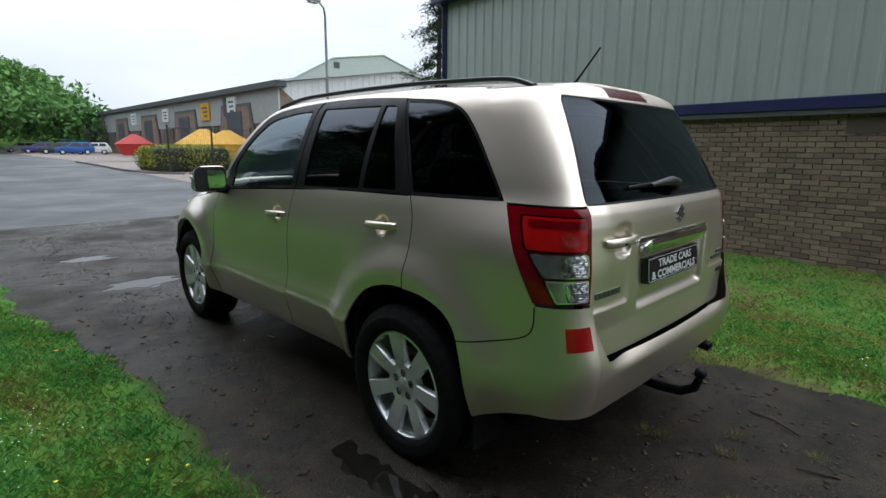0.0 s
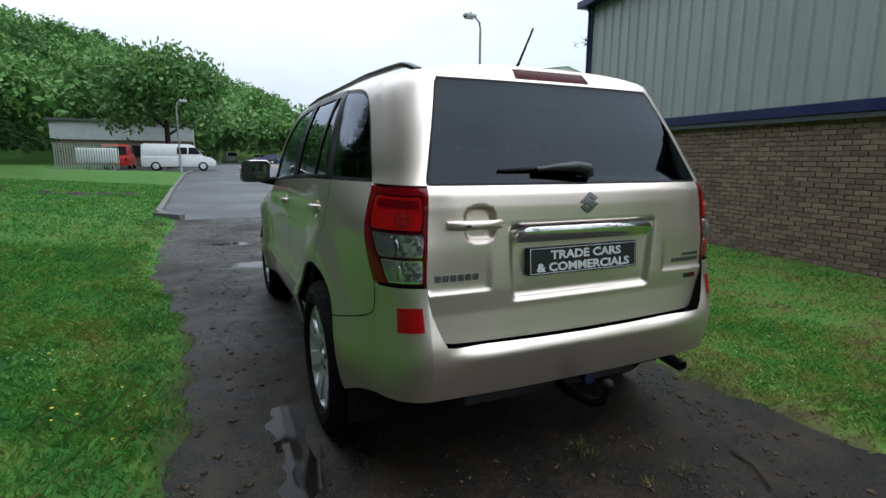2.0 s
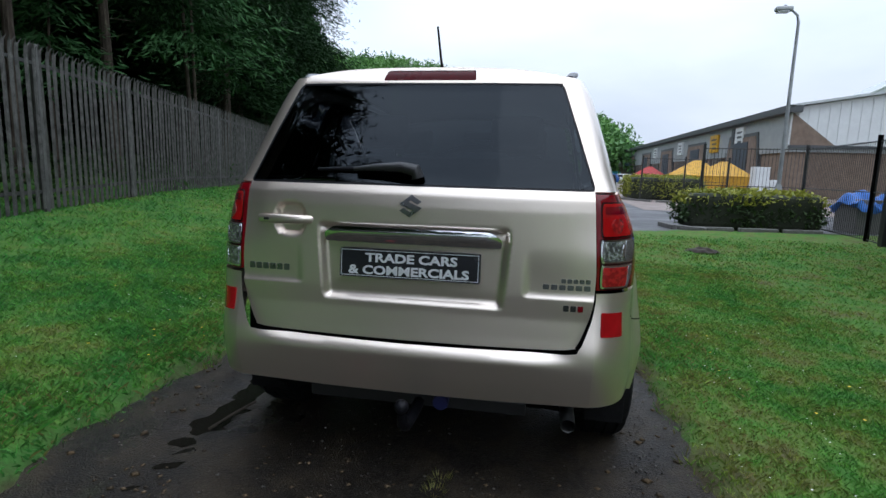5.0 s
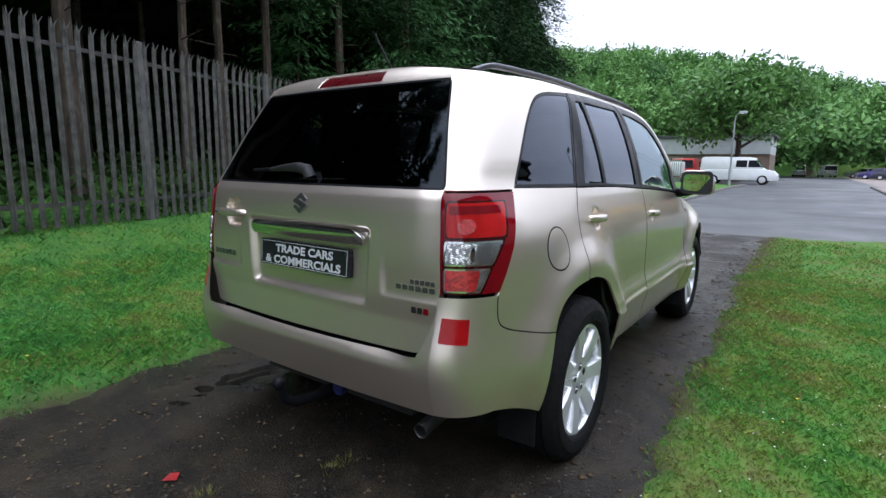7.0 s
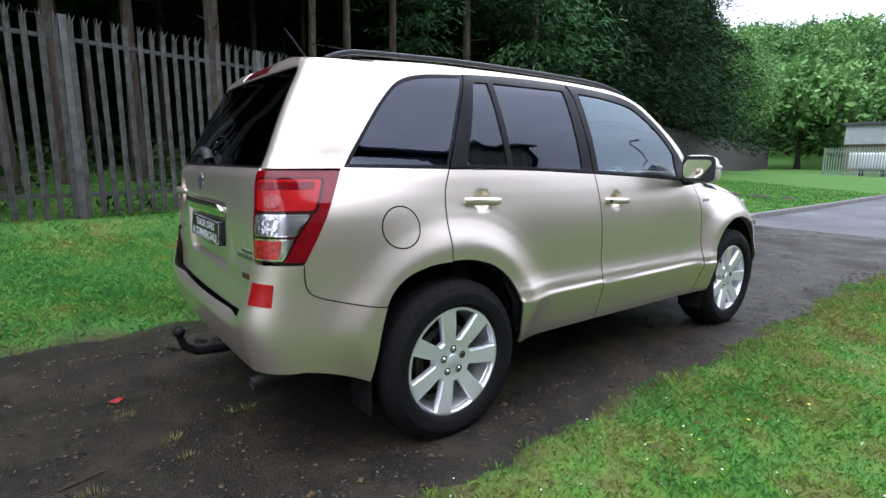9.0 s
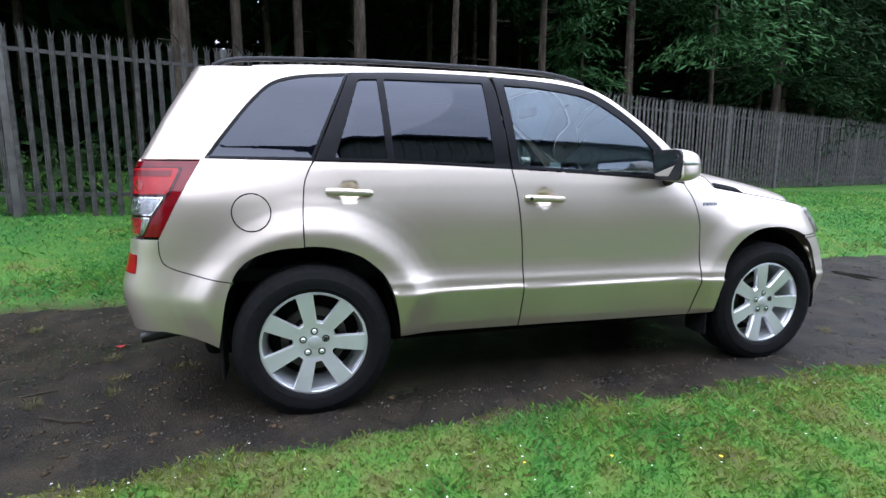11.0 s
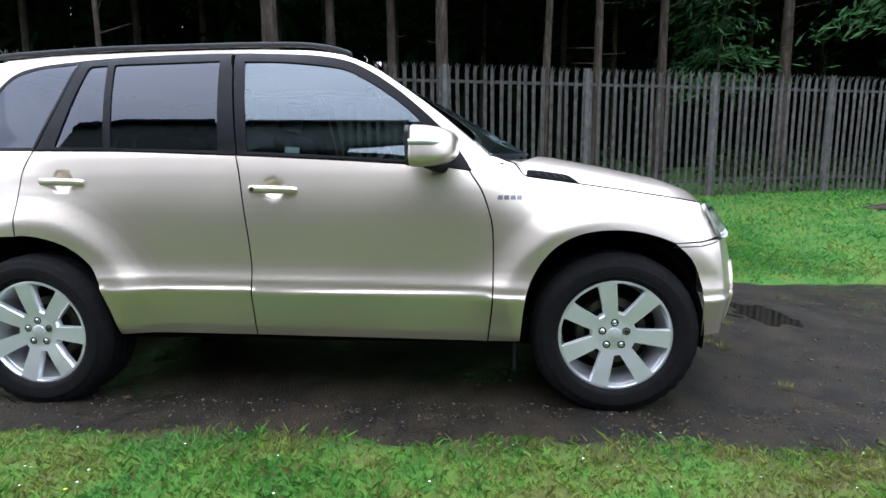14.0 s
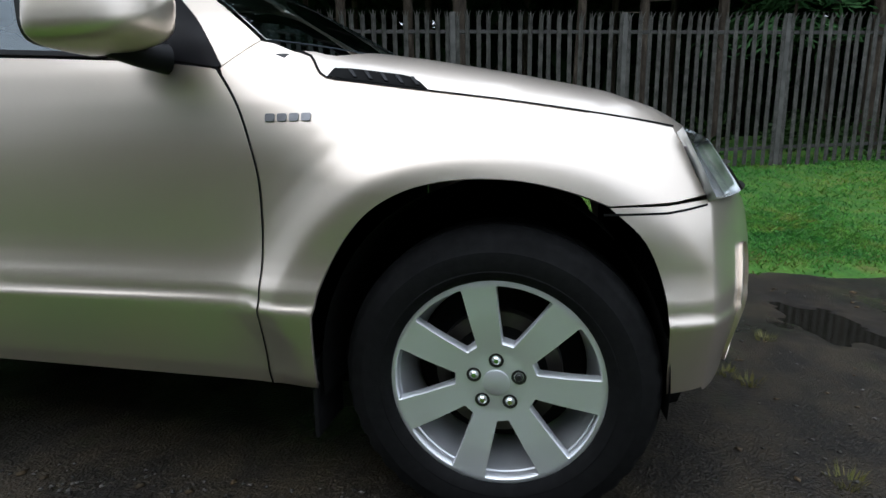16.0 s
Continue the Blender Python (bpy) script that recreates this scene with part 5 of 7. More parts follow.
        mesh_object("fuel_flap", V, F, PAINT, car, "round champagne fuel flap", normals=N)

# black lines laid on the body along the panel gaps, for the shade in them
def ribbon(pts, w):
    p = np.array(pts, float)
    d = np.gradient(p, axis=0)
    n = np.stack([-d[:, 1], d[:, 0]], 1) / (np.linalg.norm(d, axis=1)[:, None] + 1e-9)
    return [tuple(q) for q in p + n * w] + [tuple(q) for q in (p - n * w)[::-1]]


for mirrored in (False, True):
    for pts in (spline(F_SEAM), spline(B_SEAM), spline(R_SEAM), spline(BONNET_LINE[1:]), spline(bump_seam), [(y, 0.758) for y in np.linspace(2.87, 3.0, 6)] + [(3.05, 0.763), (3.095, 0.769)]):
        V, F, N = sheet(side, ribbon(pts, 0.0024), step=0.03, edge_step=0.02, lift=0.0008, flange=0.0, mirror=mirrored)
        mesh_object("gap_seal", V, F, VOID, car, "black line standing for the shade in the panel gap", normals=N)

# ---- tailgate ----
GATE_LOW = [(0.648, 1.197), (0.660, 1.02), (0.667, 0.90), (0.664, 0.82), (0.654, 0.756), (0.630, 0.685)]
gl = spline(GATE_LOW)
gate_loop = gl + spline([(0.630, 0.685), (0.612, 0.650), (0.575, 0.634), (0.3, 0.626), (0, 0.623)])[1:]
gate_loop = gate_loop + [(-x, z) for x, z in gate_loop[::-1][1:]]
V, F, N = sheet(rear, gate_loop, step=0.0125, edge_step=0.012, gap=0.0022, flange=0.03)
tailgate = mesh_object("tailgate", V, F, PAINT, car, "champagne side-hinged tailgate with recessed plate panel", normals=N)
glass_loop = rounded([(-0.642, 1.201), (-0.523, 1.586), (0.523, 1.586), (0.642, 1.201)], [0.008, 0.02, 0.02, 0.008])
V, F, N = sheet(rear, glass_loop, step=0.05, edge_step=0.03, lift=0.0, flange=0.006)
rear_glass = mesh_object("rear_window", V, F, PRIVACY, tailgate, "dark tinted rear window", normals=N)
rear_glass.visible_shadow = False
V, F, N = sheet(rear, shrink(dense(glass_loop, 0.02), -0.007), [shrink(dense(glass_loop, 0.02), 0.0005)], step=0.03, edge_step=0.02, lift=0.0006, flange=0.008)
mesh_object("window_seal", V, F, SATIN, tailgate, normals=N)


def spoiler_top(x):
    return 1.666 - 0.036 * np.abs(x / 0.5) ** 2.6


xs_ = np.linspace(-0.506, 0.506, 41)
spoil = [(-0.522, 1.594)] + [(float(x), float(spoiler_top(x))) for x in xs_] + [(0.522, 1.594)]
brake_loop = rounded([(-0.180, 1.604), (-0.172, 1.652), (0.186, 1.652), (0.194, 1.604)], 0.008)
V, F, N = sheet(rear, spoil, [brake_loop], step=0.014, edge_step=0.012, flange=0.012)
mesh_object("tailgate_spoiler", V, F, PAINT, tailgate, normals=N)
V, F, N = sheet(rear, brake_loop, step=0.02, edge_step=0.012, lift=-0.003, flange=0.01)
mesh_object("high_brake_lamp", V, F, DARK_RED, tailgate, "dark red high-level brake lamp", normals=N)


def garnish(x, z):
    y = rear_z(z) + 0.03 * np.abs(x / 0.65) ** 2.4
    v = np.clip((z - 0.985) / 0.06, 0, 1)
    u = np.clip((np.abs(x - 0.008) - 0.27) / 0.065, 0, 1)
    return np.stack([x, y - 0.026 * np.sin(v * 1.9 + 0.35) * (1 - 0.5 * u ** 2) + 0.004, z], 1)


chrome_loop = rounded([(-0.318, 0.985), (-0.322, 1.015), (-0.285, 1.043), (0.30, 1.043), (0.338, 1.015), (0.334, 0.985)], [0.008, 0.03, 0.03, 0.03, 0.03, 0.008])
V, F, N = sheet(garnish, chrome_loop, step=0.012, edge_step=0.01, flange=0.028)
mesh_object("chrome_garnish", V, F, CHROME, tailgate, "polished chrome strip above the plate", normals=N)


def slab(name, loop, depth, mat, parent, surf, lift, label=""):
    V, F, N = sheet(surf, loop, step=0.02, edge_step=0.008, lift=lift, flange=depth)
    return mesh_object(name, V, F, mat, parent, label, normals=N)


PLATE_BLACK = simple("plate_black", (0.012, 0.012, 0.016), 0.25, vary=0.05)
PLATE_SILVER = simple("plate_silver", (0.62, 0.63, 0.64), 0.4, 0.2, vary=0.05)


def plate_face(x, z):
    return np.stack([x, -0.812 + (z - 0.855) * 0.09, z], 1)


plate_out = rounded([(-0.262, 0.856), (-0.262, 0.962), (0.262, 0.962), (0.262, 0.856)], 0.006)
plate = slab("dealer_plate", plate_out, 0.03, PLATE_BLACK, tailgate, plate_face, 0.0, "black plate with silver capital letters")
rim1, rim2 = shrink(dense(plate_out, 0.02), 0.005), shrink(dense(plate_out, 0.02), 0.0072)
V, F, N = sheet(plate_face, rim1, [rim2], step=0.02, edge_step=0.01, lift=0.0006, flange=0.0006)
mesh_object("plate_border", V, F, PLATE_SILVER, plate, normals=N)


def lettering(text, width, height, m, mat, parent, name="lettering", depth=0.001, shear=0.0, bold=0.0):
    """Words in the built-in font, scaled to a width and a height of capitals."""
    cu = bpy.data.curves.new(name, "FONT")
    cu.body, cu.extrude, cu.offset, cu.resolution_u = text, 0.02, bold, 3
    tmp = bpy.data.objects.new(name, cu)
    me = bpy.data.meshes.new_from_object(tmp)
    bpy.data.objects.remove(tmp)
    co = np.zeros(len(me.vertices) * 3)
    me.vertices.foreach_get("co", co)
    co = co.reshape(-1, 3)
    lo, hi = co.min(0), co.max(0)
    cap = hi[1] - max(lo[1], -0.02)
    co[:, 0] = (co[:, 0] - (lo[0] + hi[0]) / 2) * width / (hi[0] - lo[0])
    co[:, 1] = co[:, 1] * height / cap
    co[:, 2] = co[:, 2] / 0.04 * depth
    co[:, 0] += shear * co[:, 1]
    me.vertices.foreach_set("co", co.ravel())
    me.name = name
    me.materials.clear()
    me.materials.append(mat)
    me.update()
    ob = new(name, me)
    ob.parent = parent
    ob.matrix_basis = m
    return ob


tilt = math.degrees(math.atan(0.09))
lettering("TRADE CARS", 0.345, 0.033, pose(0.008, -0.8063, 0.9145, 90 - tilt, 0, 0), PLATE_SILVER, plate, bold=0.034)
lettering("& COMMERCIALS", 0.452, 0.033, pose(-0.002, -0.8105, 0.8690, 90 - tilt, 0, 0), PLATE_SILVER, plate, bold=0.034)

# badges as plain shapes
BADGE = simple("badge_chrome", (0.20, 0.20, 0.21), 0.3, 0.9, vary=0.2, scale=60)
s1 = [(-1, 0.12), (0.08, 1), (0.95, 0.42), (0.6, 0.16), (0.02, 0.52), (-0.2, 0.36)]
s1 = [(x * 0.042, z * 0.040) for x, z in s1 + [(-x, -z) for x, z in s1]]
badge = [(x + 0.004, z + 1.124) for x, z in s1]
slab("badge", badge, 0.006, BADGE, tailgate, rear, 0.007, "chrome angular badge")


def bars(x0, x1, z0, z1, n, surf, parent, mat=BADGE, name="badge_bar", lift=0.004):
    """Raised lettering as plain bars."""
    w = (x1 - x0) / n
    for i in range(n):
        lp = rounded([(x0 + w * (i + 0.1), z0), (x0 + w * (i + 0.1), z1), (x0 + w * (i + 0.86), z1), (x0 + w * (i + 0.86), z0)], 0.003, 2)
        V, F, N = sheet(surf, lp, step=0.02, edge_step=0.01, lift=lift, flange=0.004)
        mesh_object(name, V, F, mat, parent, normals=N)


bars(-0.640, -0.466, 0.861, 0.885, 6, rear, tailgate)
bars(0.482, 0.652, 0.850, 0.868, 6, rear, tailgate)
bars(0.545, 0.650, 0.875, 0.890, 5, rear, tailgate)
bars(0.556, 0.606, 0.776, 0.797, 2, rear, tailgate, DARKMETAL)
bars(0.606, 0.630, 0.776, 0.797, 1, rear, tailgate, RED_LENS)
bars(2.135, 2.245, 0.960, 0.977, 4, side, fend)

# tailgate handle
bm, rings = bmesh.new(), []
for x, off, hh in [(-0.592, 0.004, 0.013), (-0.580, 0.016, 0.016), (-0.53, 0.028, 0.017), (-0.48, 0.031, 0.017), (-0.43, 0.029, 0.016), (-0.382, 0.018, 0.015), (-0.369, 0.004, 0.010)]:
    yb = float(rear(np.array([-0.58]), np.array([1.06]))[0, 1])
    rings.append([bm.verts.new((x, yb - off - 0.010 * math.cos(q), 1.059 + hh * math.sin(q))) for q in np.linspace(0, 2 * math.pi, 13)[:-1]])
for r0, r1 in zip(rings, rings[1:]):
    for q in range(12):
        bm.faces.new((r0[q], r0[(q + 1) % 12], r1[(q + 1) % 12], r1[q]))
bm.faces.new(rings[0])
bm.faces.new(rings[-1])
bmesh.ops.recalc_face_normals(bm, faces=bm.faces)
gh = part("tailgate_handle", bm, PAINT, tailgate, "champagne painted grab handle", smooth=True)
part("lock_button", box(-0.010, -0.004, -0.005, 0.010, 0.004, 0.005, 0.003), BLACK, gh).matrix_basis = pose(-0.535, -0.842, 1.061)

# rear wiper
gw = lambda x, z, o: (x, float(rear(np.array([x]), np.array([z]))[0, 1]) - o, z)
wiper = part("rear_wiper", tube([gw(0.02, 1.225, 0.01), gw(0.012, 1.252, 0.03), gw(-0.04, 1.262, 0.038), gw(-0.14, 1.258, 0.034), gw(-0.22, 1.25, 0.028)], [0.024, 0.024, 0.02, 0.013, 0.008], 12), BLACK, tailgate, "black plastic rear wiper", smooth=True)
part("wiper_blade", tube([gw(-0.37, 1.247, 0.008), gw(-0.2, 1.252, 0.012), gw(-0.02, 1.256, 0.008)], [0.006, 0.009, 0.006], 8), SATIN, wiper, smooth=True)

# ---- rear bumper ----
low = spline([(-0.425, 0.36), (-0.48, 0.385), (-0.57, 0.415), (-0.66, 0.435)])
bump_edge = [(float(lamp_y(z)), float(z)) for z in np.arange(0.435, 0.845, 0.02)]
side_loop = spline(bump_seam)[::-1] + spline(R_ARCH_LOW)[1:] + low[1:] + bump_edge[1:]
c_loop = [(0.0, float(z)) for z in np.arange(0.435, 0.845, 0.02)] + [(float(t), 0.846) for t in np.linspace(0, 1, 9)] + [(1.0, float(z)) for z in np.arange(0.84, 0.43, -0.02)] + [(float(t), 0.434) for t in np.linspace(1, 0, 9)]
b_top = [(0.669, 0.846), (0.668, 0.82), (0.658, 0.756), (0.634, 0.685), (0.615, 0.649), (0.575, 0.632), (0.3, 0.624), (0, 0.621)]
b_top = spline(b_top)
b_loop = b_top + [(-x, z) for x, z in b_top[::-1][1:]] + [(-0.667, 0.434), (-0.3, 0.424), (0, 0.422), (0.3, 0.424), (0.667, 0.434)]
pieces = [sheet(rear_bumper, b_loop, step=0.02, edge_step=0.018, flange=0.0)]
for mirrored in (False, True):
    pieces.append(sheet(side, side_loop, step=0.022, edge_step=0.018, flange=0.0, mirror=mirrored))
    pieces.append(sheet(corner_bumper, c_loop, step=0.05, edge_step=0.02, flange=0.0, flip=True, mirror=mirrored))
V, F, N = join(*pieces)
rear_bump = mesh_object("rear_bumper", V, F, PAINT, car, "champagne painted rear bumper", normals=N)
for mirrored in (False, True):
    lp = rounded([(0.46, 0.692), (0.46, 0.776), (0.90, 0.780), (0.90, 0.698)], 0.012)
    V, F, N = sheet(corner_bumper, lp, step=0.05, edge_step=0.02, lift=0.003, flange=0.006, flip=True, mirror=mirrored)
    mesh_object("rear_reflector", V, F, REFLECTOR, rear_bump, "red bumper reflector", normals=N)
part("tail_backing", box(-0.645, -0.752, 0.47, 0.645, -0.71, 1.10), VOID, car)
part("valance", box(-0.60, -0.74, 0.385, 0.60, -0.55, 0.47, 0.03), BLACK, car, "black underside valance")

# ---- roof ----
RAIL = simple("rail_grey", (0.06, 0.062, 0.068), 0.35, 0.4)
roof_c = lut([(-0.6, 1.664), (-0.46, 1.668), (-0.3, 1.683), (0, 1.696), (0.45, 1.702), (0.9, 1.700), (1.15, 1.690), (1.33, 1.668), (1.45, 1.648)], 0.05)
ys = np.arange(-0.24, 1.45, 0.04)
c_pts = corner(np.linspace(0, 1, 10), np.full(10, 1.622))
edge_xy = [(float(W(np.array([y]), np.array([roof_edge(y)]))[0]), float(y)) for y in ys[::-1]] + [(float(p[0]), float(p[1])) for p in c_pts]
xe_f = lut(sorted([(y, x) for x, y in edge_xy]), 0.0)


def roof(x, y):
    e = roof_edge(np.maximum(y, -0.24))
    e = np.where(y < -0.24, 1.622, e)
    q = np.clip(np.abs(x) / xe_f(y), 0, 1.0)
    return np.stack([x, y, e + (roof_c(y) - e) * (1 - q ** 2.6)], 1)


back = [(float(x), float(rear(np.array([x]), np.array([spoiler_top(x)]))[0, 1])) for x in xs_[::-1]]
front = [(float(x), 1.45 - 0.07 * (1 - (x / 0.62) ** 2)) for x in np.linspace(-0.62, 0.62, 21)]
loop = edge_xy + back[1:-1] + [(-x, y) for x, y in edge_xy[::-1]] + front[1:-1]
V, F, N = sheet(roof, loop, step=0.05, edge_step=0.025, flange=0.02)
roof_ob = mesh_object("roof", V, F, PAINT, car, "champagne painted roof", normals=N)
for s in (-1, 1):
    rail = spline([(-0.43, 1.650), (-0.36, 1.676), (-0.24, 1.690), (0.16, 1.706), (0.44, 1.712), (0.87, 1.712), (1.16, 1.702), (1.3, 1.688), (1.42, 1.660), (1.47, 1.640)], 0.06)
    bm, rings = bmesh.new(), []
    for y, z in rail:
        xr = float(xe_f(y)) - 0.045
        rings.append([bm.verts.new((s * (xr + 0.018 * math.copysign(abs(math.cos(q)) ** 0.7, math.cos(q))), y, z - 0.022 + 0.011 * math.copysign(abs(math.sin(q)) ** 0.7, math.sin(q)))) for q in np.linspace(0, 2 * math.pi, 13)[:-1]])
    for r0, r1 in zip(rings, rings[1:]):
        for q in range(12):
            bm.faces.new((r0[q], r0[(q + 1) % 12], r1[(q + 1) % 12], r1[q]))
    bm.faces.new(rings[0])
    bm.faces.new(rings[-1])
    bmesh.ops.recalc_face_normals(bm, faces=bm.faces)
    part("roof_rail", bm, RAIL, car, "dark grey roof rail", smooth=True)
aer = part("aerial", tube([(0.005, -0.235, 1.682), (0.005, -0.255, 1.70), (0.005, -0.275, 1.722), (0.005, -0.381, 1.848)], [0.013, 0.010, 0.0055, 0.0042], 8), SATIN, car, "short black roof aerial", smooth=True)
part("aerial_base", box(-0.022, -0.28, 1.682, 0.032, -0.19, 1.698, 0.008), BLACK, aer)


# ---- windscreen, cowl and bonnet ----
def screen(s, v):
    xt, yt, zt = 0.63 * s, 1.45 - 0.07 * (1 - s ** 2), 1.606 + 0.046 * (1 - np.abs(s) ** 2.6)
    xb, yb, zb = 0.775 * s, 2.11 + 0.22 * (1 - s ** 2), 1.150 + 0.02 * (1 - s ** 2)
    bow = 0.02 * np.sin(v * math.pi)
    return np.stack([xt + (xb - xt) * v, yt + (yb - yt) * v + bow * 0.5, zt + (zb - zt) * v + bow], 1)


V, F, N = sheet(screen, [(-1.0, 0.0), (-1.0, 1.0), (1.0, 1.0), (1.0, 0.0)], step=0.08, edge_step=0.04, flange=0.004, flip=True)
if N[:, 2].mean() < 0:
    N, F = -N, [f[::-1] for f in F]
ws = mesh_object("windscreen", V, F, CLEAR, car, "raked clear windscreen", normals=N)
ws.visible_shadow = False
bonnet_c = lut([(2.0, 1.195), (2.2, 1.180), (2.44, 1.143), (2.64, 1.103), (2.9, 1.046), (3.04, 0.992), (3.15, 0.945), (3.25, 0.895), (3.34, 0.85), (3.40, 0.80)], 0.02)
line = spline(BONNET_LINE[1:], 0.04)
side_xy = [(float(W(np.array([y]), np.array([z]))[0]), y, z) for y, z in line]
b_xe = lut([(2.0, side_xy[0][0])] + [(y, x) for x, y, z in side_xy] + [(3.15, 0.62), (3.3, 0.58), (3.4, 0.56)], 0.0)
b_ze = lut([(2.0, 1.13)] + [(y, z) for x, y, z in side_xy] + [(3.1, 0.905), (3.25, 0.84), (3.4, 0.77)], 0.0)


def bonnet(x, y):
    q = np.clip(np.abs(x) / b_xe(y), 0, 1)
    z = b_ze(y) + (bonnet_c(y) - b_ze(y)) * (1 - q ** 6)
    lip = 3.33 - 0.29 * (np.abs(x) / 0.66) ** 2
    return np.stack([x, y, z - 0.055 * smooth01(1 + (y - lip) / 0.13)], 1)


nose = spline([(side_xy[-1][0], side_xy[-1][1]), (0.63, 3.10), (0.50, 3.19), (0.3, 3.28), (0.0, 3.32)], 0.04)
back_e = spline([(0.0, 2.42), (0.4, 2.375), (0.65, 2.28), (side_xy[0][0], side_xy[0][1])], 0.04)
right = [(x, y) for x, y, z in side_xy] + nose[1:]
loop = right + [(-x, y) for x, y in right[::-1][1:]] + [(-x, y) for x, y in back_e[::-1][1:]] + back_e[1:-1]
V, F, N = sheet(bonnet, loop, step=0.04, edge_step=0.025, gap=0.003, flange=0.018)
if N[: len(N) // 2, 2].mean() < 0:
    N, F = -N, [f[::-1] for f in F]
bon = mesh_object("bonnet", V, F, PAINT, car, "champagne painted bonnet", normals=N)
V, F, N = sheet(lambda x, y: np.stack([x, y, 1.145 - 0.03 * np.abs(x / 0.8) ** 2 + 0.0 * y], 1), [(-0.79, 2.06), (0.79, 2.06), (0.79, 2.16), (0.6, 2.32), (0.0, 2.45), (-0.6, 2.32), (-0.79, 2.16)], step=0.1, flange=0.03)
mesh_object("cowl", V, F, BLACK, car, "black plastic windscreen cowl", normals=N)


def flank(y, z):
    """The steep outer edge of the bonnet, by length and height."""
    e, c = b_ze(y), bonnet_c(y)
    q = np.clip(1 - (z - e) / (c - e), 0.001, 1.4) ** (1 / 6)
    return np.stack([q * b_xe(y), y, z], 1)


over = lambda y, d: (y, float(b_ze(y)) + d)
vent_loop = [over(y, 0.003) for y in np.linspace(2.262, 2.49, 14)] + [over(2.47, 0.018), over(2.44, 0.029)] + [over(y, 0.031) for y in np.linspace(2.42, 2.30, 7)] + [over(2.268, 0.026)]
for mirrored in (False, True):
    V, F, N = sheet(flank, vent_loop, step=0.02, edge_step=0.01, lift=0.002, flange=0.006, mirror=mirrored)
    vent = mesh_object("bonnet_vent", V, F, VOID, car, "black slatted bonnet side vent", normals=N)
    for i in range(5):
        y0 = 2.305 + 0.036 * i
        V, F, N = sheet(flank, [over(y0 + 0.014, 0.008), over(y0 + 0.022, 0.008), over(y0 + 0.004, 0.026), over(y0 - 0.004, 0.026)], step=0.02, lift=0.005, flange=0.004, mirror=mirrored)
        mesh_object("vent_slat", V, F, SATIN, vent, normals=N)

# ---- front end ----
front_y = lut([(0.25, 3.31), (0.34, 3.35), (0.5, 3.40), (0.62, 3.405), (0.72, 3.39), (0.80, 3.35), (0.93, 3.24)], 0.02)
wing_y = lut([(0.2, 3.10), (0.77, 3.10), (0.937, 3.03), (1.0, 3.0)], 0.005)


def nose_wrap(t, z):
    y0 = wing_y(z)
    x0 = W(y0, z)
    h = 0.01
    sx = (W(y0 + h, z) - W(y0 - h, z)) / (2 * h)
    y1 = front_y(z)
    L = np.hypot(x0, y1 - y0) * 0.95
    n0 = np.hypot(sx, 1)
    return np.stack([hermite(x0, 0 * x0, sx / n0 * L * 0.26, -L, t), hermite(y0, y1, L * 0.26 / n0, 0 * L, t), z], 1)


f_side = [(3.10, float(z)) for z in np.arange(0.37, 0.775, 0.03)] + [(3.10, 0.780), (3.0, 0.772), (2.882, 0.772)] + spline(F_ARCH_LOW)[1:] + [(3.022, 0.362)]
pieces = []
f_loop = [(0.0, float(z)) for z in np.arange(0.37, 0.775, 0.03)] + [(float(t), 0.780) for t in np.linspace(0, 0.995, 24)] + [(0.995, 0.36)] + [(float(t), 0.36) for t in np.linspace(0.97, 0.03, 20)]
for mirrored in (False, True):
    pieces.append(sheet(side, f_side, step=0.025, edge_step=0.018, flange=0.0, mirror=mirrored))
    pieces.append(sheet(nose_wrap, f_loop, step=0.02, edge_step=0.02, flange=0.0, mirror=mirrored, flip=True))
for i, (P, F, N) in enumerate(pieces):
    if i % 2 and (N[:, 1] * 1.0).mean() < 0:
        pieces[i] = (P, [f[::-1] for f in F], -N)
V, F, N = join(*pieces)
front_bump = mesh_object("front_bumper", V, F, PAINT, car, "champagne painted front bumper", normals=N)
def headlamp_material():
    """Clear cover over silvery bowls."""
    k = Mat("headlamp_lens", (0.5, 0.52, 0.53), 0.12, 0.55)
    k.set("Base Color", k.ramp(k.noise(9, 2, 0.4, k.world_coord((1, 1.6, 0.7))), [(0.40, (0.16, 0.18, 0.19)), (0.50, (0.45, 0.48, 0.49)), (0.58, (0.80, 0.83, 0.84))]))
    k.b.inputs["Coat Weight"].default_value = 1.0
    k.b.inputs["Coat Roughness"].default_value = 0.02
    return k.m


HEADLAMP = headlamp_material()
for mirrored in (False, True):
    for name, lp, mat, label in (("headlamp", rounded([(0.0, 0.773), (0.0, 0.924), (0.30, 0.900), (0.40, 0.773)], [0.0, 0.0, 0.03, 0.01]), HEADLAMP, "clear wraparound headlamp"), ("grille", [(0.45, 0.773), (0.42, 0.84), (0.995, 0.84), (0.995, 0.773)], BLACK, "black front grille")):
        P, F, N = sheet(nose_wrap, lp, step=0.04, edge_step=0.025, gap=0.002, flange=0.02, mirror=mirrored, flip=True)
        if N[:, 1].mean() < 0:
            F, N = [f[::-1] for f in F], -N
        mesh_object(name, P, F, mat, car, label, normals=N)
GUARD_LIFT = 0.022
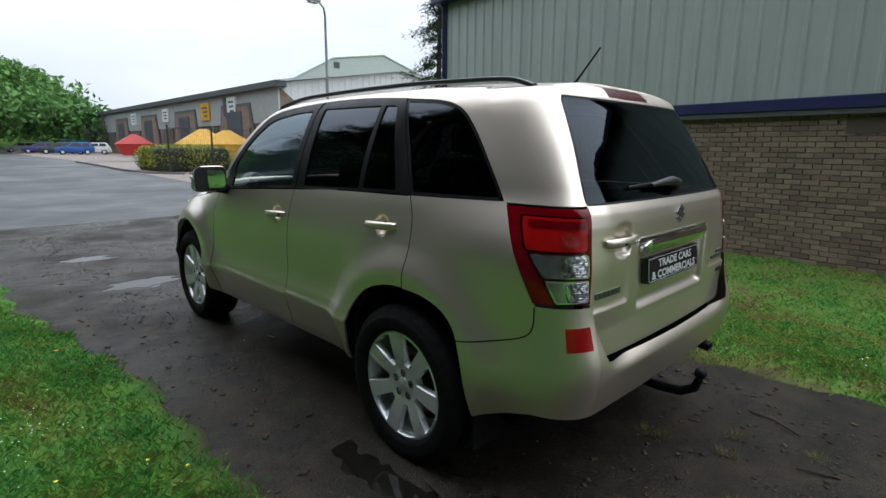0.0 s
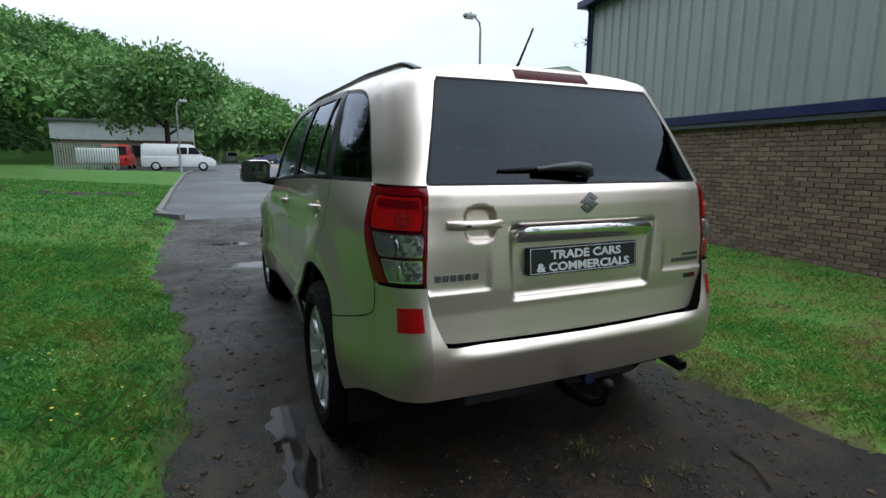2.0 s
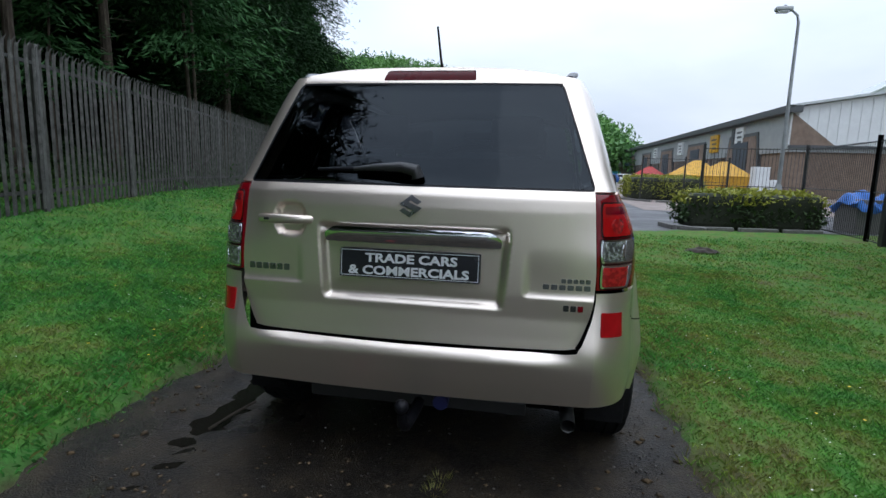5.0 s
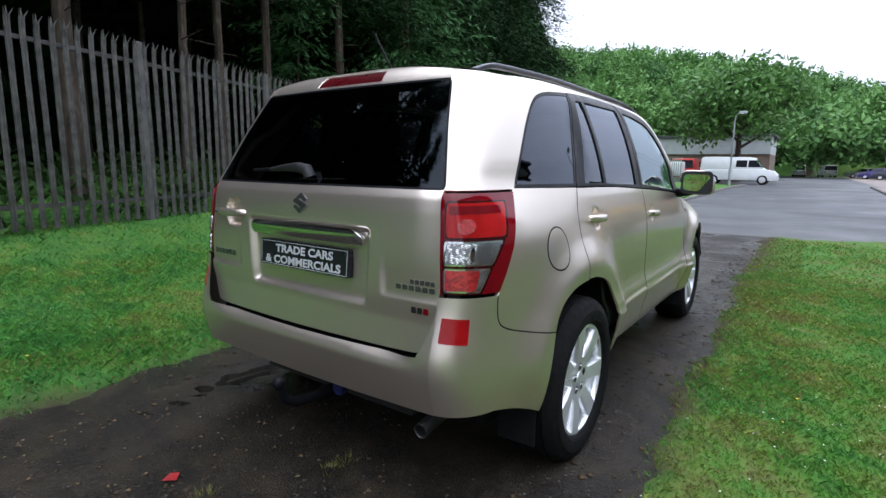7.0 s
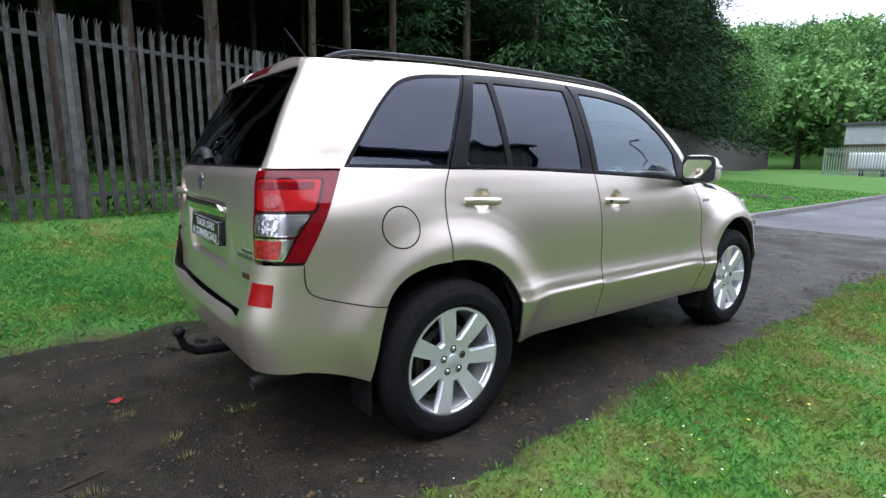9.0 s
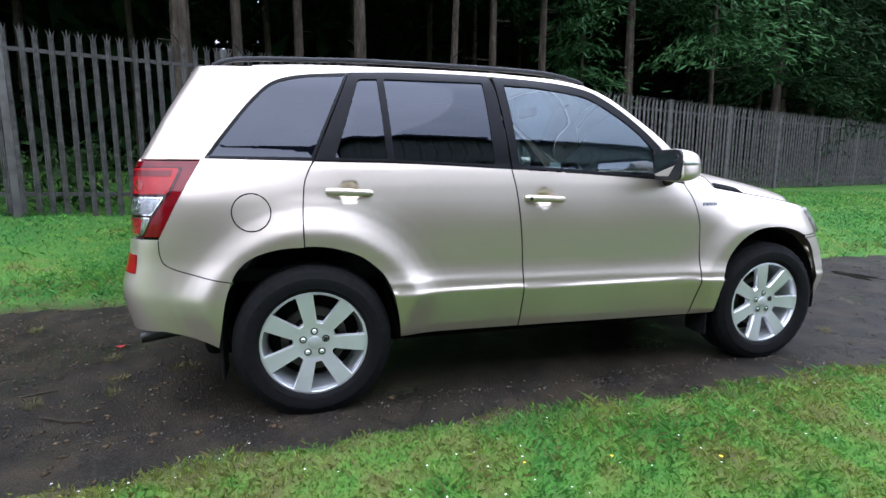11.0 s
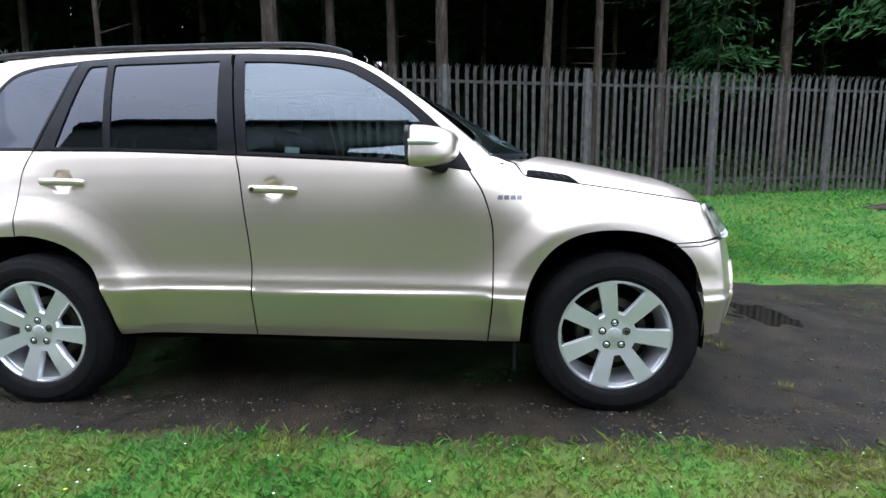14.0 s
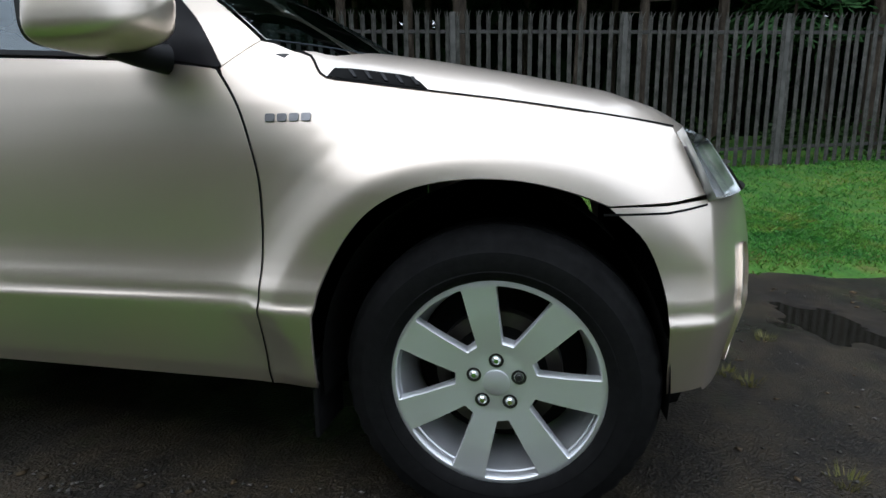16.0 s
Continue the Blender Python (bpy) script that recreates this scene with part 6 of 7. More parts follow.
for mirrored in (False, True):
    lp = rounded([(0.28, 0.38), (0.30, 0.54), (0.34, 0.66), (0.44, 0.66), (0.44, 0.52), (0.40, 0.38)], 0.04)
    P, F, N = sheet(nose_wrap, lp, step=0.04, edge_step=0.02, lift=GUARD_LIFT, flange=0.03, mirror=mirrored, flip=True)
    if N[:, 1].mean() < 0:
        F, N = [f[::-1] for f in F], -N
    mesh_object("bumper_guard", P, F, PAINT, front_bump, "champagne bumper corner guard", normals=N)

# ---- mirrors ----
def extrude_rounded(hx, hz, r, depth):
    """A flat rounded plate facing along y."""
    lp = rounded([(-hx, -hz), (-hx, hz), (hx, hz), (hx, -hz)], r, 6)
    bm = bmesh.new()
    A = [bm.verts.new((x, -depth / 2, z)) for x, z in lp]
    B = [bm.verts.new((x, depth / 2, z)) for x, z in lp]
    bm.faces.new(A)
    bm.faces.new(B[::-1])
    for i in range(len(lp)):
        bm.faces.new((A[i], B[i], B[(i + 1) % len(lp)], A[(i + 1) % len(lp)]))
    bmesh.ops.recalc_face_normals(bm, faces=bm.faces)
    return bm



for s in (-1, 1):
    bm = bmesh.new()
    nu, nv, rows = 28, 14, []
    for i in range(nv + 1):
        ph = math.pi * i / nv - math.pi / 2
        ring = []
        for j in range(nu):
            th = 2 * math.pi * j / nu
            pw = lambda c, e: math.copysign(abs(c) ** e, c)
            # depth along y: bowed front, flat back
            yy = math.sin(ph)
            rad = pw(math.cos(ph), 0.55)
            dx, dz = pw(math.cos(th), 0.55) * rad, pw(math.sin(th), 0.5) * rad
            y = 1.800 + (0.150 * yy if yy > 0 else 0.022 * yy) + (0.03 if yy > 0.4 else 0) * (yy - 0.4)
            x = 0.985 + 0.105 * dx - 0.018 * dz - 0.03 * max(0.0, yy) ** 2
            ring.append(bm.verts.new((s * x, y + 0.05 * max(0, 0.0 - dx) * (0.6 if yy > 0 else 0.2), 1.182 + 0.084 * dz)))
        rows.append(ring)
    for r0, r1 in zip(rows, rows[1:]):
        for j in range(nu):
            bm.faces.new((r0[j], r0[(j + 1) % nu], r1[(j + 1) % nu], r1[j]))
    bmesh.ops.remove_doubles(bm, verts=bm.verts, dist=1e-5)
    bmesh.ops.recalc_face_normals(bm, faces=bm.faces)
    mir = part("door_mirror", bm, PAINT, car, "champagne door mirror with clear indicator strip", smooth=True)
    glass = part("mirror_glass", extrude_rounded(0.082, 0.056, 0.03, 0.006), simple("mirror_silver", (0.85, 0.86, 0.87), 0.02, 1.0, vary=0.01), mir, "mirror glass")
    glass.matrix_basis = pose(s * 0.985, 1.771, 1.182, 6 if s > 0 else 1, 0, 8 if s > 0 else -22)
    part("mirror_rim", extrude_rounded(0.100, 0.078, 0.04, 0.014), BLACK, mir, "black mirror rim").matrix_basis = pose(s * 0.985, 1.783, 1.182)
    part("mirror_indicator", tube([(s * 1.089, 1.79, 1.194), (s * 1.086, 1.835, 1.194), (s * 1.070, 1.885, 1.192), (s * 1.03, 1.925, 1.190)], [0.011, 0.012, 0.011, 0.005], 10), simple("indicator_silver", (0.62, 0.63, 0.64), 0.3, 0.5), mir, "clear indicator strip", smooth=True)
    part("mirror_arm", tube([(s * 0.845, 1.90, 1.105), (s * 0.90, 1.872, 1.108), (s * 0.95, 1.845, 1.118)], [0.034, 0.027, 0.024], 12), SATIN, mir, "black mirror arm", smooth=True)

# ---- wheels ----
def rim_face(a, b):
    r = np.hypot(a, b)
    return np.stack([rim_x(r), a, b], 1)


rim_x = lut([(0.0, 0.0), (0.03, 0.0), (0.07, -0.002), (0.10, 0.004), (0.16, 0.014), (0.21, 0.017), (0.232, 0.020), (0.245, 0.014), (0.25, 0.008)], 0.004)
holes = []
for i in range(7):
    c = math.radians(90 + 9.8) + 2 * math.pi * (i + 0.5) / 7
    hi_, ho_ = math.pi / 7 - 0.028 / 0.092, math.pi / 7 - 0.038 / 0.228
    outer = [(0.229 * math.cos(c + q), 0.229 * math.sin(c + q)) for q in np.linspace(-ho_, ho_, 9)]
    inner = [(0.092 * math.cos(c + q), 0.092 * math.sin(c + q)) for q in np.linspace(hi_, -hi_, 4)]
    holes.append(rounded(outer + inner, [0.006] + [0] * 7 + [0.006, 0.018, 0.0, 0.0, 0.018], 4))
disc = [(0.2455 * math.cos(q), 0.2455 * math.sin(q)) for q in np.linspace(0, 2 * math.pi, 97)[:-1]]
RV, RF, RN = sheet(rim_face, disc, holes, step=0.014, edge_step=0.010, flange=0.034)


def make_wheel(at, outward):
    m = pose(*at, 0, 0, 0 if outward > 0 else 180)
    rim = mesh_object("wheel", RV, RF, ALLOY, car, "silver seven-spoke alloy wheel with black tyre", normals=RN)
    rim.matrix_basis = m @ Matrix.Diagonal((1, 1.025, 1.025, 1))
    barrel = lathe([(0.245, 0.012), (0.240, 0.004), (0.230, -0.004), (0.226, -0.03), (0.214, -0.06), (0.206, -0.12), (0.215, -0.175), (0.23, -0.19)], 64)
    part("rim_barrel", barrel, ALLOY, rim, smooth=True)
    bm, n = bmesh.new(), 120
    prof = [(0.236, 0.006, 0), (0.242, 0.020, 0), (0.252, 0.030, 0), (0.262, 0.034, 0), (0.264, 0.033, 0), (0.285, 0.038, 0), (0.305, 0.036, 0), (0.307, 0.034, 0), (0.330, 0.026, 0), (0.337, 0.023, 0.005), (0.346, 0.012, 0.006), (0.3535, -0.006, 0.005),
            (0.355, -0.012, 0), (0.3475, -0.014, 0), (0.3475, -0.024, 0), (0.356, -0.026, 0.0), (0.357, -0.06, 0), (0.349, -0.062, 0), (0.349, -0.072, 0), (0.3575, -0.074, 0), (0.3575, -0.108, 0), (0.349, -0.110, 0), (0.349, -0.12, 0), (0.357, -0.122, 0), (0.356, -0.156, 0), (0.3475, -0.158, 0), (0.3475, -0.168, 0), (0.355, -0.170, 0),
            (0.3535, -0.18, 0.005), (0.344, -0.198, 0.005), (0.33, -0.208, 0), (0.29, -0.216, 0), (0.25, -0.208, 0), (0.234, -0.19, 0)]
    rings = []
    for r, x, cut in prof:
        rings.append([bm.verts.new((x, (r - (cut if (q % 3 == 0) else 0)) * math.cos(2 * math.pi * q / n), (r - (cut if (q % 3 == 0) else 0)) * math.sin(2 * math.pi * q / n))) for q in range(n)])
    for r0, r1 in zip(rings, rings[1:]):
        for q in range(n):
            bm.faces.new((r0[q], r0[(q + 1) % n], r1[(q + 1) % n], r1[q]))
    part("tyre", bm, RUBBER, rim, "black road tyre with tread grooves", smooth=True)
    part("brake_disc", lathe([(0.05, -0.05), (0.05, -0.062), (0.148, -0.062), (0.150, -0.07), (0.150, -0.09), (0.05, -0.09)], 40), simple("brake_iron", (0.10, 0.09, 0.085), 0.4, 0.8), rim, "grey brake disc", smooth=True)
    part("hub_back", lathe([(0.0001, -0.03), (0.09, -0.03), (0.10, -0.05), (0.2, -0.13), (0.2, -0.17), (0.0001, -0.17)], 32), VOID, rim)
    part("centre_cap", lathe([(0.0001, 0.007), (0.024, 0.006), (0.030, 0.003), (0.031, -0.002)], 24), ALLOY, rim, "round centre cap", smooth=True)
    for i in range(5):
        q = math.radians(18) + 2 * math.pi * i / 5
        cy, cz = 0.053 * math.cos(q), 0.053 * math.sin(q)
        nut = part("wheel_nut", lathe([(0.0001, 0.006), (0.006, 0.006), (0.010, 0.003), (0.010, -0.004)], 6), CHROME if i else DARKMETAL, rim)
        nut.matrix_basis = pose(0, cy, cz)
        part("nut_well", lathe([(0.017, 0.0012), (0.0165, 0.0005), (0.011, -0.0005)], 20), DARKMETAL, rim).matrix_basis = pose(0, cy, cz)
    part("valve", tube([(-0.012, 0.1, -0.195), (0.008, 0.098, -0.19)], 0.005, 8), BLACK, rim)
    return rim


for wy in (0.0, 2.652):
    for s in (1, -1):
        make_wheel((s * 0.878, wy - 0.010, 0.350) if wy < 1 else (s * 0.832, wy, 0.364), s)

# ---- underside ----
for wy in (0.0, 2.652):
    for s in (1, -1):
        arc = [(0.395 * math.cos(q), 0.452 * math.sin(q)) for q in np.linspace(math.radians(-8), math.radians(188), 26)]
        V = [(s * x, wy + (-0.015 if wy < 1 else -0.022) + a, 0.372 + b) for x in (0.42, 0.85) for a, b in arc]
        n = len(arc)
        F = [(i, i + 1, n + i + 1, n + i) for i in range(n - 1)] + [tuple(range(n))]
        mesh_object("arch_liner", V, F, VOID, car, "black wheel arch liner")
    for s in (1, -1):
        yb = wy - 0.41 if wy < 1 else wy - 0.43
        part("mud_flap", box(s * 0.70, yb - 0.012, 0.20, s * 0.862, yb + 0.0, 0.60 if wy < 1 else 0.40, 0.004), RUBBER, car, "black rubber mud flap")
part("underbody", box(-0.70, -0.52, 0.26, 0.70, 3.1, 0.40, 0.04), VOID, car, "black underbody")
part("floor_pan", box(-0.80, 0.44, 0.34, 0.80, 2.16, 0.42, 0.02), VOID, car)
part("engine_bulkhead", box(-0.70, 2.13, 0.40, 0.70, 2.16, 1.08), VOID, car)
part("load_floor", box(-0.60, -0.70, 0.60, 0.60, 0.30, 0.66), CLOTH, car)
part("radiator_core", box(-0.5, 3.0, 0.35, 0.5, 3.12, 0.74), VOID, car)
ex = part("exhaust_pipe", lathe([(0.024, 0.0), (0.027, -0.004), (0.027, 0.34), (0.024, 0.34)], 20, axis="z"), DARKMETAL, car, "dull steel exhaust tailpipe", smooth=True)
ex.matrix_basis = pose(0.602, -0.80, 0.352, -82, 0, 0)
tow = part("tow_bar", tube([(0.02, -0.62, 0.32), (0.02, -0.78, 0.315), (0.02, -0.88, 0.325), (0.02, -0.935, 0.36), (0.02, -0.952, 0.41)], [0.022, 0.022, 0.021, 0.020, 0.016], 12), SATIN, car, "black swan-neck tow bar", smooth=True)
bm = bmesh.new()
bmesh.ops.create_uvsphere(bm, u_segments=18, v_segments=12, radius=0.026, matrix=Matrix.Translation((0.02, -0.953, 0.432)))
part("tow_ball", bm, SATIN, tow, "black capped tow ball", smooth=True)
part("tow_socket", lathe([(0.0001, 0.0), (0.03, 0.0), (0.032, 0.01), (0.03, 0.05), (0.0001, 0.05)], 16), simple("blue_socket", (0.012, 0.015, 0.07), 0.4), tow, "blue tow socket").matrix_basis = pose(0.12, -0.74, 0.36, 0, 0, 90)
part("tow_beam", box(-0.45, -0.66, 0.30, 0.45, -0.60, 0.36, 0.01), BLACK, tow)

# ---- cabin ----
def seat(x, y, w):
    st = part("seat", box(x - w / 2, y - 0.05, 0.58, x + w / 2, y + 0.48, 0.76, 0.05, 3), CLOTH, car, "dark grey cloth seat", smooth=True)
    bk = part("seat_back", box(-w / 2, -0.06, 0.0, w / 2, 0.06, 0.62, 0.05, 3), CLOTH, st, smooth=True)
    bk.matrix_basis = pose(x, y - 0.02, 0.72, 14, 0, 0)
    n = 1 if w < 0.7 else 2
    for i in range(n):
        xx = x if n == 1 else x + (-0.34 + 0.68 * i)
        part("head_rest", box(xx - 0.13, y - 0.24, 1.36, xx + 0.13, y - 0.14, 1.53, 0.04, 3), CLOTH, st, smooth=True)


seat(-0.37, 0.98, 0.50)
seat(0.37, 0.98, 0.50)
seat(0.0, 0.22, 1.25)
dash = part("dashboard", box(-0.74, 1.62, 0.70, 0.74, 2.10, 1.06, 0.08, 3), DASH, car, "grey plastic dashboard", smooth=True)
bm = bmesh.new()
wheel_pts = [(0.18 * math.cos(q), 0.18 * math.sin(q)) for q in np.linspace(0, 2 * math.pi, 33)]
tube([(a, 0, b) for a, b in wheel_pts], 0.016, 8, bm)
tube([(-0.17, 0, 0), (0.17, 0, 0)], 0.018, 8, bm)
tube([(0, 0, 0), (0, 0, -0.17)], 0.018, 8, bm)
bmesh.ops.create_cube(bm, size=1, matrix=Matrix.Diagonal((0.14, 0.05, 0.10, 1)))
sw = part("steering_wheel", bm, BLACK, dash, "black steering wheel", smooth=True)
sw.matrix_basis = pose(0.37, 1.50, 1.03, -26, 0, 0)
part("inner_mirror", box(-0.12, 1.42, 1.50, 0.12, 1.45, 1.56, 0.01), BLACK, car)
V, F, N = sheet(side, rounded([(1.20, 1.172), (1.20, 1.197), (1.265, 1.194), (1.265, 1.169)], 0.003), step=0.03, lift=-0.012, flange=0.001)
mesh_object("window_sticker", V, F, simple("pale_sticker", (0.55, 0.66, 0.64), 0.6), car, "pale green window sticker", normals=N)

# ---- grass on the verges ----
def blades(n, x0, x1, y0, y1, hmin, hmax, keep):
    x, y = rng.uniform(x0, x1, n), rng.uniform(y0, y1, n)
    # thin out softly towards the outer borders
    rim_ = np.minimum(np.minimum(y - y0, y1 - y), x1 - x if x0 > 0 else x - x0)
    ok = keep(x, y) & (rng.random(n) < smooth01(rim_ / 1.1))
    x, y = x[ok], y[ok]
    z = terrain(x, y)
    edge = np.where(x > 0, x - edge_r(y), edge_l(y) - x)
    ok = rng.random(len(x)) < 0.06 + 0.94 * smooth01((edge - 0.10 + 0.10 * wobble(x * 2, y * 2, 2.1)) / 0.34) * (edge > 0.02)
    x, y, z = x[ok], y[ok], z[ok]
    m = len(x)
    clump = 0.6 + 0.4 * np.sin(3.1 * x + 1.7 * np.sin(2.2 * y)) * np.sin(2.7 * y + 1.1)
    h = rng.uniform(hmin, hmax, m) * (0.35 + 0.65 * clump)
    a, lean = rng.uniform(0, 2 * np.pi, m), rng.uniform(0.2, 1.9, m)
    w = rng.uniform(0.0022, 0.0042, m) * (1 + 0.25 * np.maximum(0, np.hypot(x, y - 1) - 3))
    dx, dy = np.cos(a), np.sin(a)
    b = rng.uniform(0, 2 * np.pi, m)
    sx, sy = np.cos(b) * w, np.sin(b) * w
    V = np.stack([np.stack([x - sx, y - sy, z - 0.006], 1), np.stack([x + sx, y + sy, z - 0.006], 1),
                  np.stack([x + dx * lean * h * 0.35 + sx * 0.7, y + dy * lean * h * 0.35 + sy * 0.7, z + h * 0.6], 1), np.stack([x + dx * lean * h, y + dy * lean * h, z + h], 1)], 1).reshape(-1, 3)
    i = np.arange(m) * 4
    F = np.concatenate([np.stack([i, i + 1, i + 2], 1), np.stack([i, i + 2, i + 3], 1)])
    return V, F


lawn = lambda x, y: (x > edge_r(y) - 0.1) | (x < edge_l(y) + 0.1)
patches = [blades(140000, 0.95, 3.6, -3.2, 5.8, 0.010, 0.030, lawn), blades(120000, -4.6, -1.25, -2.6, 6.0, 0.018, 0.045, lawn),
           blades(70000, 1.0, 7.4, -6, 9.3, 0.02, 0.05, lawn), blades(80000, -9, -1.3, -5, 22, 0.03, 0.07, lawn)]
V = np.vstack([p[0] for p in patches])
at, FF = 0, []
for p in patches:
    FF.append(p[1] + at)
    at += len(p[0])
fast_mesh("grass", V, np.vstack(FF), BLADE, label="short mown green grass on the verges", kind="stuff", category="grass")
tufts = [(0.21, -1.05), (-0.15, -1.19), (0.12, -0.70), (0.11, -0.78), (0.40, -1.02), (0.46, -1.35), (-0.13, 3.47), (-0.05, 3.52), (-0.56, 3.77), (0.55, 3.55), (-0.9, -1.9), (0.72, -1.7)]
tV, tF, at = [], [], 0
for tx, ty in tufts:
    n = 60
    a, r = rng.uniform(0, 2 * np.pi, n), 0.045 * rng.random(n) ** 0.5
    x, y = tx + r * np.cos(a), ty + r * np.sin(a)
    h, lean = rng.uniform(0.012, 0.035, n), rng.uniform(0.4, 1.3, n)
    w = rng.uniform(0.0015, 0.003, n)
    tV.append(np.stack([np.stack([x - np.sin(a) * w, y + np.cos(a) * w, swell(y) - 0.006], 1), np.stack([x + np.sin(a) * w, y - np.cos(a) * w, swell(y) - 0.006], 1), np.stack([x + np.cos(a) * lean * h, y + np.sin(a) * lean * h, swell(y) + h], 1)], 1).reshape(-1, 3))
    tF.append(np.arange(3 * n).reshape(n, 3) + at)
    at += 3 * n
fast_mesh("grass_tufts", np.vstack(tV), np.vstack(tF), DRYBLADE, label="small grass tufts growing through the track", kind="stuff", category="grass")
near_edge = lambda x, y: ((x > edge_r(y) - 0.05) & (x < edge_r(y) + 0.75)) | ((x < edge_l(y) + 0.05) & (x > edge_l(y) - 0.75))
Vd, Fd = blades(60000, -3.0, 2.0, -5, 9, 0.015, 0.045, near_edge)
fast_mesh("dry_grass", Vd, Fd, DRYBLADE, label="thin yellowed grass along the track edges", kind="stuff", category="grass")

# ---- things farther off ----
def extrude_profile(profile, x0, x1, bevel=0.0, taper=None):
    """A side outline (along, up) drawn out between two widths; taper(z) narrows it."""
    bm = bmesh.new()
    f = taper or (lambda z: 1.0)
    A = [bm.verts.new((x0 * f(z), a_, z)) for a_, z in profile]
    B = [bm.verts.new((x1 * f(z), a_, z)) for a_, z in profile]
    n = len(profile)
    bm.faces.new(A)
    bm.faces.new(B[::-1])
    for i in range(n):
        bm.faces.new((A[i], B[i], B[(i + 1) % n], A[(i + 1) % n]))
    bmesh.ops.recalc_face_normals(bm, faces=bm.faces)
    if bevel:
        bmesh.ops.bevel(bm, geom=list(bm.edges), offset=bevel, segments=2, profile=0.5, affect="EDGES")
    return bm


def far_wheels(t, xs, ys, r):
    for y in ys:
        for s in (-1, 1):
            wbm = lathe([(0.0001, 0.0), (r * 0.6, 0.01), (r * 0.62, 0.0), (r * 0.66, 0.02), (r * 0.95, 0.02), (r, -0.01), (r, -0.18), (r * 0.5, -0.2)], 24)
            wh = part("wheel", wbm, RUBBER, t, smooth=True)
            wh.matrix_basis = pose(s * xs, y, r, 0, 0, 0 if s > 0 else 180)
            rb = lathe([(0.0001, 0.018), (r * 0.2, 0.02), (r * 0.58, 0.012), (r * 0.6, 0.0)], 20)
            part("hubcap", rb, ALLOY, wh, smooth=True)


def far_car(x, y, rz, paint, label, shape="hatch", name="parked_car"):
    t = thing(name, (x, y, float(rise(y))), label, "car", "parked cars", rz=rz)
    if shape == "hatch":
        L, body = 3.9, [(-1.92, 0.25), (-1.95, 0.55), (-1.88, 0.92), (0.95, 0.95), (1.75, 0.78), (1.93, 0.6), (1.93, 0.25)]
        cab = [(-1.85, 0.92), (-1.55, 1.36), (-1.2, 1.44), (0.05, 1.42), (0.95, 0.95)]
    elif shape == "estate":
        L, body = 4.5, [(-2.2, 0.25), (-2.24, 0.6), (-2.18, 0.95), (1.0, 0.95), (2.0, 0.78), (2.22, 0.6), (2.22, 0.25)]
        cab = [(-2.12, 0.95), (-1.9, 1.38), (-1.6, 1.48), (0.1, 1.46), (1.0, 0.95)]
    else:
        L, body = 5.0, [(-2.45, 0.3), (-2.48, 0.9), (-2.45, 1.05), (1.55, 1.1), (2.2, 0.95), (2.45, 0.7), (2.45, 0.3)]
        cab = [(-2.45, 1.05), (-2.40, 1.85), (-2.2, 1.95), (0.7, 1.93), (1.0, 1.85), (1.6, 1.1)]
    hw = 0.84 if shape != "van" else 0.93
    part("body", extrude_profile(body, -hw, hw, 0.05), paint, t, smooth=True)
    tp = (lambda z: 1 - 0.16 * max(0, z - 0.95) / 0.5) if shape != "van" else (lambda z: 1 - 0.08 * max(0, z - 1.05))
    part("cabin", extrude_profile(cab, -hw * 0.97, hw * 0.97, 0.04, tp), paint, t, smooth=True)
    lo, hi = (0.98, 1.34) if shape != "van" else (1.22, 1.70)
    if shape == "van":
        wins = [(-0.15, 0.55), (0.62, 1.22)]
    elif shape == "estate":
        wins = [(-1.85, -1.2), (-1.12, -0.35), (-0.27, 0.45)]
    else:
        wins = [(-1.45, -0.75), (-0.67, 0.30)]
    for a_, b_ in wins:
        for s in (-1, 1):
            f0, f1 = tp(lo), tp(hi)
            sl = 0.25 if b_ == wins[-1][1] else 0.0
            V = [(s * (hw * 0.97 * f0 + 0.006), a_, lo), (s * (hw * 0.97 * f0 + 0.006), b_ + sl, lo), (s * (hw * 0.97 * f1 + 0.006), b_ - sl * 0.4, hi), (s * (hw * 0.97 * f1 + 0.006), a_ + 0.03, hi)]
            V += [(vx - s * 0.03, vy, vz) for vx, vy, vz in V]
            mesh_object("side_window", V, [(0, 1, 2, 3), (7, 6, 5, 4), (0, 4, 5, 1), (1, 5, 6, 2), (2, 6, 7, 3), (3, 7, 4, 0)], DARKGLASS, t)
    c0, c1 = cab[-1], cab[-2]
    for (ya, za), (yb, zb), nm in ((c0, c1, "windscreen"), (cab[0], cab[1], "rear_window")):
        o = 0.012 if nm == "windscreen" else -0.012
        k0, k1 = hw * 0.86 * tp(za), hw * 0.86 * tp(zb)
        y0, z0, y1, z1 = ya + (yb - ya) * 0.1, za + (zb - za) * 0.1, ya + (yb - ya) * 0.92, za + (zb - za) * 0.92
        V = [(-k0, y0 + o, z0 + 0.012), (k0, y0 + o, z0 + 0.012), (k1, y1 + o, z1 + 0.012), (-k1, y1 + o, z1 + 0.012)]
        V += [(vx, vy - o * 3, vz - 0.03) for vx, vy, vz in V]
        mesh_object(nm, V, [(0, 1, 2, 3), (7, 6, 5, 4), (0, 4, 5, 1), (1, 5, 6, 2), (2, 6, 7, 3), (3, 7, 4, 0)], DARKGLASS, t)
    for s in (-1, 1):
        part("headlamp", box(s * hw * 0.62 - 0.14, L / 2 - 0.10, 0.60, s * hw * 0.62 + 0.14, L / 2 - 0.0, 0.74, 0.03), CLEAR_LENS, t)
